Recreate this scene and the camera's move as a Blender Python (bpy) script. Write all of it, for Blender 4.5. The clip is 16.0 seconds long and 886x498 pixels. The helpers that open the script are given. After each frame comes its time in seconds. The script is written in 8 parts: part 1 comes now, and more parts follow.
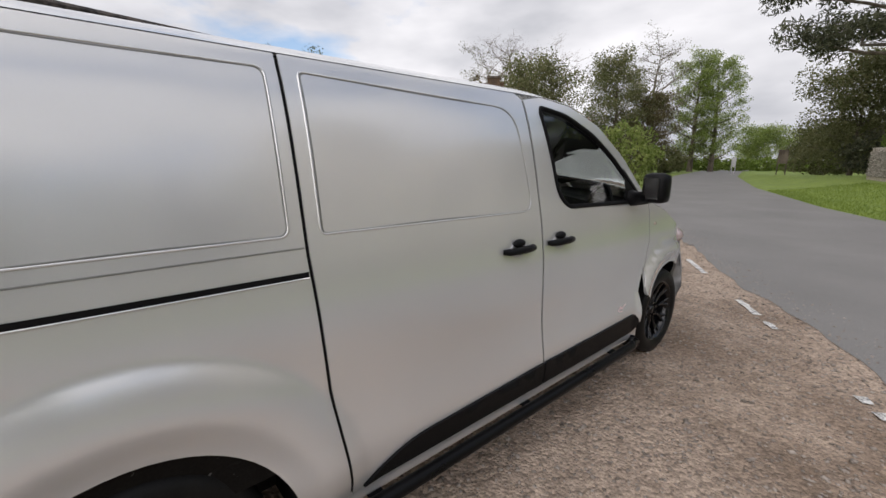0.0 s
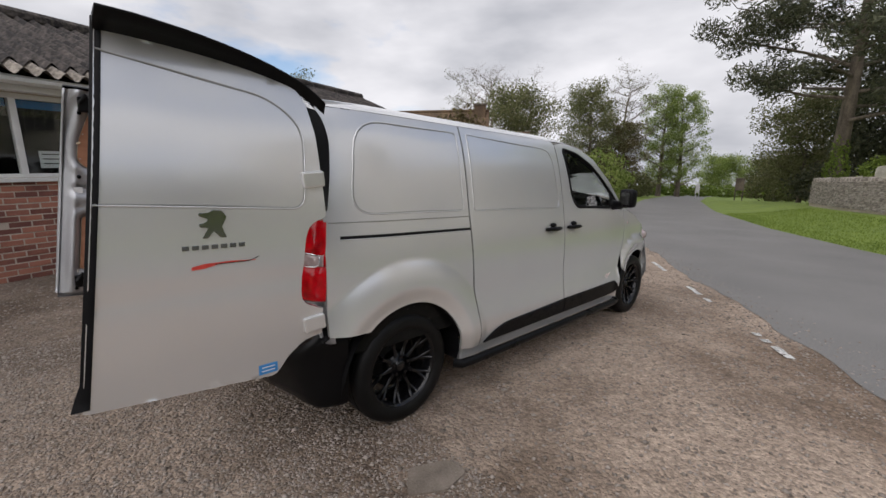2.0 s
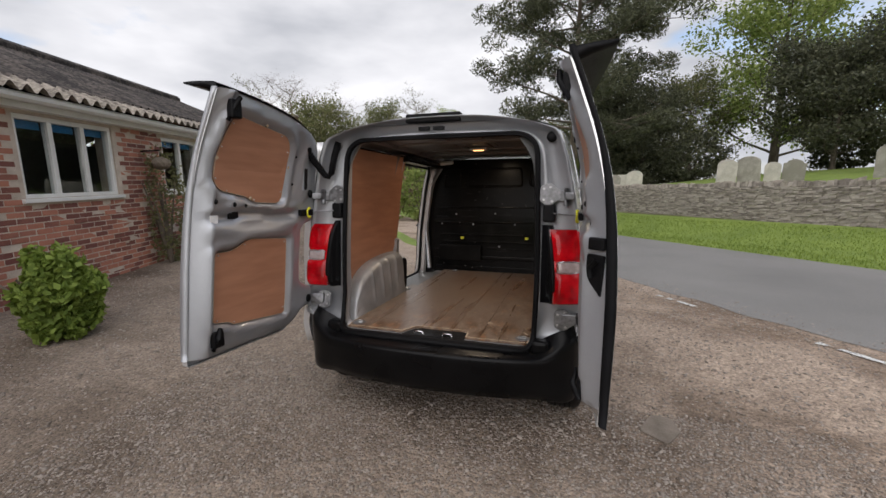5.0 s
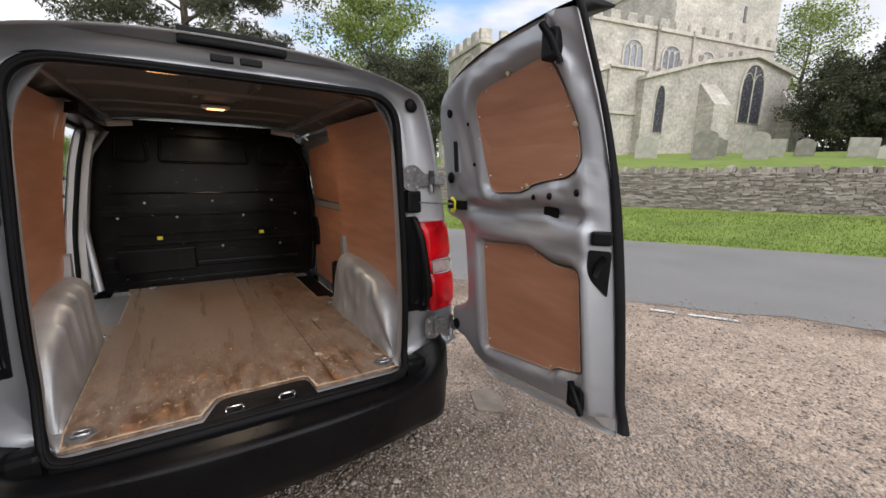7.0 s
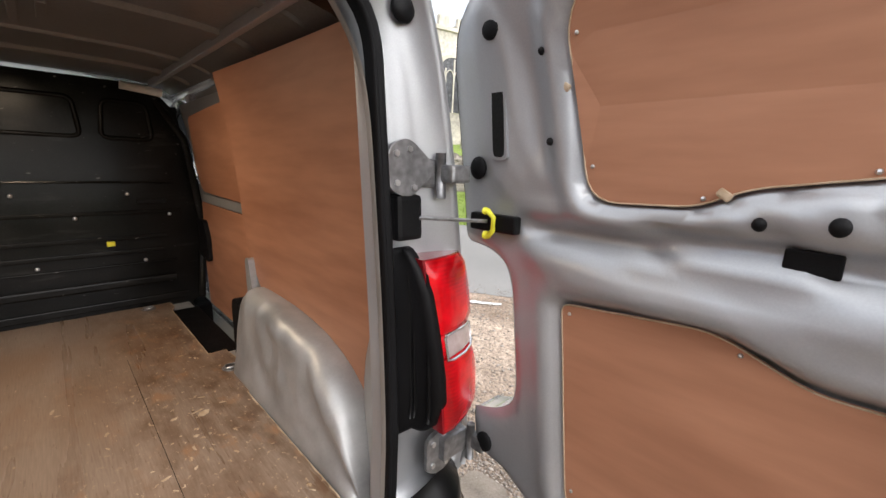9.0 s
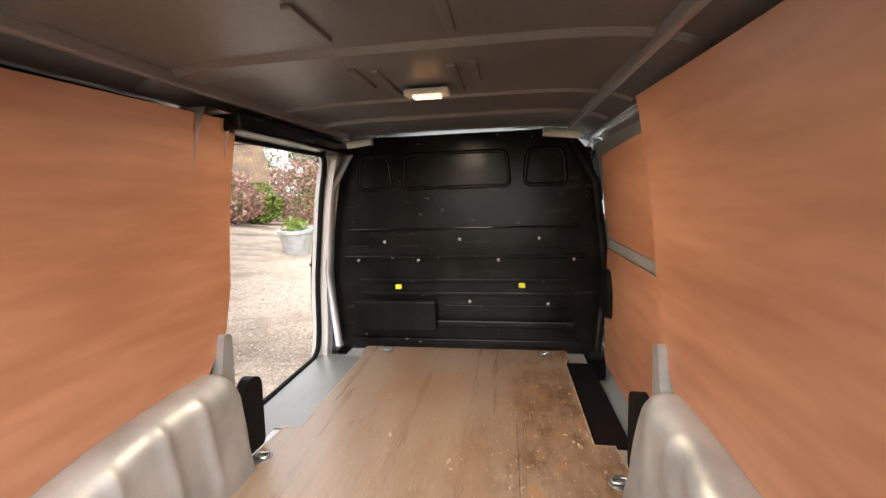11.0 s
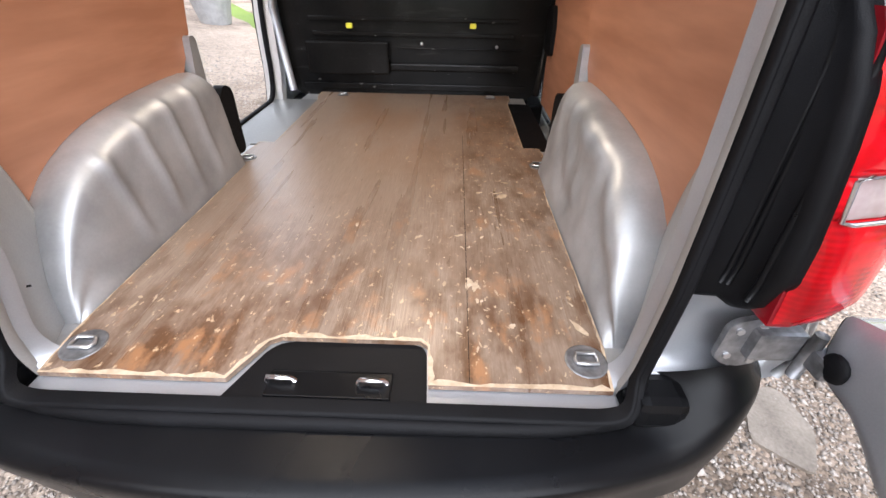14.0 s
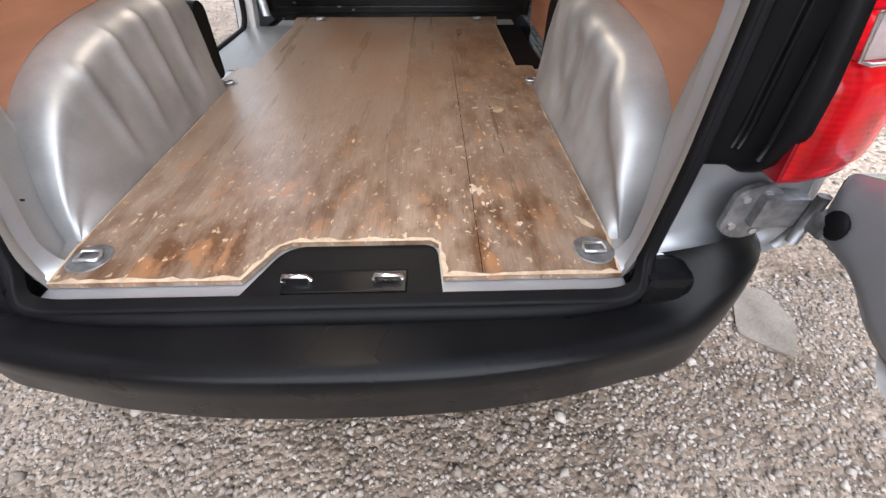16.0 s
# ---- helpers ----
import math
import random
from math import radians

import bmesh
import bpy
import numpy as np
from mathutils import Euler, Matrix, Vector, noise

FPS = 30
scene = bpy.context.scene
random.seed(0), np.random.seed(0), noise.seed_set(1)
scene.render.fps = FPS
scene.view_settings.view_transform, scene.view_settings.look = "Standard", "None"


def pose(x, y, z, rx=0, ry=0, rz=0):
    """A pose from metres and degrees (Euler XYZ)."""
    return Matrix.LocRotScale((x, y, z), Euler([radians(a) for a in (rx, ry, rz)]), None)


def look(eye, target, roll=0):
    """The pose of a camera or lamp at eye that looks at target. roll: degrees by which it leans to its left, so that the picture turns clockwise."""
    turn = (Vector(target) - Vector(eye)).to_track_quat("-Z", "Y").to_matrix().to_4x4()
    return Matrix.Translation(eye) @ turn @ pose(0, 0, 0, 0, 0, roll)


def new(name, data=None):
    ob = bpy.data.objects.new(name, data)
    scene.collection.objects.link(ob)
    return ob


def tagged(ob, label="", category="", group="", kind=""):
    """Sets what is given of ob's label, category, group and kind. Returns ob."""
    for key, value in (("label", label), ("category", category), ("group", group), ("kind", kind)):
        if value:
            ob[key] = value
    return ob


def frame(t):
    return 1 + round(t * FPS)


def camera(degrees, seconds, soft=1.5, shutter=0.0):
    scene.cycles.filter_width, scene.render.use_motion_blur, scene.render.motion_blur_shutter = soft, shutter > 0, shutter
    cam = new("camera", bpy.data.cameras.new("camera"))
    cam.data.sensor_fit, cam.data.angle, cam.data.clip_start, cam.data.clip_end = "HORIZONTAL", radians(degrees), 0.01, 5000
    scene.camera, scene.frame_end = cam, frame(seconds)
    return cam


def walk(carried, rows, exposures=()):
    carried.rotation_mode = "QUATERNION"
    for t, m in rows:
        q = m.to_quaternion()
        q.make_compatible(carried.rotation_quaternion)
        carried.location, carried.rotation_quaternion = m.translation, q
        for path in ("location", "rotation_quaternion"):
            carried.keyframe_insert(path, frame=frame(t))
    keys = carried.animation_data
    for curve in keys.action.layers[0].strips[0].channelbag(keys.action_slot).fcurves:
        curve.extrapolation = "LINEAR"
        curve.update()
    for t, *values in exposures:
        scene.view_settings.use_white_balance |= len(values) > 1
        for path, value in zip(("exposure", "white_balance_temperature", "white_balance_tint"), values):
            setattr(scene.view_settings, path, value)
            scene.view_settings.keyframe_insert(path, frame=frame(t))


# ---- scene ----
cam = camera(94.6, 16.0)

PATH = [
    (0, (2.082, 0.831, 1.486), (0.605, 2.11, 1.059), 0.3),
    (0.5, (2.37, 0.514, 1.455), (0.865, 1.775, 1.073), 0.6),
    (1, (2.568, 0.165, 1.475), (1.078, 1.448, 1.111), 1.2),
    (1.5, (2.616, -0.261, 1.472), (1.167, 1.074, 1.129), 1.5),
    (2, (2.679, -0.641, 1.448), (1.263, 0.731, 1.116), 1.7),
    (2.5, (2.587, -1.028, 1.459), (1.213, 0.39, 1.14), 1.4),
    (3, (2.375, -1.403, 1.471), (1.063, 0.077, 1.173), 0.9),
    (3.2, (2.259, -1.507, 1.449), (0.977, 0.0, 1.16), 0.7),
    (5.3, (0.527, -2.063, 1.426), (0.127, -0.121, 1.161), -0.1),
    (5.5, (0.349, -2.052, 1.431), (0.087, -0.088, 1.156), -0.2),
    (6, (0.058, -1.915, 1.444), (0.191, 0.059, 1.149), -0.2),
    (6.5, (-0.085, -1.603, 1.449), (0.509, 0.281, 1.138), 0.4),
    (7, (-0.188, -1.33, 1.441), (0.862, 0.337, 1.101), 0.7),
    (7.5, (-0.255, -1.085, 1.462), (1.164, 0.278, 1.104), 1.4),
    (8, (-0.118, -0.905, 1.451), (1.439, 0.302, 1.11), 2.0),
    (8.5, (0.07, -0.677, 1.474), (1.606, 0.557, 1.13), 2.4),
    (9, (0.134, -0.37, 1.447), (1.498, 1.038, 1.049), 1.8),
    (9.5, (0.19, -0.098, 1.444), (1.199, 1.58, 1.038), 0.3),
    (10, (0.268, 0.124, 1.492), (0.85, 2.012, 1.178), -0.5),
    (10.2, (0.289, 0.161, 1.514), (0.694, 2.101, 1.244), -0.9),
    (12.3, (0.055, -0.061, 1.453), (-0.839, 1.674, 1.02), -3.8),
    (12.5, (0.002, -0.132, 1.434), (-0.859, 1.591, 0.894), -3.7),
    (13, (-0.048, -0.217, 1.385), (-0.782, 1.492, 0.649), -3.3),
    (13.5, (0.047, -0.227, 1.349), (-0.371, 1.494, 0.42), -1.7),
    (14, (0.249, -0.225, 1.279), (0.22, 1.41, 0.127), 1.1),
    (14.5, (0.366, -0.248, 1.208), (0.554, 1.236, -0.119), 4.8),
    (15, (0.387, -0.258, 1.184), (0.57, 1.158, -0.216), 5.4),
    (15.5, (0.35, -0.266, 1.186), (0.447, 1.159, -0.214), 2.9),
    (16, (0.196, -0.301, 1.184), (0.243, 1.188, -0.15), 0.2),
]
# the van stands nose-down on a slope: all is laid out in the van's own frame, then tilted
SLOPE = 2.6
TILT = pose(0, 0, 0, -SLOPE)
walk(cam, [(t, TILT @ look(eye, target, roll)) for t, eye, target, roll in PATH],
     exposures=[(0.0, 0.66, 6600, 14), (1.5, 0.58, 6500, 14), (3.0, 0.47, 6600, 14), (5.5, 0.80, 6500, 13), (7.0, 1.12, 6400, 13), (8.0, 1.48, 6400, 12), (9.0, 1.90, 6550, 11), (10.0, 2.72, 6650, 10), (12.5, 2.64, 6200, 11), (13.2, 2.38, 5950, 12), (14.0, 2.44, 5950, 12), (16.0, 2.20, 5950, 11)])

# ---------------------------------------------------------------- light
SUN_AZ, SUN_EL = 172.0, 42.0
world = bpy.data.worlds.new("world")
scene.world = world
world.use_nodes = True
wn, wl = world.node_tree.nodes, world.node_tree.links
wn.clear()
w_out = wn.new("ShaderNodeOutputWorld")
w_bg = wn.new("ShaderNodeBackground")
w_sky = wn.new("ShaderNodeTexSky")
w_sky.sky_type = "NISHITA"
w_sky.sun_disc = False
w_sky.sun_elevation = radians(SUN_EL)
w_sky.sun_rotation = radians(SUN_AZ)
w_co = wn.new("ShaderNodeTexCoord")
w_map = wn.new("ShaderNodeMapping")
w_map.inputs["Scale"].default_value = (1.0, 1.0, 2.6)
w_map.inputs["Location"].default_value = (0.35, 0.0, 0.1)
w_no = wn.new("ShaderNodeTexNoise")
w_no.inputs["Scale"].default_value = 1.7
w_no.inputs["Detail"].default_value = 7
w_no.inputs["Roughness"].default_value = 0.55
w_ra = wn.new("ShaderNodeValToRGB")
w_ra.color_ramp.elements[0].position = 0.36
w_ra.color_ramp.elements[0].color = (0, 0, 0, 1)
w_ra.color_ramp.elements[1].position = 0.47
w_ra.color_ramp.elements[1].color = (1, 1, 1, 1)
w_no2 = wn.new("ShaderNodeTexNoise")
w_no2.inputs["Scale"].default_value = 2.3
w_no2.inputs["Detail"].default_value = 5
w_cl = wn.new("ShaderNodeValToRGB")
w_cl.color_ramp.elements[0].position = 0.36
w_cl.color_ramp.elements[0].color = (3.1, 3.25, 3.5, 1)
w_cl.color_ramp.elements[1].position = 0.66
w_cl.color_ramp.elements[1].color = (5.7, 5.8, 5.95, 1)
w_mix = wn.new("ShaderNodeMix")
w_mix.data_type = "RGBA"
wl.new(w_co.outputs["Generated"], w_map.inputs["Vector"])
wl.new(w_map.outputs["Vector"], w_no.inputs["Vector"])
wl.new(w_map.outputs["Vector"], w_no2.inputs["Vector"])
wl.new(w_no.outputs["Fac"], w_ra.inputs["Fac"])
wl.new(w_no2.outputs["Fac"], w_cl.inputs["Fac"])
wl.new(w_ra.outputs["Color"], w_mix.inputs["Factor"])
wl.new(w_sky.outputs["Color"], w_mix.inputs["A"])
wl.new(w_cl.outputs["Color"], w_mix.inputs["B"])
wl.new(w_mix.outputs["Result"], w_bg.inputs["Color"])
w_bg.inputs["Strength"].default_value = 0.112
wl.new(w_bg.outputs["Background"], w_out.inputs["Surface"])

sun = new("sun", bpy.data.lights.new("sun", "SUN"))
sun.data.energy = 1.25
sun.data.angle = radians(85)
sun.data.color = (1.0, 0.97, 0.93)
sun.matrix_basis = look((0, 0, 0), (-math.sin(radians(SUN_AZ)) * math.cos(radians(SUN_EL)), -math.cos(radians(SUN_AZ)) * math.cos(radians(SUN_EL)), -math.sin(radians(SUN_EL))))


# ---------------------------------------------------------------- materials
def surf(name, c1, c2, scale=4.0, rough=0.6, metal=0.0, bump=0.0, bscale=60.0, fine=0.35, coat=0.0,
         stretch=(1, 1, 1), rvar=0.12, island=0.0, objrand=0.0, spec=0.5, low=0.35, high=0.65):
    """A surface with colour variation at two scales, grain and relief, in metres."""
    m = bpy.data.materials.new(name)
    m.use_nodes = True
    nt = m.node_tree
    b = nt.nodes["Principled BSDF"]
    co = nt.nodes.new("ShaderNodeTexCoord")
    mp = nt.nodes.new("ShaderNodeMapping")
    mp.inputs["Scale"].default_value = stretch
    nt.links.new(co.outputs["Object"], mp.inputs["Vector"])
    n1 = nt.nodes.new("ShaderNodeTexNoise")
    n1.inputs["Scale"].default_value = scale
    n1.inputs["Detail"].default_value = 5
    n2 = nt.nodes.new("ShaderNodeTexNoise")
    n2.inputs["Scale"].default_value = bscale
    n2.inputs["Detail"].default_value = 4
    for q in (n1, n2):
        nt.links.new(mp.outputs["Vector"], q.inputs["Vector"])
    mx = nt.nodes.new("ShaderNodeMix")
    mx.data_type = "FLOAT"
    mx.inputs["Factor"].default_value = fine
    nt.links.new(n1.outputs["Fac"], mx.inputs["A"])
    nt.links.new(n2.outputs["Fac"], mx.inputs["B"])
    fac = mx.outputs["Result"]
    if island or objrand:
        src = nt.nodes.new("ShaderNodeNewGeometry" if island else "ShaderNodeObjectInfo")
        out = src.outputs["Random Per Island" if island else "Random"]
        m2 = nt.nodes.new("ShaderNodeMix")
        m2.data_type = "FLOAT"
        m2.inputs["Factor"].default_value = island or objrand
        nt.links.new(fac, m2.inputs["A"])
        nt.links.new(out, m2.inputs["B"])
        fac = m2.outputs["Result"]
    ra = nt.nodes.new("ShaderNodeValToRGB")
    ra.color_ramp.elements[0].position = low
    ra.color_ramp.elements[0].color = (*c1, 1)
    ra.color_ramp.elements[1].position = high
    ra.color_ramp.elements[1].color = (*c2, 1)
    nt.links.new(fac, ra.inputs["Fac"])
    nt.links.new(ra.outputs["Color"], b.inputs["Base Color"])
    b.inputs["Metallic"].default_value = metal
    b.inputs["Coat Weight"].default_value = coat
    b.inputs["Coat Roughness"].default_value = 0.03
    b.inputs["Specular IOR Level"].default_value = spec
    rr = nt.nodes.new("ShaderNodeMapRange")
    rr.inputs["To Min"].default_value = max(0.02, rough - rvar)
    rr.inputs["To Max"].default_value = min(1.0, rough + rvar)
    nt.links.new(n1.outputs["Fac"], rr.inputs["Value"])
    nt.links.new(rr.outputs["Result"], b.inputs["Roughness"])
    if bump:
        bp = nt.nodes.new("ShaderNodeBump")
        bp.inputs["Strength"].default_value = 1.0
        bp.inputs["Distance"].default_value = bump
        nt.links.new(n2.outputs["Fac"], bp.inputs["Height"])
        nt.links.new(bp.outputs["Normal"], b.inputs["Normal"])
    return m


def gravel_material(name, c1, c2, c3, size):
    """Loose stones: cells of their own colour and height."""
    m = surf(name, c1, c2, scale=0.6, rough=0.9, fine=0.4, bscale=25)
    nt = m.node_tree
    b = nt.nodes["Principled BSDF"]
    co = nt.nodes.new("ShaderNodeTexCoord")
    vo = nt.nodes.new("ShaderNodeTexVoronoi")
    vo.inputs["Scale"].default_value = size
    vo.inputs["Randomness"].default_value = 1.0
    nt.links.new(co.outputs["Object"], vo.inputs["Vector"])
    hs = nt.nodes.new("ShaderNodeValToRGB")
    hs.color_ramp.elements[0].position = 0.1
    hs.color_ramp.elements[0].color = (*[0.55 * q for q in c3], 1)
    hs.color_ramp.elements[1].position = 0.95
    hs.color_ramp.elements[1].color = (*[min(1, 1.6 * q) for q in c3], 1)
    nt.links.new(vo.outputs["Color"], hs.inputs["Fac"])
    mx = nt.nodes.new("ShaderNodeMix")
    mx.data_type = "RGBA"
    mx.inputs["Factor"].default_value = 0.55
    old = b.inputs["Base Color"].links[0].from_socket
    nt.links.new(old, mx.inputs["A"])
    nt.links.new(hs.outputs["Color"], mx.inputs["B"])
    dn = nt.nodes.new("ShaderNodeTexNoise")
    dn.inputs["Scale"].default_value = 0.42
    dn.inputs["Detail"].default_value = 7
    dn.inputs["Roughness"].default_value = 0.62
    nt.links.new(co.outputs["Object"], dn.inputs["Vector"])
    dr = nt.nodes.new("ShaderNodeValToRGB")
    dr.color_ramp.elements[0].position = 0.38
    dr.color_ramp.elements[0].color = (0.48, 0.44, 0.40, 1)
    dr.color_ramp.elements[1].position = 0.53
    dr.color_ramp.elements[1].color = (1, 1, 1, 1)
    nt.links.new(dn.outputs["Fac"], dr.inputs["Fac"])
    mu = nt.nodes.new("ShaderNodeMix")
    mu.data_type = "RGBA"
    mu.blend_type = "MULTIPLY"
    mu.inputs["Factor"].default_value = 1.0
    nt.links.new(mx.outputs["Result"], mu.inputs["A"])
    nt.links.new(dr.outputs["Color"], mu.inputs["B"])
    # trodden patches a hand's width across, and larger stones standing out of the fines
    pn = nt.nodes.new("ShaderNodeTexNoise")
    pn.inputs["Scale"].default_value = 7.0
    pn.inputs["Detail"].default_value = 8
    pn.inputs["Roughness"].default_value = 0.7
    nt.links.new(co.outputs["Object"], pn.inputs["Vector"])
    pr = nt.nodes.new("ShaderNodeValToRGB")
    pr.color_ramp.elements[0].position = 0.36
    pr.color_ramp.elements[0].color = (0.80, 0.78, 0.76, 1)
    pr.color_ramp.elements[1].position = 0.66
    pr.color_ramp.elements[1].color = (1.14, 1.13, 1.11, 1)
    nt.links.new(pn.outputs["Fac"], pr.inputs["Fac"])
    mq = nt.nodes.new("ShaderNodeMix")
    mq.data_type = "RGBA"
    mq.blend_type = "MULTIPLY"
    mq.inputs["Factor"].default_value = 1.0
    nt.links.new(mu.outputs["Result"], mq.inputs["A"])
    nt.links.new(pr.outputs["Color"], mq.inputs["B"])
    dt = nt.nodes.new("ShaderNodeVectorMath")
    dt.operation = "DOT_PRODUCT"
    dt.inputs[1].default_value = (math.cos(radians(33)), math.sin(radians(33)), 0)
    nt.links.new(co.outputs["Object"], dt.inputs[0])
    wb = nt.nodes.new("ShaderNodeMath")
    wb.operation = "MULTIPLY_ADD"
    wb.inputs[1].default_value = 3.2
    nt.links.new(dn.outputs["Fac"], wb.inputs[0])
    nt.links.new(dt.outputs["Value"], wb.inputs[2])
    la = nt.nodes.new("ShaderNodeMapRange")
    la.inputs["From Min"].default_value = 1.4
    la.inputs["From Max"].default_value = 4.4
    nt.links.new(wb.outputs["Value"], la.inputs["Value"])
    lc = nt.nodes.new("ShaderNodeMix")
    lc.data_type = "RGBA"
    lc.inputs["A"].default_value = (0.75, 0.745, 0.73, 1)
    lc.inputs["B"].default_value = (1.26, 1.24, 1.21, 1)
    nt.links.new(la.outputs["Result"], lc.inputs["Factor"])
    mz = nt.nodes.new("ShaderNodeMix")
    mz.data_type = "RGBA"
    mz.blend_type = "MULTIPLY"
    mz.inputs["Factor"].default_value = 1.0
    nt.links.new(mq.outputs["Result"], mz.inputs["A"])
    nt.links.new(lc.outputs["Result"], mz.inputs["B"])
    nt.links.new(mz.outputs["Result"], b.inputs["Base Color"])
    v2 = nt.nodes.new("ShaderNodeTexVoronoi")
    v2.inputs["Scale"].default_value = size * 0.42
    nt.links.new(co.outputs["Object"], v2.inputs["Vector"])
    hm = nt.nodes.new("ShaderNodeMath")
    hm.operation = "MULTIPLY_ADD"
    hm.inputs[1].default_value = 1.4
    nt.links.new(v2.outputs["Distance"], hm.inputs[0])
    nt.links.new(vo.outputs["Distance"], hm.inputs[2])
    bp = nt.nodes.new("ShaderNodeBump")
    bp.inputs["Distance"].default_value = 0.011
    bp.invert = True
    nt.links.new(hm.outputs["Value"], bp.inputs["Height"])
    nt.links.new(bp.outputs["Normal"], b.inputs["Normal"])
    return m


def glass(name, tint, rough=0.02):
    m = bpy.data.materials.new(name)
    m.use_nodes = True
    b = m.node_tree.nodes["Principled BSDF"]
    b.inputs["Base Color"].default_value = (*tint, 1)
    b.inputs["Transmission Weight"].default_value = 1.0
    b.inputs["Roughness"].default_value = rough
    b.inputs["IOR"].default_value = 1.45
    return m


def glow(name, colour, strength):
    m = bpy.data.materials.new(name)
    m.use_nodes = True
    b = m.node_tree.nodes["Principled BSDF"]
    b.inputs["Base Color"].default_value = (*[min(1, q) for q in colour], 1)
    b.inputs["Emission Color"].default_value = (*colour, 1)
    b.inputs["Emission Strength"].default_value = strength
    b.inputs["Roughness"].default_value = 0.3
    return m


def worn_floor(name):
    """Dark-faced plywood: grain along the van, brown stains, pale wear torn through the face."""
    m = surf(name, (0.175, 0.122, 0.086), (0.300, 0.224, 0.168), scale=1.7, rough=0.30, bscale=26, fine=0.5, bump=0.0007, stretch=(8, 0.45, 1), rvar=0.12, low=0.30, high=0.70)
    nt = m.node_tree
    b = nt.nodes["Principled BSDF"]
    co = nt.nodes.new("ShaderNodeTexCoord")
    old = b.inputs["Base Color"].links[0].from_socket

    def layer(scale, stretch, lo, hi, colour, below, detail=6):
        mp = nt.nodes.new("ShaderNodeMapping")
        mp.inputs["Scale"].default_value = stretch
        no = nt.nodes.new("ShaderNodeTexNoise")
        no.inputs["Scale"].default_value = scale
        no.inputs["Detail"].default_value = detail
        no.inputs["Roughness"].default_value = 0.62
        ra = nt.nodes.new("ShaderNodeValToRGB")
        ra.color_ramp.elements[0].position = lo
        ra.color_ramp.elements[0].color = (0, 0, 0, 1)
        ra.color_ramp.elements[1].position = hi
        ra.color_ramp.elements[1].color = (1, 1, 1, 1)
        mx = nt.nodes.new("ShaderNodeMix")
        mx.data_type = "RGBA"
        mx.inputs["B"].default_value = (*colour, 1)
        nt.links.new(co.outputs["Object"], mp.inputs["Vector"])
        nt.links.new(mp.outputs["Vector"], no.inputs["Vector"])
        nt.links.new(no.outputs["Fac"], ra.inputs["Fac"])
        nt.links.new(ra.outputs["Color"], mx.inputs["Factor"])
        nt.links.new(below, mx.inputs["A"])
        return mx.outputs["Result"]
    c = layer(1.6, (1.2, 0.5, 1), 0.52, 0.74, (0.20, 0.115, 0.065), old)
    c = layer(52, (2.2, 0.20, 1), 0.62, 0.70, (0.140, 0.088, 0.056), c)
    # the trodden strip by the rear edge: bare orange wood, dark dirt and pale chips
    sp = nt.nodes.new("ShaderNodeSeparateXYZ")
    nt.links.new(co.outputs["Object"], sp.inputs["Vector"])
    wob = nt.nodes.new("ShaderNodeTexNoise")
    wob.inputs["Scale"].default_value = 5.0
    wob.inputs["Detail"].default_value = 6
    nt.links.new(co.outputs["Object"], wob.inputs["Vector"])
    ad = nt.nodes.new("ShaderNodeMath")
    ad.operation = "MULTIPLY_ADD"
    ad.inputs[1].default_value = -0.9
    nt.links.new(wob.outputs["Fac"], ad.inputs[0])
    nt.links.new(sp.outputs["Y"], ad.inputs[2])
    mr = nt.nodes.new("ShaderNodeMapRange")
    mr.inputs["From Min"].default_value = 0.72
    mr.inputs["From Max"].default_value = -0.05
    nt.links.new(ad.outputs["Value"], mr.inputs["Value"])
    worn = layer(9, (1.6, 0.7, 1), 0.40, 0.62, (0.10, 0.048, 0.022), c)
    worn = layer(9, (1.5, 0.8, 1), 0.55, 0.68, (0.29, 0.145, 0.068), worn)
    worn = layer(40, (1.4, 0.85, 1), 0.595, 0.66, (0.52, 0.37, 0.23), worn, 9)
    # the same wear runs forward along the most used side
    sx = nt.nodes.new("ShaderNodeMath")
    sx.operation = "MULTIPLY_ADD"
    sx.inputs[1].default_value = 1.1
    nt.links.new(wob.outputs["Fac"], sx.inputs[0])
    nt.links.new(sp.outputs["X"], sx.inputs[2])
    ms = nt.nodes.new("ShaderNodeMapRange")
    ms.inputs["From Min"].default_value = 0.60
    ms.inputs["From Max"].default_value = 1.05
    ms.inputs["To Max"].default_value = 0.75
    nt.links.new(sx.outputs["Value"], ms.inputs["Value"])
    mm = nt.nodes.new("ShaderNodeMath")
    mm.operation = "MAXIMUM"
    nt.links.new(mr.outputs["Result"], mm.inputs[0])
    nt.links.new(ms.outputs["Result"], mm.inputs[1])
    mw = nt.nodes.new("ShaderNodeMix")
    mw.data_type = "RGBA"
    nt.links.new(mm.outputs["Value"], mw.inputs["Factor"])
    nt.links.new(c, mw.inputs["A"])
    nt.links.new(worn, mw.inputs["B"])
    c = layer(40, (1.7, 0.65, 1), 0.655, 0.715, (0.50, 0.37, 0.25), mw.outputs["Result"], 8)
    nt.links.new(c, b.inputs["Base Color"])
    return m


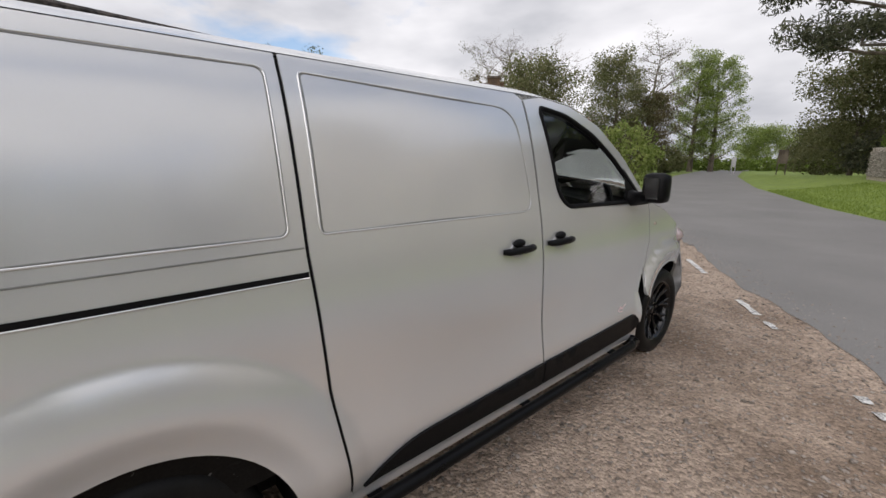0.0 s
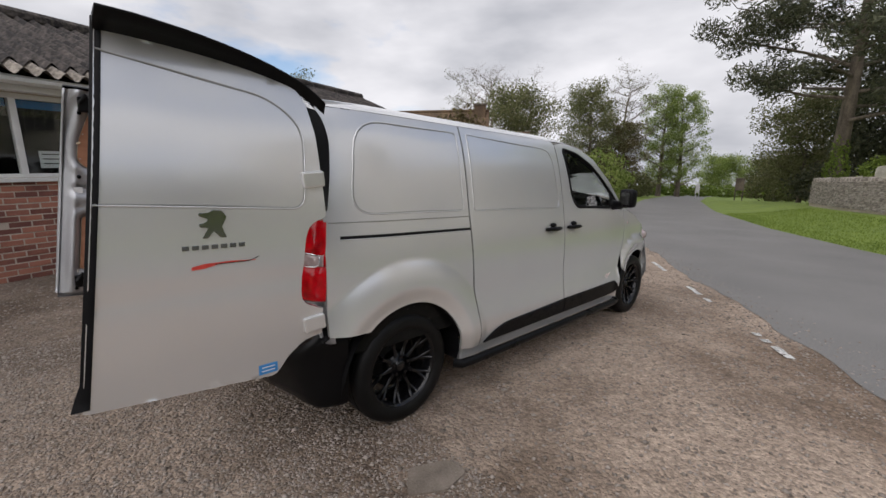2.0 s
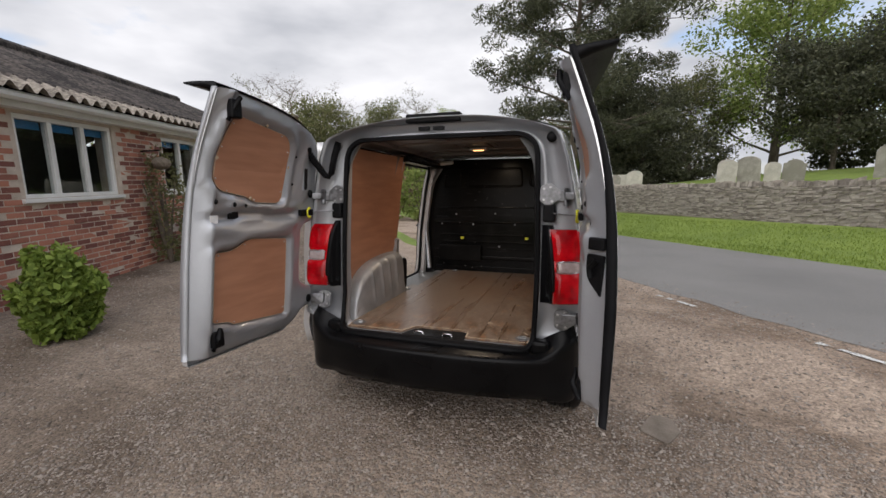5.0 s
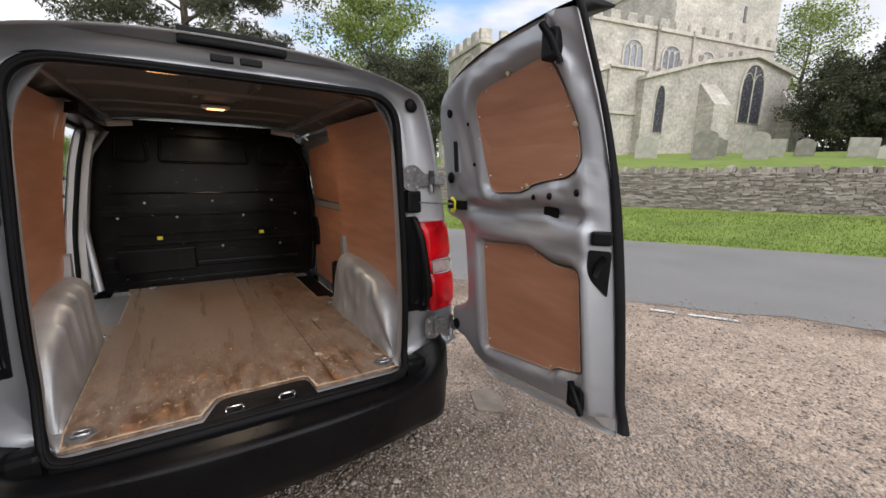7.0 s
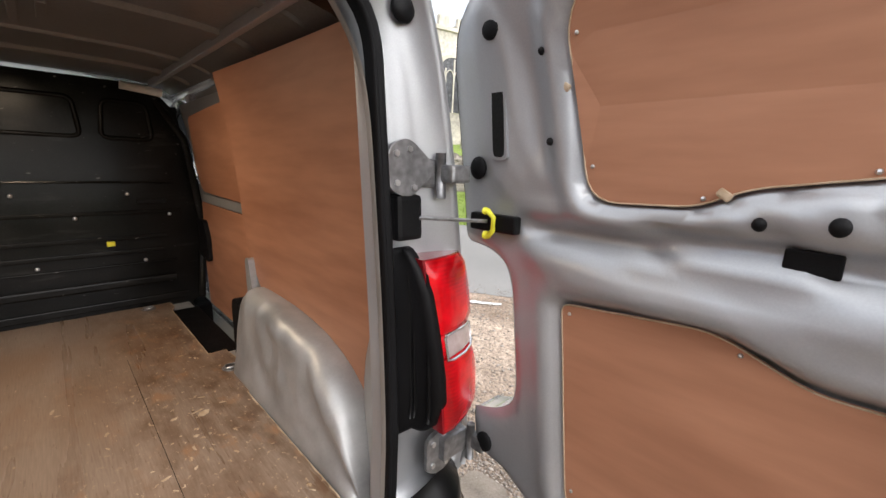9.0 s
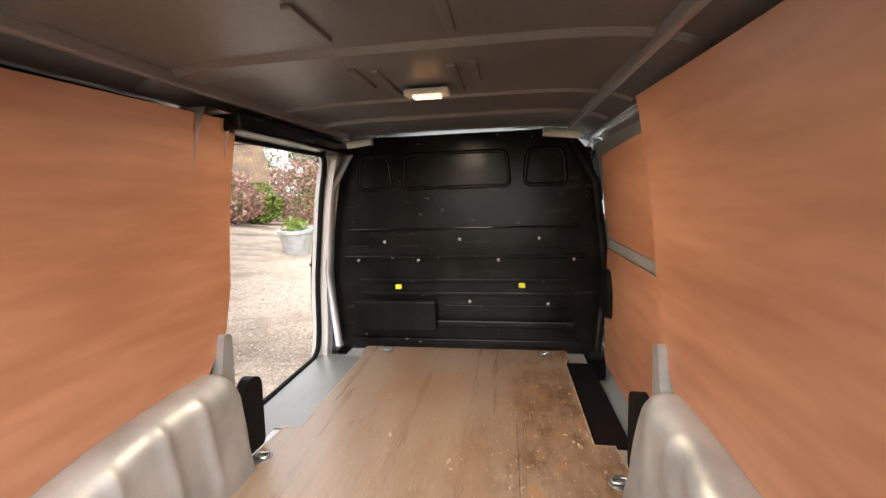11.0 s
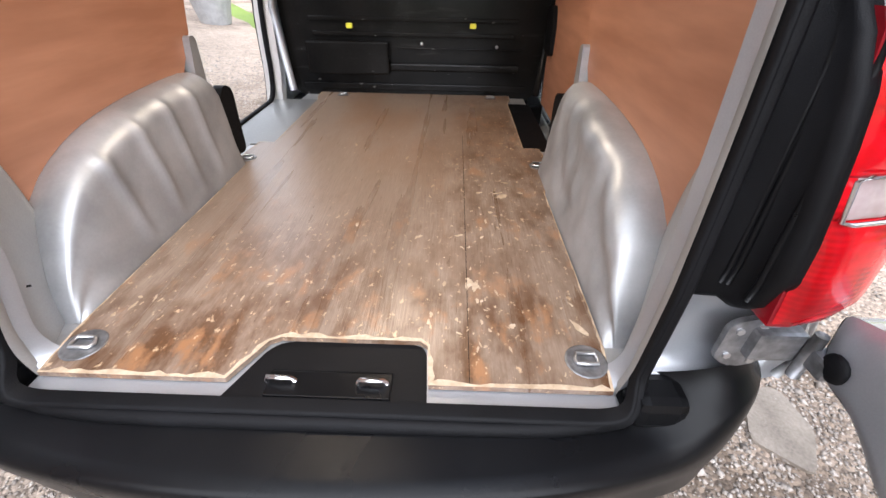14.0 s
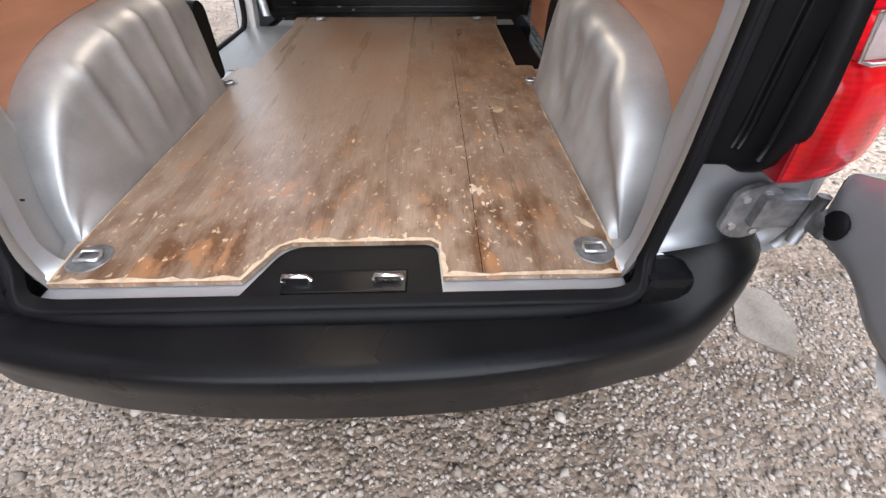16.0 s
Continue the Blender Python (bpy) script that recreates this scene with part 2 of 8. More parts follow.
def scuffed_steel(name):
    """Black-painted steel with thin chalky scratches and smears."""
    m = surf(name, (0.0035, 0.0035, 0.0036), (0.011, 0.0104, 0.010), scale=4, rough=0.22, metal=0.0, bscale=130, bump=0.0003, rvar=0.10, spec=0.12)
    nt = m.node_tree
    b = nt.nodes["Principled BSDF"]
    co = nt.nodes.new("ShaderNodeTexCoord")
    c = b.inputs["Base Color"].links[0].from_socket
    for scale, stretch, lo, hi, amount in ((7, (0.5, 1, 3.5), 0.62, 0.76, 0.035), (4, (1.5, 1, 0.8), 0.60, 0.78, 0.018), (30, (0.7, 1, 1.5), 0.69, 0.74, 0.22)):
        mp = nt.nodes.new("ShaderNodeMapping")
        mp.inputs["Scale"].default_value = stretch
        mp.inputs["Rotation"].default_value = (0, radians(12 * scale), 0)
        no = nt.nodes.new("ShaderNodeTexNoise")
        no.inputs["Scale"].default_value = scale
        no.inputs["Detail"].default_value = 8
        mr = nt.nodes.new("ShaderNodeMapRange")
        mr.inputs["From Min"].default_value = lo
        mr.inputs["From Max"].default_value = hi
        mr.inputs["To Max"].default_value = amount
        mx = nt.nodes.new("ShaderNodeMix")
        mx.data_type = "RGBA"
        mx.inputs["B"].default_value = (0.45, 0.44, 0.42, 1)
        nt.links.new(co.outputs["Object"], mp.inputs["Vector"])
        nt.links.new(mp.outputs["Vector"], no.inputs["Vector"])
        nt.links.new(no.outputs["Fac"], mr.inputs["Value"])
        nt.links.new(mr.outputs["Result"], mx.inputs["Factor"])
        nt.links.new(c, mx.inputs["A"])
        c = mx.outputs["Result"]
    nt.links.new(c, b.inputs["Base Color"])
    return m


def leafy(name, c1, c2, through_light=0.35):
    """Foliage: leaves of uneven green that let some light through."""
    m = surf(name, c1, c2, scale=0.5, rough=0.7, bscale=4, island=0.4, rvar=0.1)
    nt = m.node_tree
    b = nt.nodes["Principled BSDF"]
    tr = nt.nodes.new("ShaderNodeBsdfTranslucent")
    nt.links.new(b.inputs["Base Color"].links[0].from_socket, tr.inputs["Color"])
    mx = nt.nodes.new("ShaderNodeMixShader")
    mx.inputs["Fac"].default_value = through_light
    nt.links.new(b.outputs["BSDF"], mx.inputs[1])
    nt.links.new(tr.outputs["BSDF"], mx.inputs[2])
    nt.links.new(mx.outputs["Shader"], nt.nodes["Material Output"].inputs["Surface"])
    return m


def lit_lens(name, c1, c2, strength):
    """A coloured lamp lens with the bulb lit behind it, brighter in spots."""
    m = surf(name, c1, c2, scale=16, rough=0.12, coat=0.15, rvar=0.04, bscale=60, bump=0.0006, spec=0.3)
    nt = m.node_tree
    b = nt.nodes["Principled BSDF"]
    nt.links.new(b.inputs["Base Color"].links[0].from_socket, b.inputs["Emission Color"])
    co = nt.nodes.new("ShaderNodeTexCoord")
    glowing = nt.nodes.new("ShaderNodeTexNoise")
    glowing.inputs["Scale"].default_value = 13
    glowing.inputs["Detail"].default_value = 1
    flute = nt.nodes.new("ShaderNodeTexWave")
    flute.bands_direction = "Z"
    flute.inputs["Scale"].default_value = 34
    rise = nt.nodes.new("ShaderNodeMapRange")
    rise.interpolation_type = "SMOOTHSTEP"
    rise.inputs["From Min"].default_value = 0.36
    rise.inputs["From Max"].default_value = 0.68
    rise.inputs["To Min"].default_value = strength * 0.25
    rise.inputs["To Max"].default_value = strength * 1.7
    mix = nt.nodes.new("ShaderNodeMath")
    mix.operation = "MULTIPLY_ADD"
    mix.inputs[1].default_value = 0.16
    nt.links.new(co.outputs["Object"], glowing.inputs["Vector"])
    nt.links.new(co.outputs["Object"], flute.inputs["Vector"])
    nt.links.new(flute.outputs["Fac"], mix.inputs[0])
    nt.links.new(glowing.outputs["Fac"], mix.inputs[2])
    nt.links.new(mix.outputs["Value"], rise.inputs["Value"])
    nt.links.new(rise.outputs["Result"], b.inputs["Emission Strength"])
    return m


SILVER = surf("silver_paint", (0.705, 0.705, 0.70), (0.755, 0.755, 0.75), scale=3, rough=0.25, metal=0.48, fine=0.6, bscale=900, coat=1.0, rvar=0.03)
SILVER.node_tree.nodes["Principled BSDF"].inputs["Coat IOR"].default_value = 1.75
SILVER.node_tree.nodes["Principled BSDF"].inputs["Coat Roughness"].default_value = 0.12
# inside paint, and body silver where shade is put into the colour
SILVER_DIM = surf("silver_inside_and_shaded", (0.355, 0.365, 0.385), (0.425, 0.435, 0.455), scale=5, rough=0.42, metal=0.56, fine=0.3, bscale=300, coat=0.3, rvar=0.08)
# grey for thin lines that put the shade of pressed creases into colour
PRESS_SHADE = surf("pressed_line_shade", (0.20, 0.20, 0.195), (0.26, 0.26, 0.25), scale=3, rough=0.45, metal=0.6)
PILLAR_GREY = surf("thin_grey_inner_paint", (0.30, 0.30, 0.298), (0.38, 0.38, 0.376), scale=5, rough=0.42, metal=0.3, fine=0.3, bscale=200, rvar=0.08)
PRIMER = surf("bare_zinc", (0.33, 0.335, 0.34), (0.50, 0.505, 0.51), scale=6, rough=0.47, metal=0.55, fine=0.12, bscale=120, rvar=0.12)
BLACK_TRIM = surf("black_plastic", (0.004, 0.004, 0.0045), (0.008, 0.008, 0.009), scale=6, rough=0.44, bump=0.0005, bscale=700, spec=0.13)
BLACK_BUMPER = surf("bumper_plastic", (0.003, 0.003, 0.0035), (0.007, 0.007, 0.0075), scale=3, rough=0.30, bump=0.0002, bscale=900, fine=0.3, spec=0.15)
RUBBER = surf("rubber", (0.003, 0.003, 0.0035), (0.006, 0.006, 0.007), scale=8, rough=0.6, bump=0.0006, bscale=300, spec=0.14)
TYRE = surf("tyre_rubber", (0.004, 0.004, 0.0042), (0.010, 0.010, 0.010), scale=9, rough=0.5, bump=0.0008, bscale=160, spec=0.22)
RIM_BLACK = surf("gloss_black_alloy", (0.004, 0.004, 0.005), (0.008, 0.008, 0.009), scale=6, rough=0.2, coat=0.35, rvar=0.05, spec=0.3)
PLY = surf("plywood_panel", (0.315, 0.140, 0.078), (0.475, 0.232, 0.138), scale=2.2, rough=0.5, bscale=14, fine=0.45, bump=0.0006, stretch=(1, 0.25, 1.6))
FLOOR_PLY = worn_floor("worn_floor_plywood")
PLY_EDGE = surf("raw_ply_edge", (0.36, 0.26, 0.165), (0.58, 0.46, 0.335), scale=30, rough=0.8, bscale=90)
BULK = scuffed_steel("bulkhead_black_steel")
GREY_IN = surf("grey_roof_panel", (0.155, 0.155, 0.153), (0.225, 0.225, 0.22), scale=3, rough=0.40, metal=0.3, bscale=120)
CHROME = surf("chrome", (0.60, 0.60, 0.61), (0.74, 0.74, 0.75), scale=9, rough=0.2, metal=1.0, rvar=0.06)
# chrome with the dark surroundings it mirrors put into its colour
CHROME_REFLECTING = surf("chrome_dark_reflection", (0.20, 0.20, 0.204), (0.30, 0.30, 0.304), scale=9, rough=0.16, metal=1.0, rvar=0.05)
GALVANISED = surf("galvanised_steel", (0.34, 0.35, 0.36), (0.50, 0.51, 0.52), scale=8, rough=0.5, metal=0.5)
STEEL = surf("zinc_steel", (0.45, 0.45, 0.46), (0.62, 0.62, 0.62), scale=30, rough=0.35, metal=0.9)
DULL_STEEL = surf("dull_steel", (0.16, 0.16, 0.165), (0.30, 0.30, 0.31), scale=30, rough=0.4, metal=0.7)
YELLOW = surf("yellow_plastic", (0.70, 0.66, 0.03), (0.82, 0.78, 0.06), scale=12, rough=0.45)
WHITE_PL = surf("white_plastic", (0.62, 0.61, 0.58), (0.74, 0.73, 0.70), scale=12, rough=0.5)
RED_LENS = lit_lens("red_lamp_lens", (0.17, 0.0005, 0.0020), (0.28, 0.001, 0.004), 0.30)

LAMP_BODY = surf("dark_red_lamp_body", (0.16, 0.004, 0.008), (0.24, 0.007, 0.012), scale=12, rough=0.15, coat=0.6)
CLEAR_LENS = surf("clear_lamp_lens", (0.36, 0.28, 0.275), (0.52, 0.43, 0.42), scale=20, rough=0.15, coat=0.8)
DECAL_BLUE = surf("blue_decal", (0.03, 0.22, 0.55), (0.06, 0.30, 0.66), scale=30, rough=0.35)
DECAL_RED = surf("red_decal", (0.62, 0.05, 0.04), (0.72, 0.08, 0.06), scale=30, rough=0.35)
DECAL_WHITE = surf("white_decal", (0.72, 0.72, 0.72), (0.82, 0.82, 0.82), scale=30, rough=0.4)
DARK_GLASS = glass("tinted_glass", (0.42, 0.48, 0.46))
WINDOW_GLASS = glass("window_glass", (0.85, 0.9, 0.9))
LAMP_WARM = glow("warm_interior_lamp", (1.0, 0.52, 0.20), 1.6)
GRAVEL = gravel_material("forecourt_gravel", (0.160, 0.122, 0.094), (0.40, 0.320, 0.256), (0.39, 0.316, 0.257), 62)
ASPHALT = surf("asphalt", (0.155, 0.150, 0.143), (0.245, 0.235, 0.223), scale=0.55, rough=0.80, bscale=70, fine=0.5, bump=0.006, low=0.33, high=0.67)
LINE = surf("worn_road_paint", (0.20, 0.195, 0.19), (0.70, 0.69, 0.66), scale=14, rough=0.75, bscale=60, fine=0.5, low=0.42, high=0.52)
GRASS = surf("grass", (0.115, 0.175, 0.024), (0.25, 0.33, 0.06), scale=0.9, rough=0.85, bscale=38, fine=0.55, bump=0.03)
BRICK = surf("red_brick", (0.175, 0.066, 0.052), (0.42, 0.175, 0.118), scale=9, rough=0.85, bscale=120, fine=0.4, bump=0.003, objrand=0.55)
BRICK_J = surf("red_brick_joined", (0.175, 0.066, 0.052), (0.42, 0.175, 0.118), scale=9, rough=0.85, bscale=120, fine=0.4, bump=0.003, island=0.55)
MORTAR = surf("mortar", (0.42, 0.35, 0.29), (0.60, 0.52, 0.44), scale=6, rough=0.95, bscale=90, bump=0.003)
STONE = surf("dry_stone", (0.19, 0.165, 0.14), (0.42, 0.375, 0.325), scale=7, rough=0.92, bscale=60, fine=0.4, bump=0.006, objrand=0.35)
STONE_J = surf("dry_stone_joined", (0.19, 0.165, 0.14), (0.42, 0.375, 0.325), scale=7, rough=0.92, bscale=60, fine=0.4, bump=0.006, island=0.35)
def coursed(m, width, height, dark):
    """Lays courses of ashlar over a stone material: blocks of uneven tone with thin sunk joints."""
    nt = m.node_tree
    b = nt.nodes["Principled BSDF"]
    co = nt.nodes.new("ShaderNodeTexCoord")
    mp = nt.nodes.new("ShaderNodeMapping")
    mp.inputs["Rotation"].default_value = (-math.pi / 2, 0, 0)
    br = nt.nodes.new("ShaderNodeTexBrick")
    br.inputs["Scale"].default_value = 1.0
    br.inputs["Brick Width"].default_value = width
    br.inputs["Row Height"].default_value = height
    br.inputs["Mortar Size"].default_value = 0.016
    br.inputs["Color1"].default_value = (0.90, 0.89, 0.88, 1)
    br.inputs["Color2"].default_value = (1.06, 1.05, 1.03, 1)
    br.inputs["Mortar"].default_value = (dark, dark, dark, 1)
    mx = nt.nodes.new("ShaderNodeMix")
    mx.data_type = "RGBA"
    mx.blend_type = "MULTIPLY"
    mx.inputs["Factor"].default_value = 1.0
    nt.links.new(co.outputs["Object"], mp.inputs["Vector"])
    nt.links.new(mp.outputs["Vector"], br.inputs["Vector"])
    nt.links.new(b.inputs["Base Color"].links[0].from_socket, mx.inputs["A"])
    nt.links.new(br.outputs["Color"], mx.inputs["B"])
    nt.links.new(mx.outputs["Result"], b.inputs["Base Color"])
    return m


CHURCH = coursed(surf("limestone_ashlar", (0.36, 0.335, 0.30), (0.70, 0.655, 0.59), scale=0.7, rough=0.9, bscale=5, fine=0.5, bump=0.012), 0.46, 0.24, 0.90)
# leaded glass with the sky's reflection put into its pale colour
SKY_GLASS = surf("sky_lit_leaded_glass", (0.16, 0.175, 0.20), (0.34, 0.36, 0.39), scale=5, rough=0.12, bscale=22)
CHURCH_TRIM = surf("pale_limestone", (0.44, 0.405, 0.355), (0.68, 0.63, 0.56), scale=2, rough=0.9, bscale=14, bump=0.005)
LEAD_GLASS = surf("leaded_glass", (0.035, 0.036, 0.042), (0.10, 0.10, 0.115), scale=6, rough=0.25, bscale=30)
GRAVE = surf("gravestone", (0.25, 0.235, 0.20), (0.54, 0.515, 0.45), scale=3.5, rough=0.93, bscale=40, bump=0.004, objrand=0.35)
ROOF = surf("corrugated_roof", (0.018, 0.015, 0.014), (0.15, 0.125, 0.11), scale=2.6, rough=0.95, bscale=16, fine=0.5, bump=0.005, low=0.44, high=0.70)
ROOF_PALE = surf("lichened_roof", (0.10, 0.085, 0.070), (0.42, 0.37, 0.31), scale=3.4, rough=0.95, bscale=22, fine=0.6, bump=0.012, low=0.36, high=0.64)
WHITE_PAINT = surf("white_gloss_paint", (0.66, 0.66, 0.64), (0.80, 0.80, 0.78), scale=4, rough=0.45, bscale=60)
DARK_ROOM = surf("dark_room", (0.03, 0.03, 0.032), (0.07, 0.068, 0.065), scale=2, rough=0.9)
BARK = surf("bark", (0.07, 0.055, 0.042), (0.19, 0.155, 0.12), scale=4, rough=0.95, bscale=30, bump=0.03, stretch=(1, 1, 0.3))
LEAF = leafy("spring_leaves", (0.15, 0.215, 0.045), (0.36, 0.42, 0.13), 0.55)
LEAF_DULL = leafy("olive_leaves", (0.11, 0.125, 0.045), (0.22, 0.215, 0.10), 0.4)
NEEDLE = leafy("dark_needles", (0.048, 0.056, 0.032), (0.135, 0.140, 0.080), 0.35)
LEAF_BROWN = leafy("brown_leaves", (0.075, 0.055, 0.025), (0.20, 0.165, 0.075), 0.35)
COPPER = leafy("copper_blossom", (0.26, 0.13, 0.10), (0.46, 0.30, 0.25), 0.4)
TWIG = surf("bare_twigs", (0.14, 0.115, 0.095), (0.26, 0.22, 0.185), scale=2, rough=0.9, bscale=9)
HEDGE = leafy("hedge_leaves", (0.11, 0.17, 0.022), (0.25, 0.33, 0.06))


# ---------------------------------------------------------------- building helpers
def part(name, bm, mat, parent=None, label="", smooth=False):
    """Links a bmesh as one mesh object, under a thing or a part when one is given."""
    me = bpy.data.meshes.new(name)
    bm.to_mesh(me)
    bm.free()
    if mat:
        me.materials.append(mat)
    if smooth:
        me.polygons.foreach_set("use_smooth", [True] * len(me.polygons))
    ob = new(name, me)
    if parent:
        ob.parent = parent
        if parent.parent is None:
            ob.matrix_parent_inverse = parent.matrix_basis.inverted()
    if label:
        tagged(ob, label)
    return ob


def from_arrays(name, verts, faces, mat, parent=None, smooth=False):
    me = bpy.data.meshes.new(name)
    me.from_pydata(verts, [], faces)
    if mat:
        me.materials.append(mat)
    if smooth:
        me.polygons.foreach_set("use_smooth", [True] * len(me.polygons))
    ob = new(name, me)
    if parent:
        ob.parent = parent
        if parent.parent is None:
            ob.matrix_parent_inverse = parent.matrix_basis.inverted()
    return ob


def thing(name, m, label, category, group=""):
    e = new(name)
    e.empty_display_size = 0.2
    e.matrix_basis = m
    return tagged(e, label, category, group)


def box(bm, lo, hi, bevel=0.0, m=None):
    r = bmesh.ops.create_cube(bm, size=1)
    vs = r["verts"]
    for v in vs:
        v.co = Vector([lo[i] + (v.co[i] + 0.5) * (hi[i] - lo[i]) for i in range(3)])
    if bevel:
        es = list({e for v in vs for e in v.link_edges})
        out = bmesh.ops.bevel(bm, geom=es, offset=bevel, segments=2, affect="EDGES", profile=0.6)
        vs = list({v for f in out["faces"] for v in f.verts} | {v for v in vs if v.is_valid})
    if m:
        for v in vs:
            v.co = m @ v.co
    return vs


def boxpart(name, lo, hi, mat, parent=None, bevel=0.004, label="", m=None):
    bm = bmesh.new()
    box(bm, lo, hi, bevel, m)
    return part(name, bm, mat, parent, label)


def tube(bm, pts, r, sides=8, closed=False, ends=True):
    """A round bar along points; r is one radius or one for each point."""
    pts = [Vector(p) for p in pts]
    k = len(pts)
    rings = []
    up = Vector((0.31, 0.17, 0.93))
    for i, p in enumerate(pts):
        a = pts[(i - 1) % k] if (closed or i) else p
        b = pts[(i + 1) % k] if (closed or i < k - 1) else p
        d = (b - a).normalized()
        s = d.cross(up)
        if s.length < 0.05:
            s = d.cross(Vector((1, 0, 0)))
        s.normalize()
        w = s.cross(d)
        rad = r[i] if isinstance(r, (list, tuple)) else r
        rings.append([bm.verts.new(p + (s * math.cos(q) + w * math.sin(q)) * rad)
                      for q in [2 * math.pi * j / sides for j in range(sides)]])
    for i in range(k if closed else k - 1):
        A, B = rings[i], rings[(i + 1) % k]
        for j in range(sides):
            bm.faces.new((A[j], A[(j + 1) % sides], B[(j + 1) % sides], B[j]))
    if ends and not closed:
        bm.faces.new(rings[0])
        bm.faces.new(rings[-1][::-1])


def prism(bm, outline, d0, d1, m=None, inset=0.0):
    """A flat outline (a, b) given depth from d0 to d1 along the third axis, then placed by m."""
    lo = [bm.verts.new((a, b, d0)) for a, b in outline]
    hi = [bm.verts.new((a, b, d1)) for a, b in outline]
    k = len(outline)
    fs = [bm.faces.new(lo[::-1]), bm.faces.new(hi)]
    for i in range(k):
        fs.append(bm.faces.new((lo[i], lo[(i + 1) % k], hi[(i + 1) % k], hi[i])))
    if inset:
        bmesh.ops.bevel(bm, geom=list(fs[1].edges), offset=inset, segments=2, affect="EDGES", profile=0.6)
    if m:
        for v in bm.verts:
            v.co = m @ v.co


def rounded(pts, r, n=5):
    """A closed outline with its corners rounded by r (one, or one for each corner)."""
    out = []
    k = len(pts)
    for i in range(k):
        p, a, b = Vector(pts[i]), Vector(pts[i - 1]), Vector(pts[(i + 1) % k])
        rad = r[i] if isinstance(r, (list, tuple)) else r
        if rad <= 0:
            out.append(tuple(p))
            continue
        da, db = (a - p), (b - p)
        t = min(rad, da.length * 0.48, db.length * 0.48)
        s, e = p + da.normalized() * t, p + db.normalized() * t
        for j in range(n + 1):
            q = j / n
            out.append(tuple(s * (1 - q) ** 2 + p * 2 * q * (1 - q) + e * q * q))
    return out


def dense(pts, step, closed=True):
    out = []
    k = len(pts)
    for i in range(k if closed else k - 1):
        a, b = Vector(pts[i]), Vector(pts[(i + 1) % k])
        m = max(1, int((b - a).length / step))
        out += [tuple(a.lerp(b, j / m)) for j in range(m)]
    if not closed:
        out.append(tuple(pts[-1]))
    return out


def inside(p, poly):
    x, y = p[0], p[1]
    c = False
    j = len(poly) - 1
    for i in range(len(poly)):
        xi, yi = poly[i]
        xj, yj = poly[j]
        if (yi > y) != (yj > y) and x < (xj - xi) * (y - yi) / (yj - yi) + xi:
            c = not c
        j = i
    return c


def edge_dist(p, poly):
    """Signed distance to a closed outline: negative inside."""
    best = 1e9
    px, py = p
    for i in range(len(poly)):
        ax, ay = poly[i - 1]
        bx, by = poly[i]
        dx, dy = bx - ax, by - ay
        q = max(0, min(1, ((px - ax) * dx + (py - ay) * dy) / (dx * dx + dy * dy + 1e-12)))
        best = min(best, (ax + q * dx - px) ** 2 + (ay + q * dy - py) ** 2)
    return math.sqrt(best) * (-1 if inside(p, poly) else 1)


def panel(bm, outline, to3d, holes=(), loops=(), grid=0.05, lip=0.015, lipdir=None, holelip=None, flip=False):
    """A pressed sheet: an outline (and holes) in two dimensions, filled with a grid, laid onto a surface by to3d,
    with its edges turned in by lip along lipdir."""
    from mathutils.geometry import delaunay_2d_cdt
    outline = dense(outline, grid)
    holes = [dense(h, grid) for h in holes]
    loops = [dense(h, grid) for h in loops]
    vs, es = [], []
    for ring in [outline, *holes, *loops]:
        s = len(vs)
        vs += [Vector(p) for p in ring]
        es += [(s + i, s + (i + 1) % len(ring)) for i in range(len(ring))]
    xs, ys = [p[0] for p in outline], [p[1] for p in outline]
    rings = [outline, *holes, *loops]
    i0 = int(min(xs) / grid) - 1
    for i in range(i0, int(max(xs) / grid) + 2):
        for j in range(int(min(ys) / grid) - 1, int(max(ys) / grid) + 2):
            p = (i * grid + 1e-4, j * grid + 1e-4)
            if not inside(p, outline) or any(inside(p, h) for h in holes):
                continue
            if min(min((p[0] - q[0]) ** 2 + (p[1] - q[1]) ** 2 for q in r) for r in rings) < (grid * 0.35) ** 2:
                continue
            vs.append(Vector(p))
    V, E, F, ov, oe, of = delaunay_2d_cdt(vs, es, [], 0, 1e-6)
    out = [bm.verts.new(to3d(p[0], p[1])) for p in V]
    for f in F:
        c = sum((V[i] for i in f), Vector((0, 0))) / 3
        if inside(c, outline) and not any(inside(c, h) for h in holes):
            q = [out[i] for i in f]
            bm.faces.new(q[::-1] if flip else q)
    for v in [v for v in out if not v.link_faces]:
        bm.verts.remove(v)
    count = len(bm.verts)
    if lip:
        for r, hole in [(outline, False)] + [(h, True) for h in holes]:
            d = lipdir if not hole or holelip is None else holelip
            a = [bm.verts.new(to3d(*p)) for p in r]
            b = [bm.verts.new(to3d(*p) + Vector(d) * lip) for p in r]
            k = len(r)
            for i in range(k):
                q = (a[i], a[(i + 1) % k], b[(i + 1) % k], b[i])
                bm.faces.new(q)
    return count


def piecewise(x, table):
    for (x0, y0), (x1, y1) in zip(table, table[1:]):
        if x <= x1:
            q = max(0.0, (x - x0) / (x1 - x0))
            return y0 + (y1 - y0) * q
    return table[-1][1]


def smooth_step(a, b, x):
    q = max(0.0, min(1.0, (x - a) / (b - a)))
    return q * q * (3 - 2 * q)


def upright(x, y, z=0.0, rz=0.0):
    """Stands true on the sloping ground."""
    return Matrix.Translation((x, y, z)) @ pose(0, 0, 0, SLOPE) @ pose(0, 0, 0, 0, 0, rz)


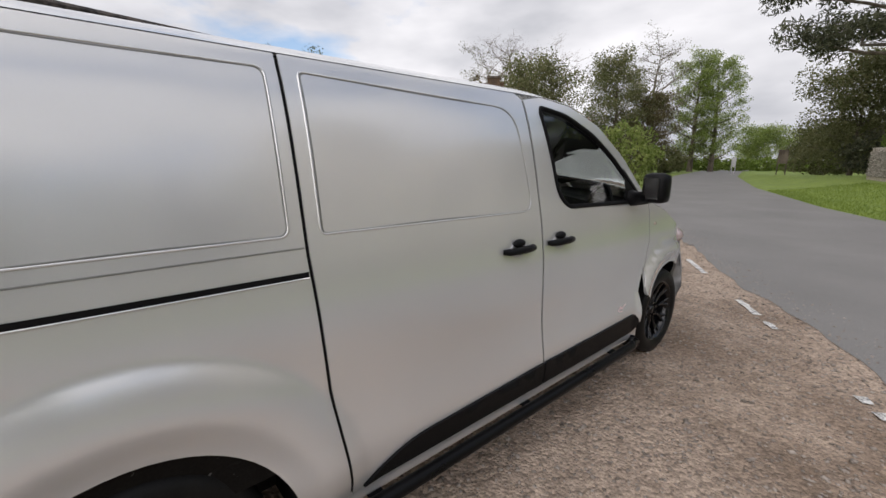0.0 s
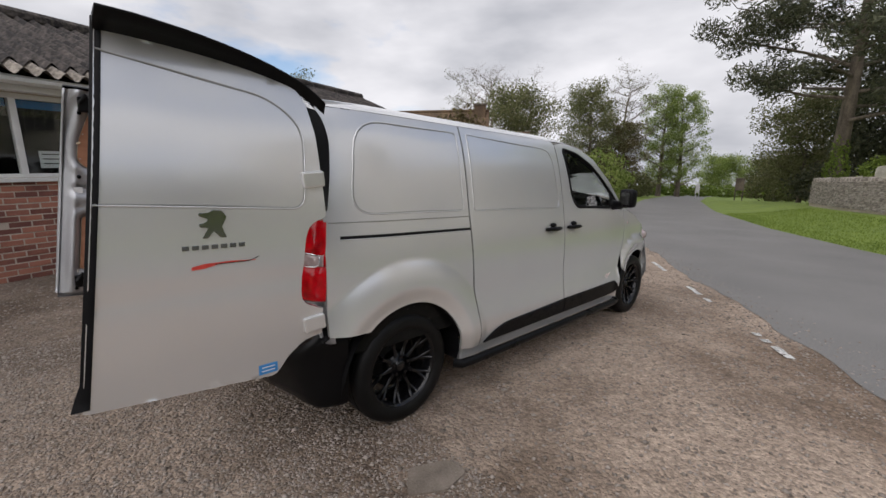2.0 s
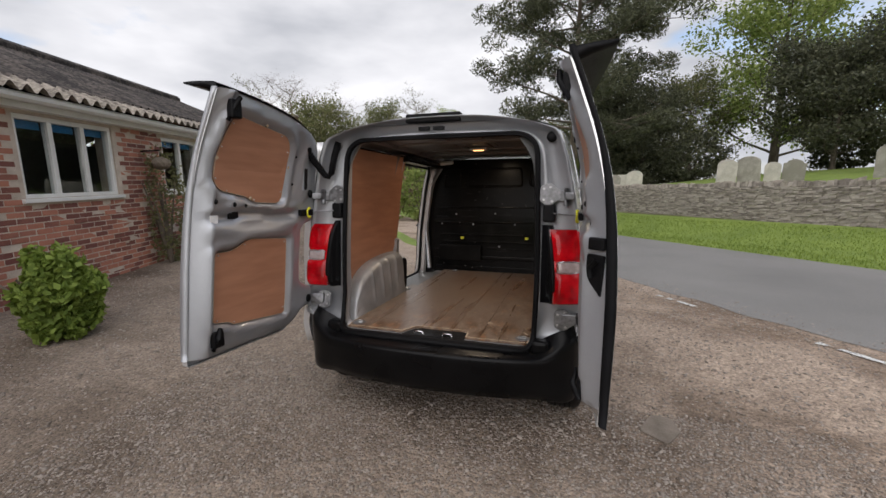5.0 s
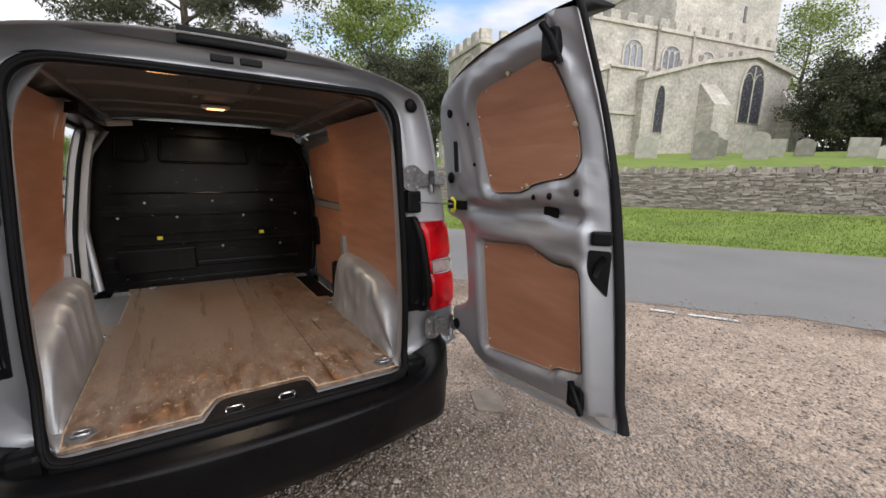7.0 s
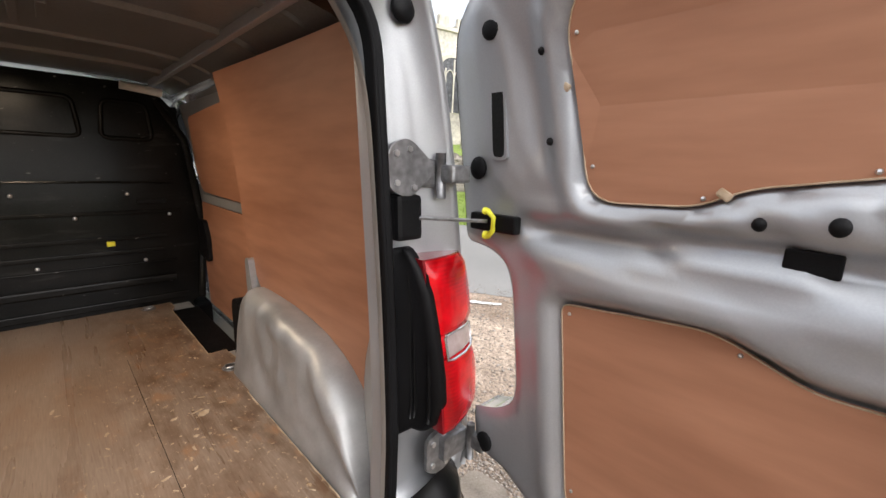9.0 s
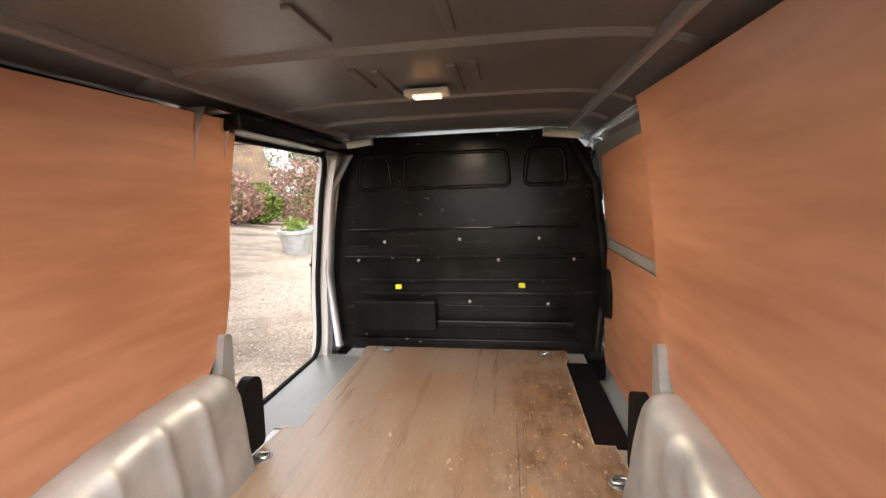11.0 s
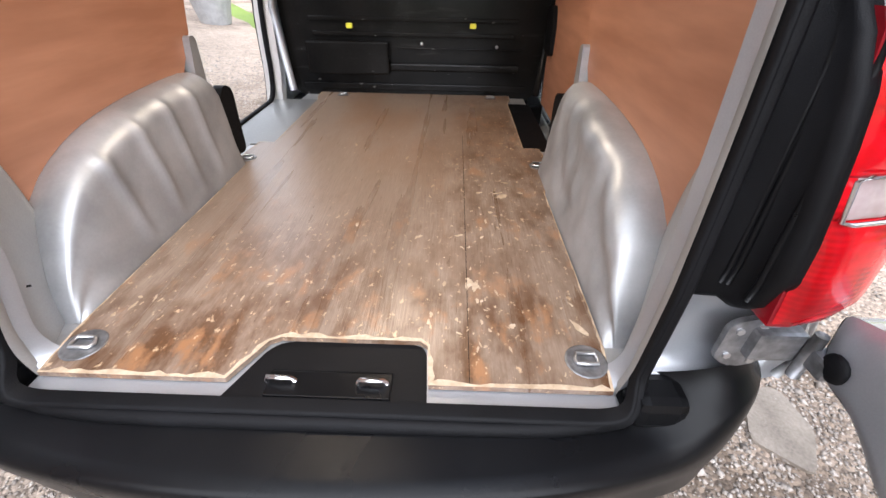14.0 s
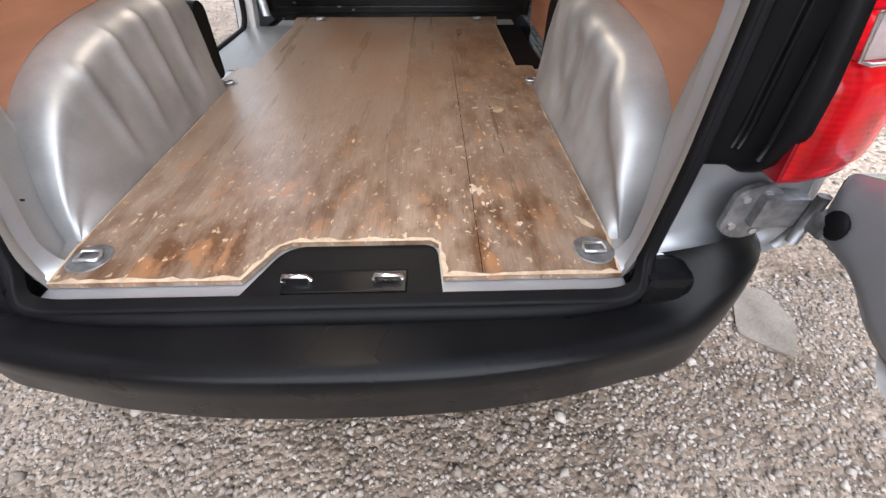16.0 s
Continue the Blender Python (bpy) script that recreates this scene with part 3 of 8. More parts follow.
ROAD = pose(2.1, 4.2, 0, 0, 0, 33.03)
ROAD_INV = ROAD.inverted()
BLD_A, BLD_D = Vector((-4.63, -1.31)), Vector((-0.336, 0.942))
VERGE = [(-60, 5.87), (8, 5.87), (13.5, 6.4), (24.7, 8.7), (45, 14.8), (75, 26.0), (110, 48.0), (200, 120.0)]
WALL = [(-60, 10.6), (6, 10.6), (13, 11.2), (20, 12.3), (25.0, 13.8)]


def ground_height(x, y):
    """The lie of the land in the van's frame."""
    q = ROAD_INV @ Vector((x, y, 0))
    n, u = q.x, q.y
    z = 0.0
    if n < -1.5:
        s = max(-6.0, min(11.0, (Vector((x, y)) - BLD_A).dot(BLD_D)))
        z += 0.048 * s * smooth_step(-1.5, -7.0, n) * smooth_step(60, 20, abs(u))
    e = piecewise(u, VERGE)
    if n > e and u < 70:
        w = piecewise(u, WALL) + 0.2
        z += 0.06 * smooth_step(0, 0.35, n - e) + 0.50 * smooth_step(e + 0.3, w, n) * smooth_step(60, 25, u)
        if u < 25.5 and n > w:
            z += 1.12 * smooth_step(w, w + 0.15, n) + 0.095 * max(0, min(18, n - w))
    return z


def lathe(bm, profile, steps=32, axis="z", smooth=False):
    """A profile of (radius, height) turned round an axis."""
    rings = []
    for r, h in profile:
        ring = []
        for i in range(steps):
            a = 2 * math.pi * i / steps
            c, s = r * math.cos(a), r * math.sin(a)
            ring.append(bm.verts.new((c, s, h) if axis == "z" else (h, c, s)))
        rings.append(ring)
    for A, B in zip(rings, rings[1:]):
        for i in range(steps):
            bm.faces.new((A[i], A[(i + 1) % steps], B[(i + 1) % steps], B[i]))
    return rings


STONES = surf("gravel_stone", (0.155, 0.127, 0.104), (0.44, 0.385, 0.335), scale=30, rough=0.9, fine=0.3, bscale=200, island=0.75, low=0.1, high=1.0)


# ---------------------------------------------------------------- the van
def curve(x, table):
    """A smooth line through the points of a table."""
    k = len(table)
    if x <= table[0][0]:
        return table[0][1]
    if x >= table[-1][0]:
        return table[-1][1]
    for i in range(k - 1):
        (x0, y0), (x1, y1) = table[i], table[i + 1]
        if x <= x1:
            m0 = (y1 - table[i - 1][1]) / (x1 - table[i - 1][0]) if i else (y1 - y0) / (x1 - x0)
            m1 = (table[i + 2][1] - y0) / (table[i + 2][0] - x0) if i + 2 < k else (y1 - y0) / (x1 - x0)
            h = x1 - x0
            q = (x - x0) / h
            return (2 * q ** 3 - 3 * q * q + 1) * y0 + (q ** 3 - 2 * q * q + q) * h * m0 + (-2 * q ** 3 + 3 * q * q) * y1 + (q ** 3 - q * q) * h * m1


SIDE = [(0.20, 0.935), (0.34, 0.956), (0.42, 0.967), (0.50, 0.968), (0.61, 0.952), (0.72, 0.9415), (0.85, 0.9385), (1.0, 0.932), (1.12, 0.918), (1.25, 0.898), (1.50, 0.856), (1.66, 0.818), (1.75, 0.787), (1.80, 0.765), (1.85, 0.73)]
WHEEL_R, REAR_Y, FRONT_Y = 0.338, 0.80, 4.08
GROOVE = [rounded([(0.455, 1.262), (1.262, 1.262), (1.262, 1.745), (0.52, 1.745)], [0.13, 0.03, 0.03, 0.17]),
          rounded([(1.36, 1.258), (2.42, 1.250), (2.36, 1.715), (1.36, 1.745)], [0.02, 0.07, 0.12, 0.02])]


def side_x(y, z):
    """Half-width of the van's flank."""
    x = curve(z, SIDE)
    if y < 0.75:
        x -= 0.045 * ((0.75 - y) / 0.45) ** 2
    if y > 2.9:
        x -= (0.02 + 0.05 * smooth_step(1.15, 1.6, z)) * ((y - 2.9) / 1.1) ** 2
    if y > 4.2:
        x -= 0.42 * ((y - 4.2) / 0.5) ** 2
    for wy in (REAR_Y, FRONT_Y):
        r = math.hypot(y - wy, z - WHEEL_R)
        r1 = 0.68 if wy == REAR_Y else 0.59
        if r < r1:
            q = min(1.0, (r1 - r) / (r1 - 0.49))
            x += 0.038 * (6.25 * q * q if q < 0.16 else 1 - 1.1905 * (1 - q) ** 2) * smooth_step(-0.05, 0.25, z - 0.25) - 0.022 * smooth_step(0.52, 0.41, r)
    return x


def build_van():
    van = thing("van", pose(0, 2.4, 0), "silver-grey panel van with its rear doors and one side door open", "van")

    def pt(side):
        return lambda y, z: Vector((side * side_x(y, z), y, z))

    def ring_at(cy, r, a0, a1, k):
        return [(cy + r * math.cos(radians(a)), WHEEL_R + r * math.sin(radians(a))) for a in spread(a0, a1, k)]

    def flank(name, outline, side, holes=(), loops=(), parent=None, grid=0.045, mat=None, label=""):
        bm = bmesh.new()
        count = panel(bm, outline, pt(side), holes, loops, grid, 0.018, (-side, 0, 0), flip=(side < 0))
        ob = part(name, bm, mat or SILVER, parent or van, label, True)
        nrm = []
        for i, v in enumerate(ob.data.vertices):
            y, z = v.co.y, v.co.z
            e = 0.004
            gy, gz = (side_x(y + e, z) - side_x(y - e, z)) / (2 * e), (side_x(y, z + e) - side_x(y, z - e)) / (2 * e)
            nrm.append(Vector((side, -gy, -gz)).normalized() if i < count else Vector((0, 0, 0)))
        ob.data.normals_split_custom_set_from_vertices(nrm)
        return ob

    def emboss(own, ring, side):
        """The pressed line round a blank window, with a grey line inside it for its shade."""
        for k, (dr, mt) in enumerate(((0.0, SILVER), (0.0065, PRESS_SHADE))):
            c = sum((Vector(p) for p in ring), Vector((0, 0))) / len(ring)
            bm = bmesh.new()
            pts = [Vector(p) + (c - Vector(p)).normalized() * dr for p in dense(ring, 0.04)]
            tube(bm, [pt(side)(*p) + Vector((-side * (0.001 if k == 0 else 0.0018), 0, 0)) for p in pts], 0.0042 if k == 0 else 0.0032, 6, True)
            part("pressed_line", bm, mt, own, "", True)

    def gap_backing(own, line, side):
        bm = bmesh.new()
        rows = []
        for y, z in dense(line, 0.06, False):
            p = pt(side)(y, z) - Vector((side * 0.007, 0, 0))
            rows.append([bm.verts.new(p + Vector((0, d, 0))) for d in (-0.022, 0.022)])
        for A, B in zip(rows, rows[1:]):
            bm.faces.new((A[0], A[1], B[1], B[0]))
        part("gap_seal", bm, RUBBER, own)

    quarter = [(0.300, 0.662), (0.430, 0.650)] + ring_at(REAR_Y, 0.415, 132, 3, 22) + [(1.375, 0.352), (1.372, 0.42), (1.335, 0.75), (1.305, 1.2), (1.298, 1.79), (0.345, 1.79), (0.325, 1.70), (0.318, 1.28), (0.312, 1.25), (0.305, 0.84)]
    slide = [(1.386, 0.352), (2.475, 0.352), (2.475, 1.2), (2.44, 1.765), (2.40, 1.79), (1.310, 1.79), (1.317, 1.2), (1.347, 0.75), (1.383, 0.42)]
    door = [(2.487, 0.352), (3.50, 0.352), (3.56, 0.42), (3.57, 0.62), (3.66, 0.80), (3.70, 0.95), (3.70, 1.22), (3.40, 1.49), (3.10, 1.68), (2.85, 1.765), (2.60, 1.79), (2.455, 1.765), (2.487, 1.2)]
    window = rounded([(2.56, 1.742), (2.78, 1.715), (3.03, 1.62), (3.25, 1.49), (3.60, 1.225), (2.72, 1.248), (2.64, 1.32)], [0.05, 0.05, 0.05, 0.05, 0.03, 0.06, 0.06])
    fender = [(3.712, 1.22), (3.712, 0.95), (3.672, 0.80), (3.63, 0.60)] + ring_at(FRONT_Y, 0.405, 150, -3, 18) + [(4.62, 0.36), (4.62, 0.60), (4.52, 0.78), (4.30, 0.98), (4.00, 1.13)]
    rail_y = (0.385, 1.305)
    for side in (1, -1):
        g0, g1 = GROOVE
        q = flank("rear_quarter_panel", quarter, side, grid=0.017)
        emboss(q, g0, side)
        bm = bmesh.new()
        for z, yy in ((1.150, rail_y),):
            for i in range(24):
                a, b = yy[0] + (yy[1] - yy[0]) * i / 24, yy[0] + (yy[1] - yy[0]) * (i + 1) / 24
                zz = lambda y: z - 0.006 * (y - 0.4)
                vs = [bm.verts.new(pt(side)(y, zz(y) + d) + Vector((side * 0.0025, 0, 0))) for y, d in ((a, -0.008), (b, -0.008), (b, 0.008), (a, 0.008))]
                bm.faces.new(vs if side > 0 else vs[::-1])
        part("door_rail", bm, BLACK_TRIM, q, "black slot of the sliding-door rail")
        # crease in the flank: only a thin grey line of painted shade
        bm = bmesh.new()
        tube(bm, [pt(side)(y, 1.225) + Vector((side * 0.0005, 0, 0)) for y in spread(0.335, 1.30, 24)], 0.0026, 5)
        part("crease", bm, PRESS_SHADE, q)
        bm = bmesh.new()
        tube(bm, [pt(side)(y, 1.1385 - 0.006 * (y - 0.4)) for y in spread(rail_y[0], rail_y[1], 24)], 0.0035, 5)
        part("rail_lip", bm, SILVER, q, "", True)
        if side > 0:
            sd = flank("sliding_door", slide, side)
            emboss(sd, g1, side)
        else:
            # slid back along the flank
            bm = bmesh.new()
            panel(bm, slide, lambda y, z: Vector((-side_x(y, z) - 0.085, y - 0.90, z)), (), (), 0.06, 0.05, (1, 0, 0), flip=True)
            sd = part("sliding_door", bm, SILVER, van, "sliding side door pushed fully back", True)
        fd = flank("front_door", door, side, holes=[window])
        # handles: a dark grip across a scooped cup
        for own, y0 in ((sd, 2.29), (fd, 2.62)):
            if own is sd and side < 0:
                continue
            base = pt(side)(y0, 1.085)
            # cup in the darker silver: the scoop's shade is in its colour
            bm = bmesh.new()
            bmesh.ops.create_uvsphere(bm, u_segments=16, v_segments=8, radius=1, matrix=Matrix.Translation(base + Vector((side * 0.001, 0, -0.005))) @ Matrix.Diagonal((0.006, 0.058, 0.044, 1)))
            part("handle_cup", bm, SILVER_DIM, own, "", True)
            bm = bmesh.new()
            tube(bm, [base + Vector((side * o, dy, dz)) for dy, o, dz in ((-0.105, 0.004, 0.002), (-0.09, 0.022, 0.002), (-0.03, 0.034, 0.003), (0.03, 0.034, 0.003), (0.085, 0.024, 0.002), (0.105, 0.004, 0.002))],
                 [0.012, 0.016, 0.017, 0.017, 0.016, 0.012], 8)
            part("handle", bm, BLACK_TRIM, own, "black plastic grip", True)
            # black lump standing for the shade in the cup's upper half
            bm = bmesh.new()
            bmesh.ops.create_uvsphere(bm, u_segments=14, v_segments=8, radius=1, matrix=Matrix.Translation(base + Vector((side * 0.006, 0.0, 0.030))) @ Matrix.Diagonal((0.018, 0.042, 0.020, 1)))
            part("handle_boss", bm, BLACK_TRIM, own, "", True)
        # glass and its dark frame
        bm = bmesh.new()
        panel(bm, window, lambda y, z: Vector((side * (side_x(y, z) - 0.014), y, z)), (), (), 0.08, 0, flip=(side < 0))
        gl = part("door_glass", bm, DARK_GLASS, fd, "dark side window")
        gl.visible_shadow = False
        bm = bmesh.new()
        wd = dense(window, 0.05)
        tube(bm, [pt(side)(*p) + Vector((-side * 0.004, 0, 0)) for p in wd], 0.014, 6, True)
        part("window_seal", bm, RUBBER, fd, "", True)
        # mirror on its black foot
        mc = Vector((side * 1.045, 3.42, 1.325))
        bm = bmesh.new()
        box(bm, (-0.072, -0.05, -0.09), (0.072, 0.06, 0.09), 0.042, Matrix.Translation(mc) @ pose(0, 0, 0, 0, 0, side * -8))
        mr = part("mirror", bm, BLACK_TRIM, van, "black door mirror", True)
        bm = bmesh.new()
        box(bm, (-0.046, -0.056, -0.062), (0.046, -0.0505, 0.062), 0.0, Matrix.Translation(mc) @ pose(0, 0, 0, 0, 0, side * -8))
        part("mirror_glass", bm, CHROME, mr)
        bm = bmesh.new()
        tube(bm, [(side * 0.875, 3.44, 1.255), (side * 0.94, 3.42, 1.255), (side * 1.02, 3.40, 1.27)], [0.055, 0.045, 0.04], 8)
        part("mirror_foot", bm, BLACK_TRIM, mr, "", True)
        bm = bmesh.new()
        vs = [bm.verts.new(pt(side)(y, z) + Vector((side * 0.004, 0, 0))) for y, z in ((3.36, 1.225), (3.66, 1.20), (3.36, 1.44))]
        bm.faces.new(vs if side > 0 else vs[::-1])
        part("quarter_trim", bm, BLACK_TRIM, fd)
        fn = flank("front_fender", fender, side)
        gap_backing(q, [(1.378, 0.36), (1.341, 0.75), (1.311, 1.2), (1.304, 1.785)], side)
        gap_backing(fd, [(2.481, 0.36), (2.481, 1.2), (2.449, 1.76)], side)
        gap_backing(fn, [(3.645, 0.74), (3.666, 0.80), (3.706, 0.95), (3.706, 1.21)], side)
        bm = bmesh.new()
        base = pt(side)(3.80, 1.06)
        bmesh.ops.create_uvsphere(bm, u_segments=10, v_segments=6, radius=1, matrix=Matrix.Translation(base) @ Matrix.Diagonal((0.006, 0.024, 0.013, 1)))
        part("side_repeater", bm, CLEAR_LENS, fn)
        # lower black cladding, sill and step bar
        for nm, own, ol in (("cladding", sd, rounded([(1.42, 0.355), (2.474, 0.355), (2.474, 0.475), (1.62, 0.450)], [0.02, 0, 0, 0.12])),
                            ("cladding", fd, rounded([(2.488, 0.355), (3.50, 0.355), (3.545, 0.42), (3.50, 0.485), (2.488, 0.476)], [0, 0.02, 0.05, 0.05, 0]))):
            if own is sd and side < 0:
                continue
            bm = bmesh.new()
            panel(bm, ol, lambda y, z: Vector((side * (side_x(y, z) + 0.012), y, z)), (), (), 0.06, 0.014, (-side, 0, 0), flip=(side < 0))
            part(nm, bm, BLACK_TRIM, own, "black lower cladding", True)
        bm = bmesh.new()
        box(bm, (min(side * 0.80, side * 0.925), 1.25, 0.26), (max(side * 0.80, side * 0.925), 3.66, 0.348), 0.012)
        part("sill", bm, SILVER, van)
        bm = bmesh.new()
        tube(bm, [(side * 0.93, 1.19, 0.265), (side * 0.972, 1.21, 0.268), (side * 0.985, 1.32, 0.268), (side * 0.985, 3.45, 0.262), (side * 0.965, 3.56, 0.262), (side * 0.92, 3.59, 0.262)], 0.030, 10)
        sb = part("step_bar", bm, BLACK_BUMPER, van, "black tubular side bar", True)
        for y in (1.5, 2.4, 3.3):
            boxpart("bracket", (min(side * 0.80, side * 0.975), y - 0.03, 0.25), (max(side * 0.80, side * 0.975), y + 0.03, 0.262), BLACK_TRIM, sb)
        # wheel housings
        for wy in (REAR_Y, FRONT_Y):
            bm = bmesh.new()
            arc = ring_at(wy, 0.425, -8, 188, 22)
            for i in range(len(arc) - 1):
                (ya, za), (yb, zb) = arc[i], arc[i + 1]
                vs = [bm.verts.new((side * x, y, z)) for x, y, z in ((min(0.935, side_x(ya, za) - 0.016), ya, za), (min(0.935, side_x(yb, zb) - 0.016), yb, zb), (0.67, yb, zb), (0.67, ya, za))]
                bm.faces.new(vs)
            vs = [bm.verts.new((side * 0.67, y, z)) for y, z in arc]
            bm.faces.new(vs)
            part("wheel_liner", bm, RUBBER, van)
        # small scripted decal on the front door: plain strokes
        bm = bmesh.new()
        if side > 0:
            for i, (ya, za, yb, zb, w) in enumerate(((3.27, 0.552, 3.31, 0.575, 0.006), (3.30, 0.568, 3.34, 0.556, 0.006), (3.33, 0.560, 3.38, 0.578, 0.005), (3.28, 0.546, 3.33, 0.540, 0.004))):
                vs = [bm.verts.new(pt(1)(y, z) + Vector((0.002, 0, 0))) for y, z in ((ya, za - w), (yb, zb - w), (yb, zb + w), (ya, za + w))]
                bm.faces.new(vs)
            part("decal", bm, surf("pale_pink_decal", (0.66, 0.42, 0.42), (0.80, 0.74, 0.74), scale=30, rough=0.4), fd, "small pale script decal as plain strokes")
        else:
            bm.free()

    # roof, windscreen, bonnet: arched across between the flanks
    def arched(name, stations, mat, over=0.0, k=14, power=2.6, label=""):
        verts, faces = [], []
        for y, xe, ze, zc in stations:
            for j in range(2 * k + 1):
                q = j / k - 1
                s = math.copysign(1 - (1 - abs(q)) ** 1.5, q)
                verts.append((xe * s, y, ze + (zc - ze) * (1 - abs(s) ** power) + over))
        w = 2 * k + 1
        for i in range(len(stations) - 1):
            for j in range(w - 1):
                a = i * w + j
                faces.append((a, a + 1, a + w + 1, a + w))
        ob = from_arrays(name, verts, faces, mat, van, True)
        if label:
            tagged(ob, label)
        return ob
    st = []
    for y in spread(0.345, 2.62, 24):
        zc = 1.915 - 0.012 * smooth_step(0.8, 0.3, y)
        st.append((y, side_x(y, 1.79), 1.793, zc))
    for y, ze, zc in ((2.85, 1.768, 1.895), (3.00, 1.725, 1.86)):
        st.append((y, side_x(y, ze), ze + 0.003, zc))
    roof = arched("roof", st, SILVER, 0.0)
    sh = [(y, side_x(y, ze) - 0.005, ze, zc) for y, ze, zc in ((3.00, 1.725, 1.858), (3.15, 1.65, 1.775), (3.40, 1.49, 1.60), (3.65, 1.27, 1.42), (3.95, 1.13, 1.225))]
    ws = arched("windscreen", sh, DARK_GLASS)
    ws.visible_shadow = False
    bn = [(y, side_x(min(y, 4.6), ze), ze, zc) for y, ze, zc in ((3.72, 1.215, 1.24), (4.00, 1.13, 1.20), (4.30, 0.98, 1.13), (4.52, 0.78, 1.03), (4.62, 0.60, 0.93))]
    arched("bonnet", bn, SILVER, 0.004, power=3.2)
    # nose: bumper and grille
    bm = bmesh.new()
    path = [(math.sin(a) * 0.80, 4.58 + 0.30 * math.cos(a)) for a in spread(-math.pi / 2, math.pi / 2, 21)]
    prof = [(0.0, 0.92), (0.02, 0.75), (0.05, 0.55), (0.06, 0.42), (0.02, 0.28), (-0.08, 0.22)]
    rows = [[bm.verts.new((x * (1 + o / 0.8), y + o, z)) for o, z in prof] for x, y in path]
    for A, B in zip(rows, rows[1:]):
        for i in range(len(prof) - 1):
            bm.faces.new((A[i], A[i + 1], B[i + 1], B[i]))
    nose = part("front_bumper", bm, SILVER, van, "", True)
    boxpart("grille", (-0.45, 4.86, 0.45), (0.45, 4.95, 0.75), BLACK_TRIM, nose, 0.03)
    for s in (1, -1):
        bm = bmesh.new()
        bmesh.ops.create_uvsphere(bm, u_segments=16, v_segments=8, radius=1, matrix=Matrix.Translation((s * 0.66, 4.62, 0.86)) @ Matrix.Diagonal((0.17, 0.14, 0.09, 1)))
        part("headlight", bm, CLEAR_LENS, van, "", True)
    bm = bmesh.new()
    box(bm, (-0.60, 0.36, 0.24), (0.60, 4.60, 0.50), 0.03)
    part("underbody", bm, RUBBER, van)
    # ---- wheels
    for side in (1, -1):
        for wy in (REAR_Y, FRONT_Y):
            build_wheel(van, side, wy)
    build_rear(van, side_x)
    build_load_space(van)
    build_cab(van)
    for side in (1, -1):
        build_rear_door(van, side)
    return van


def build_wheel(van, side, wy):
    m = Matrix.Translation((side * 0.80, wy, WHEEL_R)) @ (Matrix.Identity(4) if side > 0 else Matrix.Rotation(math.pi, 4, "Z"))

    def put(name, bm, mat, parent, smooth=False, label=""):
        for v in bm.verts:
            v.co = m @ v.co
        return part(name, bm, mat, parent, label, smooth)
    bm = bmesh.new()
    lathe(bm, [(0.226, -0.10), (0.25, -0.112), (0.30, -0.112), (0.325, -0.098), (WHEEL_R - 0.002, -0.07), (WHEEL_R, 0.0), (WHEEL_R - 0.002, 0.07), (0.325, 0.098), (0.30, 0.112), (0.275, 0.115), (0.25, 0.110), (0.238, 0.100), (0.226, 0.085)], 56, "x")
    tyre = put("wheel", bm, TYRE, van, True, "black alloy wheel with a low-profile tyre")
    for o in (-0.045, -0.015, 0.015, 0.045):
        bm = bmesh.new()
        lathe(bm, [(WHEEL_R - 0.0065, o - 0.005), (WHEEL_R + 0.0006, o - 0.005), (WHEEL_R + 0.0006, o - 0.003), (WHEEL_R + 0.0006, o + 0.003), (WHEEL_R - 0.0065, o + 0.005)], 40, "x")
        put("tread_rib", bm, RUBBER, tyre)
    bm = bmesh.new()
    lathe(bm, [(0.205, -0.09), (0.222, -0.085), (0.214, 0.02), (0.218, 0.075), (0.233, 0.098), (0.239, 0.100), (0.241, 0.092), (0.232, 0.080)], 56, "x")
    put("rim", bm, RIM_BLACK, tyre, True)
    bm = bmesh.new()
    lathe(bm, [(0.0, 0.062), (0.028, 0.062), (0.034, 0.055), (0.036, 0.045), (0.075, 0.040), (0.082, 0.02), (0.082, -0.02)], 24, "x")
    put("hub", bm, RIM_BLACK, tyre, True)
    for i in range(10):
        a = 2 * math.pi * i / 10 + 0.1
        bm = bmesh.new()
        for off in (-0.055, 0.055):
            p0 = Vector((0.045, math.cos(a + off * 1.6) * 0.065, math.sin(a + off * 1.6) * 0.065))
            p1 = Vector((0.055, math.cos(a) * 0.14, math.sin(a) * 0.14))
            p2 = Vector((0.078, math.cos(a + off * 2.0) * 0.226, math.sin(a + off * 2.0) * 0.226))
            tube(bm, [p0, p1, p2], [0.011, 0.012, 0.012], 6)
        put("spoke", bm, RIM_BLACK, tyre, True)
    bm = bmesh.new()
    lathe(bm, [(0.0, -0.02), (0.15, -0.02), (0.15, -0.035), (0.0, -0.035)], 28, "x")
    put("brake_disc", bm, TYRE, tyre, True)
    for i in range(5):
        a = 2 * math.pi * i / 5 + 0.3
        bm = bmesh.new()
        bmesh.ops.create_cone(bm, cap_ends=True, segments=6, radius1=0.011, radius2=0.010, depth=0.03, matrix=Matrix.Translation((0.045, math.cos(a) * 0.055, math.sin(a) * 0.055)) @ Matrix.Rotation(math.pi / 2, 4, "Y"))
        put("wheel_nut", bm, RIM_BLACK, tyre)


OPEN_RING = rounded([(-0.628, 0.548), (0.628, 0.548), (0.642, 1.02), (0.618, 1.790), (-0.618, 1.790), (-0.642, 1.02)], [0.09, 0.09, 0.4, 0.15, 0.15, 0.4], 8)


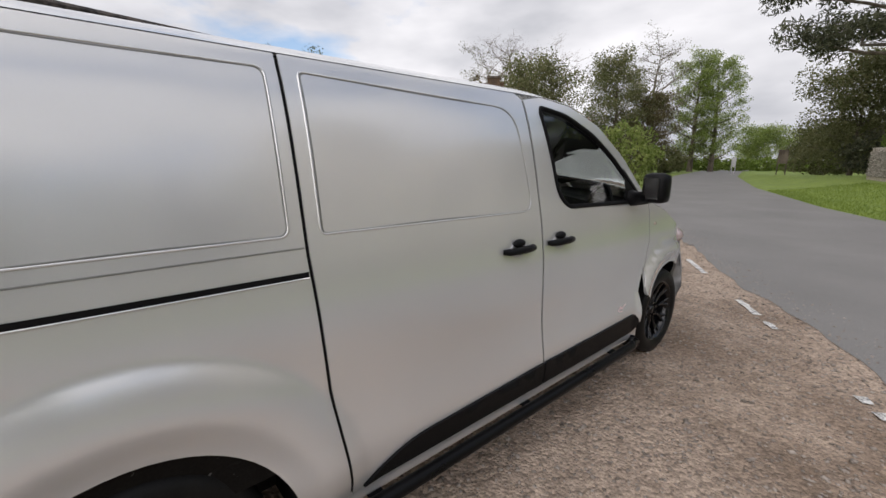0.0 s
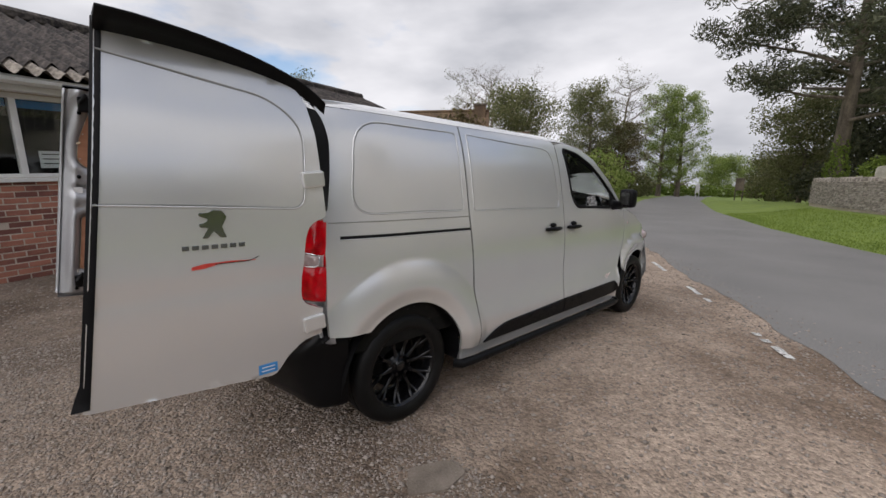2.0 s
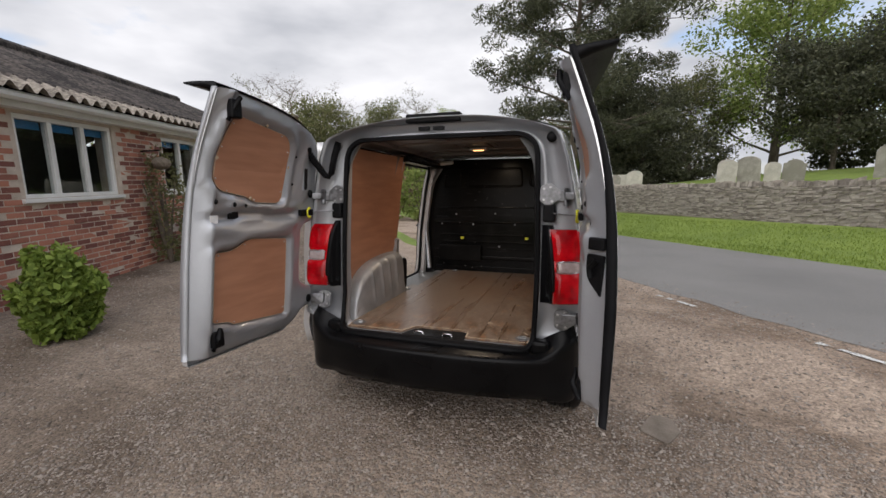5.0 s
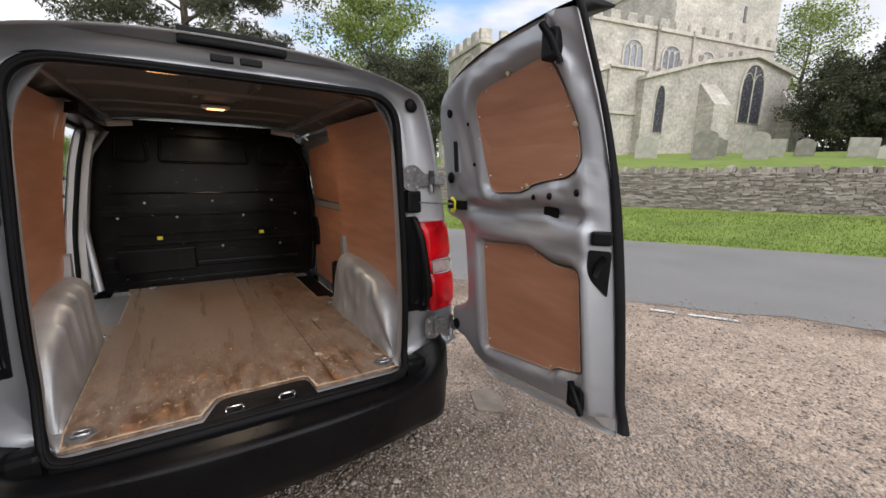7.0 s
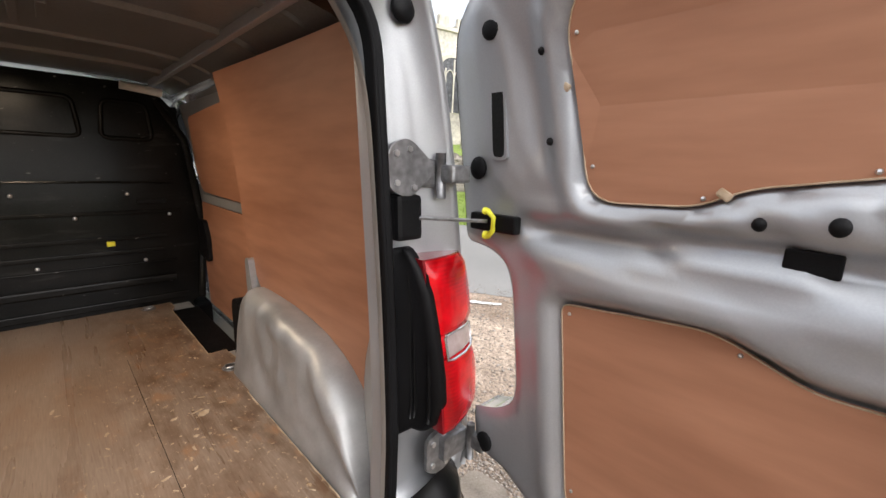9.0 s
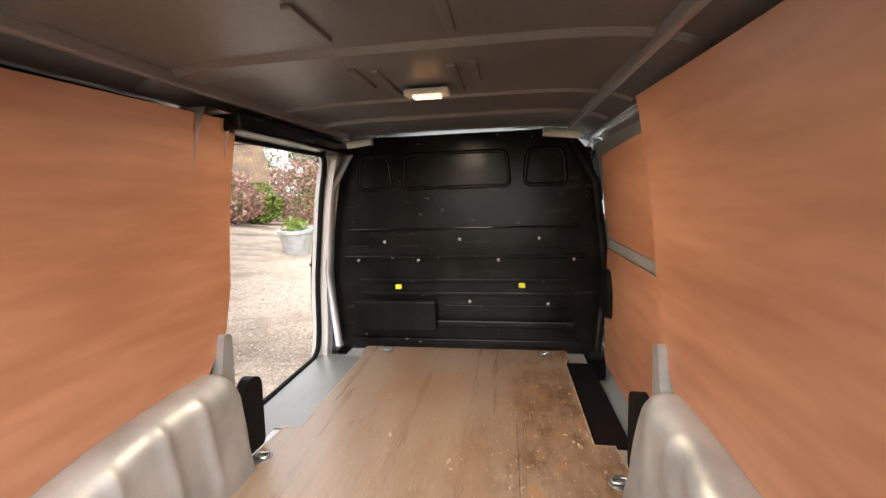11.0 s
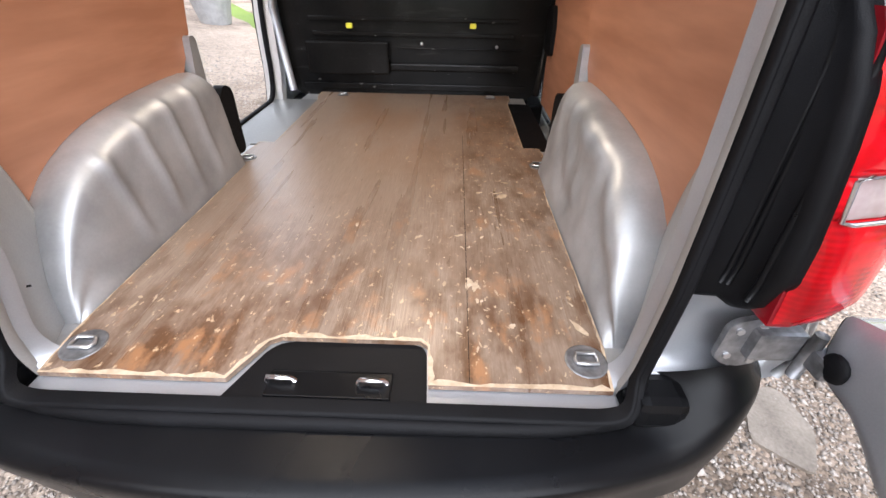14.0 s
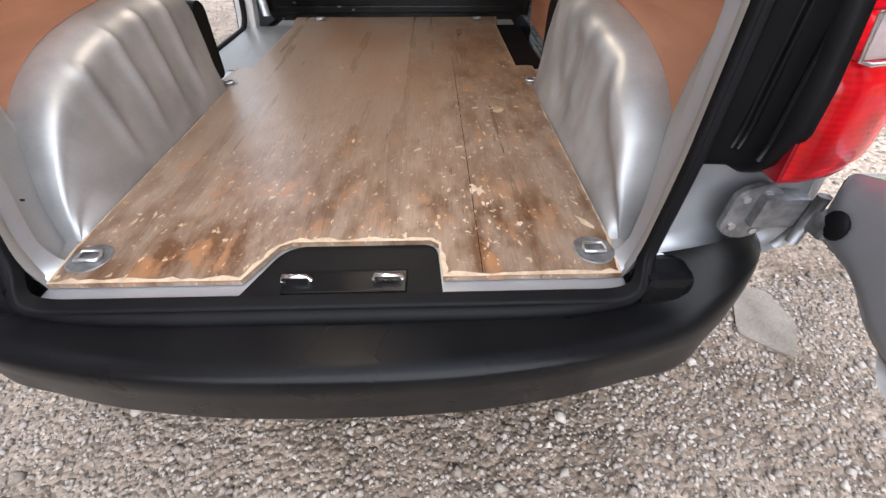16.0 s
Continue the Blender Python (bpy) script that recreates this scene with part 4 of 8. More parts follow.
def open_w(z):
    """Half-width of the load opening inside its rubber seal."""
    return curve(z, [(0.56, 0.598), (0.65, 0.614), (1.02, 0.621), (1.40, 0.612), (1.58, 0.600), (1.67, 0.574), (1.76, 0.512)])


def jamb(x, z):
    """How far the door jamb lies forward of its foot: it leans, and sits deeper on the left."""
    return 0.05 * max(0.0, z - 0.85) + 0.046 * smooth_step(-0.25, -0.62, x) * smooth_step(0.60, 0.82, z)


def build_rear(van, side_x):
    # rear face: a ring between the outer edge of the body and the load opening
    ring = dense(OPEN_RING, 0.05)

    def outer(p):
        """Point on the body's rear edge in the direction of p from the middle of the opening."""
        c = Vector((0, 1.13))
        d = (Vector(p) - c).normalized()
        lo, hi = 0.2, 1.6
        for _ in range(28):
            mid = (lo + hi) / 2
            q = c + d * mid
            z = q.y
            if z > 1.79:
                xe = side_x(0.34, 1.79)
                lim = 1.793 + 0.11 * (1 - min(1, abs(q.x) / xe) ** 2.6)
                ok = z < lim and abs(q.x) < xe
            else:
                ok = z > (0.60 if abs(q.x) > 0.66 else 0.53) and abs(q.x) < side_x(0.32, z)
            lo, hi = (mid, hi) if ok else (lo, mid)
        return c + d * lo
    bm = bmesh.new()
    rows = []
    for p in ring:
        o = outer(p)
        i = Vector(p)
        w = o - i
        pocket = 0.035 * smooth_step(0.86, 0.80, i.y) * smooth_step(0.56, 0.62, i.y)
        deep = jamb(i.x, i.y)
        rows.append([bm.verts.new((q.x, y + deep * g + pocket * h, q.y)) for q, y, g, h in ((o, 0.325, 0, 0), (o - w * 0.06, 0.300, 0, 0.1), (o - w * 0.12, 0.304, 0.35, 0.7), (o - w * 0.24, 0.308, 0.85, 1.0), (o - w * 0.45, 0.315, 1, 1), (i + w * 0.30, 0.322, 1, 0.9), (i + w * 0.22, 0.335, 1, 0.5), (i + w * 0.08, 0.318, 1, 0.2), (i, 0.300, 1, 0), (i - w.normalized() * 0.012, 0.305, 1, 0), (i - w.normalized() * 0.012, 0.36, 1, 0))])
    k = len(rows)
    for a in range(k):
        A, B = rows[a], rows[(a + 1) % k]
        for j in range(len(A) - 1):
            bm.faces.new((A[j], A[j + 1], B[j + 1], B[j]))
    # body-coloured frame, its shade painted in by the darker silver
    part("rear_frame", bm, SILVER_DIM, van, "", True)
    bm = bmesh.new()
    rows = []
    for n, p in enumerate(ring):
        o = Vector(p)
        back = 0.052 * smooth_step(0.64, 0.56, p[1])
        d = Vector(ring[(n + 2) % len(ring)]) - Vector(ring[n - 2])
        q = o + Vector((-d.y, d.x)).normalized() * 0.019
        u = (o - q)
        back -= jamb(o.x, o.y)
        rows.append([bm.verts.new((w.x, y - back, w.y)) for w, y in ((o + u.normalized() * 0.010, 0.300), (o + u.normalized() * 0.007, 0.282), (o - u * 0.15, 0.274), (o - u * 0.45, 0.280), (o - u * 0.55, 0.280), (o - u * 0.85, 0.274), (q, 0.284), (q, 0.310))])
    for A, B in zip(rows, rows[1:] + rows[:1]):
        for i in range(7):
            bm.faces.new((A[i], A[i + 1], B[i + 1], B[i]))
    part("door_seal", bm, RUBBER, van, "black rubber seal round the load opening", True)
    bm = bmesh.new()
    box(bm, (-0.17, 0.312, 1.868), (0.17, 0.385, 1.918), 0.008)
    part("brake_light", bm, BLACK_TRIM, van, "black high-level lamp housing")
    for x in (-0.045, 0.045):
        boxpart("latch_plate", (x - 0.035, 0.292, 1.815), (x + 0.035, 0.312, 1.838), BLACK_TRIM, van)
    for s in (1, -1):
        # tail lamp wrapping the corner, with clear reversing window between red halves
        def lamp(name, z0, z1, mat, parent, swell=0.0, cut=0.0):
            bm = bmesh.new()
            zs = spread(z0, z1, 7)
            plan = [(0.724, 0.300), (0.726, 0.222), (0.76, 0.222), (0.820, 0.238), (0.860, 0.258), (0.878, 0.278), (0.886, 0.302)]
            rows = []
            for z in zs:
                q = (z - 0.84) / 0.41
                dx = -0.045 * max(0, q - 0.25) ** 1.3 * 1.0
                dy = 0.03 * q
                rows.append([bm.verts.new((s * (x + dx), y + dy, z)) for x, y in plan])
            for A, B in zip(rows, rows[1:]):
                for i in range(len(plan) - 1):
                    bm.faces.new((A[i], A[i + 1], B[i + 1], B[i]))
            bm.faces.new(rows[0])
            bm.faces.new(rows[-1])
            bmesh.ops.recalc_face_normals(bm, faces=bm.faces[:])
            return part(name, bm, mat, parent, "", False)
        tl = lamp("tail_lamp", 0.840, 1.248, LAMP_BODY, van)
        tagged(tl, "red wrap-round tail lamp, lit")

        def lens(name, z0, z1, mat, a0, a1, proud):
            """A swollen lens on the lamp's rear and outer face, from a0 to a1 of its width."""
            plan = [(0.728, 0.221), (0.762, 0.221), (0.820, 0.237), (0.860, 0.257), (0.879, 0.278), (0.887, 0.300)]
            bm = bmesh.new()
            rows = []
            for z in spread(z0, z1, 9):
                q = (z - 0.84) / 0.41
                f = max(0.0, 1 - (2 * (z - z0) / (z1 - z0) - 1) ** 4)
                row = []
                for t in spread(a0, a1, 13):
                    k = min(4.999, t * 5)
                    i0 = int(k)
                    x = plan[i0][0] + (plan[i0 + 1][0] - plan[i0][0]) * (k - i0)
                    y = plan[i0][1] + (plan[i0 + 1][1] - plan[i0][1]) * (k - i0)
                    g = max(0.0, 1 - (2 * (t - a0) / (a1 - a0) - 1) ** 4)
                    o = proud * (f * g) ** 0.5
                    ang = math.pi * 0.5 * t
                    row.append(bm.verts.new((s * (x - 0.045 * max(0, q - 0.25) ** 1.3 + o * math.sin(ang)), y + 0.03 * q - o * math.cos(ang), z)))
                rows.append(row)
            for A, B in zip(rows, rows[1:]):
                for i in range(12):
                    bm.faces.new((A[i], A[i + 1], B[i + 1], B[i]))
            return part(name, bm, mat, tl, "", True)
        lens("lower_lens", 0.846, 1.012, RED_LENS, 0.02, 1.0, 0.013)
        lens("upper_lens", 1.072, 1.244, RED_LENS, 0.02, 1.0, 0.013)
        lens("middle_lens", 1.014, 1.070, RED_LENS, 0.0, 0.17, 0.006)
        lens("reversing_lens", 1.014, 1.070, CLEAR_LENS, 0.17, 0.86, 0.005)
        lens("outer_lens", 1.014, 1.070, RED_LENS, 0.86, 1.0, 0.005)
        bm = bmesh.new()
        tube(bm, [(s * (x - 0.045 * max(0, (z - 0.84) / 0.41 - 0.25) ** 1.3), y + 0.03 * (z - 0.84) / 0.41 - 0.006, z) for x, y, z in ((0.752, 0.220, 1.014), (0.770, 0.222, 1.010), (0.820, 0.236, 1.010), (0.858, 0.255, 1.012), (0.876, 0.272, 1.020), (0.876, 0.272, 1.062), (0.858, 0.255, 1.072), (0.820, 0.236, 1.074), (0.770, 0.222, 1.074), (0.752, 0.220, 1.068))], 0.0035, 6, True)
        part("lens_frame", bm, CHROME, tl, "bright rim round the clear lens", True)
        # black trim beside the lamp
        bm = bmesh.new()
        zs = [0.823, 0.835, 0.86, 0.92, 0.98, 1.045, 1.11, 1.17, 1.225, 1.255, 1.267]
        rows = []
        for z in zs:
            q = (z - 0.84) / 0.41
            dx = -0.045 * max(0, q - 0.25) ** 1.3
            dy = 0.03 * q
            f = max(0.0, 1 - abs((z - 1.045) / 0.222) ** 5)
            xi = 0.652 if s > 0 else 0.680
            ln = [(xi, 0.318), (xi + 0.004, 0.297), (0.703 + dx * 0.6, 0.288), (0.710 + dx, 0.228 + dy), (0.716 + dx, 0.214 + dy), (0.736 + dx, 0.210 + dy), (0.746 + dx, 0.29 + dy)]
            rows.append([bm.verts.new((s * x, 0.318 - (0.318 - y) * (0.35 + 0.65 * f), z)) for x, y in ln])
        for A, B in zip(rows, rows[1:]):
            for i in range(6):
                bm.faces.new((A[i], A[i + 1], B[i + 1], B[i]))
        bm.faces.new(rows[0])
        bm.faces.new(rows[-1])
        bmesh.ops.recalc_face_normals(bm, faces=bm.faces[:])
        sur = part("lamp_surround", bm, BLACK_TRIM, van, "", True)
        for rx, ry in ((0.690, 0.293), (0.699, 0.289), (0.707, 0.248)):
            bm = bmesh.new()
            tube(bm, [(s * rx, ry + 0.006, 0.862), (s * rx, ry, 0.90), (s * rx, ry, 1.19), (s * rx, ry + 0.006, 1.226)], 0.0055, 6)
            part("rib", bm, BLACK_BUMPER, sur, "", True)
        # check-strap box and strap with its yellow clip
        cx = 0.690
        boxpart("check_box", (min(s * (cx - 0.035), s * (cx + 0.035)), 0.282, 1.285), (max(s * (cx - 0.035), s * (cx + 0.035)), 0.34, 1.385), BLACK_TRIM, van, 0.012)
        bm = bmesh.new()
        tube(bm, [(s * cx, 0.30, 1.335), (s * 0.78, 0.255, 1.330), (s * 0.842, 0.215, 1.328)], 0.0045, 6)
        part("check_strap", bm, DULL_STEEL, van)
        # hinges: upper and lower knuckles
        for z, hx, hy in ((1.430, 0.765, 0.302), (0.745, 0.850, 0.272)):
            boxpart("hinge", (min(s * (hx - 0.075), s * (hx + 0.01)), hy - 0.008, z - 0.032), (max(s * (hx - 0.075), s * (hx + 0.01)), hy + 0.03, z + 0.032), DULL_STEEL, van, 0.008)
            bm = bmesh.new()
            tube(bm, [(s * (hx + 0.012), hy - 0.016, z - 0.055), (s * (hx + 0.012), hy - 0.016, z + 0.045)], 0.011, 10)
            part("hinge_pin", bm, DULL_STEEL, van, "", True)
            boxpart("hinge_arm", (min(s * (hx + 0.005), s * (hx + 0.055)), hy - 0.060, z - 0.020), (max(s * (hx + 0.005), s * (hx + 0.055)), hy - 0.015, z + 0.020), DULL_STEEL, van, 0.008)
        for z, cx2 in ((1.440, 0.692), (0.735, 0.790)):
            bm = bmesh.new()
            prism(bm, rounded([(-0.055, -0.045), (0.0, -0.065), (0.055, -0.02), (0.075, 0.0), (0.055, 0.02), (0.0, 0.065), (-0.055, 0.045)], 0.02), 0.0, 0.012, Matrix.Translation((s * cx2, 0.296, z)) @ Matrix(((s, 0, 0, 0), (0, 0, -1, 0), (0, 1, 0, 0), (0, 0, 0, 1))), 0.004)
            hp = part("hinge_plate", bm, DULL_STEEL, van)
            for dx2, dz2 in ((-0.035, 0.03), (-0.035, -0.03), (0.0, 0.04), (0.01, -0.04)):
                bm = bmesh.new()
                bmesh.ops.create_cone(bm, cap_ends=True, segments=6, radius1=0.008, radius2=0.007, depth=0.008, matrix=Matrix.Translation((s * (cx2 + dx2), 0.284, z + dz2)) @ Matrix.Rotation(math.pi / 2, 4, "X"))
                part("bolt", bm, STEEL, hp)
        # roof rubber buffer
        bm = bmesh.new()
        bmesh.ops.create_uvsphere(bm, u_segments=12, v_segments=8, radius=1, matrix=Matrix.Translation((s * 0.690, 0.296, 1.755)) @ Matrix.Diagonal((0.03, 0.014, 0.03, 1)))
        part("buffer", bm, BLACK_TRIM, van, "", True)
    # the fittings follow the lean of the jamb
    for ob in list(van.children):
        if ob.name.split(".")[0] in ("tail_lamp", "lamp_surround", "check_box", "check_strap", "hinge", "hinge_pin", "hinge_arm", "hinge_plate", "buffer"):
            for piece in [ob] + list(ob.children):
                for v in piece.data.vertices:
                    v.co.y += jamb(v.co.x, v.co.z) * smooth_step(0.90, 0.72, abs(v.co.x))
    # bumper swept round the corners
    plan = [(0.0, 0.085), (0.25, 0.092), (0.48, 0.120), (0.66, 0.162), (0.77, 0.205), (0.845, 0.262), (0.885, 0.330), (0.905, 0.415)]
    plan = [(-x, y) for x, y in plan[:0:-1]] + plan
    fine = []
    for i in range(len(plan) - 1):
        p0, p1, p2, p3 = [Vector(plan[max(0, min(len(plan) - 1, i + d))]) for d in (-1, 0, 1, 2)]
        for q in (0, 0.25, 0.5, 0.75):
            fine.append(0.5 * (2 * p1 + (p2 - p0) * q + (2 * p0 - 5 * p1 + 4 * p2 - p3) * q * q + (3 * p1 - p0 - 3 * p2 + p3) * q ** 3))
    fine.append(Vector(plan[-1]))
    prof = [(0.20, 0.560), (0.185, 0.548), (0.135, 0.538), (0.040, 0.533), (0.014, 0.528), (0.004, 0.522), (0.0, 0.512), (0.004, 0.47), (0.022, 0.40), (0.03, 0.33), (0.06, 0.275), (0.14, 0.25)]
    bm = bmesh.new()
    rows = []
    for i, p in enumerate(fine):
        d = (fine[min(i + 1, len(fine) - 1)] - fine[max(i - 1, 0)]).normalized()
        nn = Vector((-d.y, d.x))
        c = smooth_step(0.64, 0.88, abs(p.x))
        row = []
        for o, z in prof:
            # the corners rise to the lamps
            zz = z + 0.135 * c * smooth_step(0.50, 0.55, z)
            oo = o * (1 - 0.80 * c)
            w = p + nn * oo
            row.append(bm.verts.new((w.x, w.y, zz)))
        rows.append(row)
    for A, B in zip(rows, rows[1:]):
        for i in range(len(prof) - 1):
            bm.faces.new((A[i], B[i], B[i + 1], A[i + 1]))
    bp = part("rear_bumper", bm, BLACK_BUMPER, van, "black textured plastic rear bumper with a step", True)
    for s in (1, -1):
        boxpart("reflector", (min(s * 0.53, s * 0.60), 0.172, 0.362), (max(s * 0.53, s * 0.60), 0.200, 0.384), LAMP_BODY, bp, 0.004, "red bumper reflector")
    for s in (1, -1):
        boxpart("sill_corner", (min(s * 0.615, s * 0.715), 0.236, 0.530), (max(s * 0.615, s * 0.715), 0.318, 0.612), BLACK_BUMPER, van, 0.022, "black plastic corner of the sill")
        bm = bmesh.new()
        tube(bm, [(s * 0.868, 0.285, 0.655), (s * 0.872, 0.276, 0.70), (s * 0.866, 0.262, 0.742)], [0.009, 0.008, 0.012], 8)
        part("bumper_bracket", bm, GALVANISED, van, "thin steel strap between the bumper and the hinge", True)
    # sill of the load opening: black tread plate between silver strips, with the latch hooks
    boxpart("sill_strip", (-0.60, 0.246, 0.535), (0.60, 0.34, 0.560), SILVER_DIM, van, 0.006, "bare silver sill edge")
    bm = bmesh.new()
    tube(bm, [(x, 0.222 + 0.03 * (abs(x) / 0.6) ** 6, 0.545) for x in spread(-0.6, 0.6, 25)], 0.018, 8)
    part("sill_seal", bm, RUBBER, van, "", True)
    bm = bmesh.new()
    prism(bm, rounded([(-0.205, 0.245), (0.215, 0.245), (0.205, 0.408), (-0.135, 0.408)], [0.01, 0.01, 0.03, 0.04]), 0.54, 0.563, None, 0.004)
    tp = part("tread_plate", bm, BLACK_TRIM, van, "black plastic latch plate let into the floor")
    boxpart("recess", (-0.115, 0.262, 0.5635), (0.14, 0.325, 0.567), BLACK_BUMPER, tp, 0.003)
    for x in (-0.09, 0.10):
        bm = bmesh.new()
        tube(bm, [(x - 0.028, 0.300, 0.566), (x - 0.024, 0.296, 0.580), (x + 0.024, 0.296, 0.580), (x + 0.028, 0.300, 0.566)], 0.0065, 8)
        part("latch_hook", bm, CHROME, tp, "bright steel latch hook", True)


def lining_edge(s, z):
    """Rear edge of the plywood side lining."""
    return curve(z, [(0.56, 0.530), (0.76, 0.530), (0.90, 0.520), (1.0, 0.494), (1.15, 0.452), (1.32, 0.446), (1.45, 0.449), (1.55, 0.455), (1.67, 0.470), (1.77, 0.480)]) + (0.0 if s > 0 else 0.038)


def box_y(s, y):
    """The left wheel box begins a little further forward."""
    return y if s > 0 else y + 0.022 * smooth_step(1.15, 0.45, y)


def box_top(y):
    """Height of the wheel box along the van: a steep rounded rear, then a long rise to the front bracket."""
    return curve(y, [(0.42, 0.562), (0.455, 0.66), (0.50, 0.735), (0.55, 0.795), (0.62, 0.850), (0.70, 0.888), (0.80, 0.918), (0.95, 0.940), (1.10, 0.950), (1.25, 0.952), (1.31, 0.940), (1.335, 0.87), (1.35, 0.562)])


def build_load_space(van):
    # worn plywood floor, cut round the wheel boxes and the latch plate
    half = [(0.590, 0.292), (0.602, 0.40), (0.600, 1.16), (0.655, 1.22), (0.662, 1.46), (0.650, 1.60), (0.578, 1.60), (0.578, 2.33), (0.600, 2.39), (0.600, 2.50)]
    out = [(0.215, 0.292)] + half + [(-x, y) for x, y in half[::-1]] + [(-0.200, 0.292), (-0.148, 0.395), (-0.125, 0.408), (0.19, 0.408), (0.208, 0.395)]
    bm = bmesh.new()
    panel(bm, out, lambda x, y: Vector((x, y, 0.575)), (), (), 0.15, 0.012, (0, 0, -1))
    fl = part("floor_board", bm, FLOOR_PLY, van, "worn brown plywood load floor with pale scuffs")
    # raw, splintered rim
    bm = bmesh.new()
    rim = dense(out, 0.02)
    rs = np.random.RandomState(8)
    near = [p for p in rim]
    k = len(near)
    inn, ou = [], []
    for i, p in enumerate(near):
        d = (Vector(near[(i + 1) % k]) - Vector(near[i - 1])).normalized()
        nn = Vector((-d.y, d.x))
        w = (0.004 + 0.012 * rs.rand()) * (1.0 if p[1] < 0.45 else 0.35)
        ou.append(bm.verts.new((p[0], p[1], 0.5765)))
        q = Vector(p) + nn * w
        inn.append(bm.verts.new((q.x, q.y, 0.5768)))
    for i in range(k):
        bm.faces.new((ou[i], ou[(i + 1) % k], inn[(i + 1) % k], inn[i]))
    part("worn_edge", bm, PLY_EDGE, fl, "pale splintered plywood edge")
    # pale scuffs and splinters torn along the grain
    bm = bmesh.new()
    for _ in range(38):
        cy = 0.33 + 1.9 * rs.beta(0.9, 2.6)
        cx = rs.uniform(-0.54, 0.54) if rs.rand() < 0.35 else rs.normal(0.33, 0.13)
        for _ in range(rs.randint(2, 8)):
            x, y = cx + rs.normal(0, 0.035), cy + rs.normal(0, 0.05)
            r = min(0.014, 0.0027 * math.exp(rs.normal(0, 0.65)))
            if abs(x) > 0.565 or y < 0.315 or (-0.19 < x < 0.235 and y < 0.43):
                continue
            st, turn = rs.uniform(1.0, 3.6), rs.normal(1.57, 0.5) if rs.rand() < 0.7 else rs.uniform(0, 3.1)
            k = 8
            vs = []
            for j in range(k):
                a = 2 * math.pi * j / k
                p, q = r * st * math.cos(a) * rs.uniform(0.5, 1.2), r * math.sin(a) * rs.uniform(0.4, 1.2)
                vs.append(bm.verts.new((x + p * math.cos(turn) - q * math.sin(turn), y + p * math.sin(turn) + q * math.cos(turn), 0.5762)))
            bm.faces.new(vs)
    tagged(part("scuffing", bm, PLY_EDGE, fl, "pale scuffs torn in the plywood"), kind="stuff")
    bm = bmesh.new()
    box(bm, (0.2985, 0.30, 0.5752), (0.2997, 1.75, 0.5762))
    part("board_joint", bm, RUBBER, fl)
    # lashing rings in round wells
    for x, y in ((0.553, 0.367), (-0.548, 0.367), (0.615, 1.405), (-0.625, 1.405), (0.48, 2.44), (-0.45, 2.44)):
        bm = bmesh.new()
        rr = 0.040 if y < 1 else 0.032
        lathe(bm, [(0.0, 0.5772), (rr, 0.5772), (rr + 0.004, 0.5782), (rr + 0.006, 0.5762)], 22)
        for v in bm.verts:
            v.co += Vector((x, y, 0))
        rg = part("lashing_well", bm, DULL_STEEL, fl, "steel lashing-eye well let into the floor", True)
        bm = bmesh.new()
        tube(bm, [(x - 0.025, y, 0.581), (x - 0.02, y + 0.016, 0.584), (x + 0.02, y + 0.016, 0.584), (x + 0.025, y, 0.581), (x + 0.022, y - 0.012, 0.582), (x - 0.022, y - 0.012, 0.582)], 0.0045, 6, True)
        part("lashing_eye", bm, STEEL, rg, "", True)
    # steel pan under the board, steps and mats at the side doors
    boxpart("floor_pan", (-0.70, 0.33, 0.50), (0.70, 2.52, 0.560), PRIMER, van, 0.004)
    boxpart("door_step", (-0.905, 1.44, 0.30), (-0.702, 2.44, 0.545), GREY_IN, van, 0.012, "grey side-door step")
    boxpart("rubber_mat", (0.580, 1.602, 0.5602), (0.715, 2.36, 0.5645), RUBBER, van, 0.0015, "black rubber mat along the panel")
    boxpart("step_tread", (-0.700, 1.602, 0.5602), (-0.580, 2.36, 0.5645), GREY_IN, van, 0.0015)
    for s in (1, -1):
        # angled rear pillar inside the seal: a bright flange, a flat face and a swept hollow towards the lining
        def pillar(z, f, sunk=0.0):
            w = open_w(z) + 0.004
            ys = 0.314 + jamb(s * w, z)
            xe = 0.7195 - 0.14 * max(0, z - 1.05) ** 2
            a, b = Vector((w, ys)), Vector((xe, lining_edge(s, z) + 0.012))
            n = Vector((b.y - a.y, a.x - b.x)).normalized()
            p = a + (b - a) * f + n * sunk
            return Vector((s * p.x, p.y, z))
        bm = bmesh.new()
        rows = []
        for z in spread(0.56, 1.76, 60):
            hol = smooth_step(1.08, 1.38, z) * smooth_step(1.62, 1.50, z)
            fr = 0.97 - 0.62 * hol
            w = open_w(z)
            row = [Vector((s * (w - 0.004), 0.292 + jamb(s * w, z), z)), Vector((s * (w - 0.003), 0.310 + jamb(s * w, z), z)), pillar(z, 0.03), pillar(z, fr * 0.5), pillar(z, fr - 0.05), pillar(z, fr), pillar(z, fr + 0.07 * hol, 0.005 * hol), pillar(z, fr + 0.16 * hol, 0.014 * hol), pillar(z, fr + 0.23 * hol, 0.016 * hol), pillar(z, 0.985, 0.004 * hol), pillar(z, 1.0, 0.004 * hol), pillar(z, 1.05, 0.03)]
            rows.append([bm.verts.new(p) for p in row])
        for A, B in zip(rows, rows[1:]):
            for i in range(len(A) - 1):
                bm.faces.new((A[i], A[i + 1], B[i + 1], B[i]))
        pl = part("rear_pillar", bm, PILLAR_GREY, van, "grey inner pillar with a pressed hollow and clip slots", True)
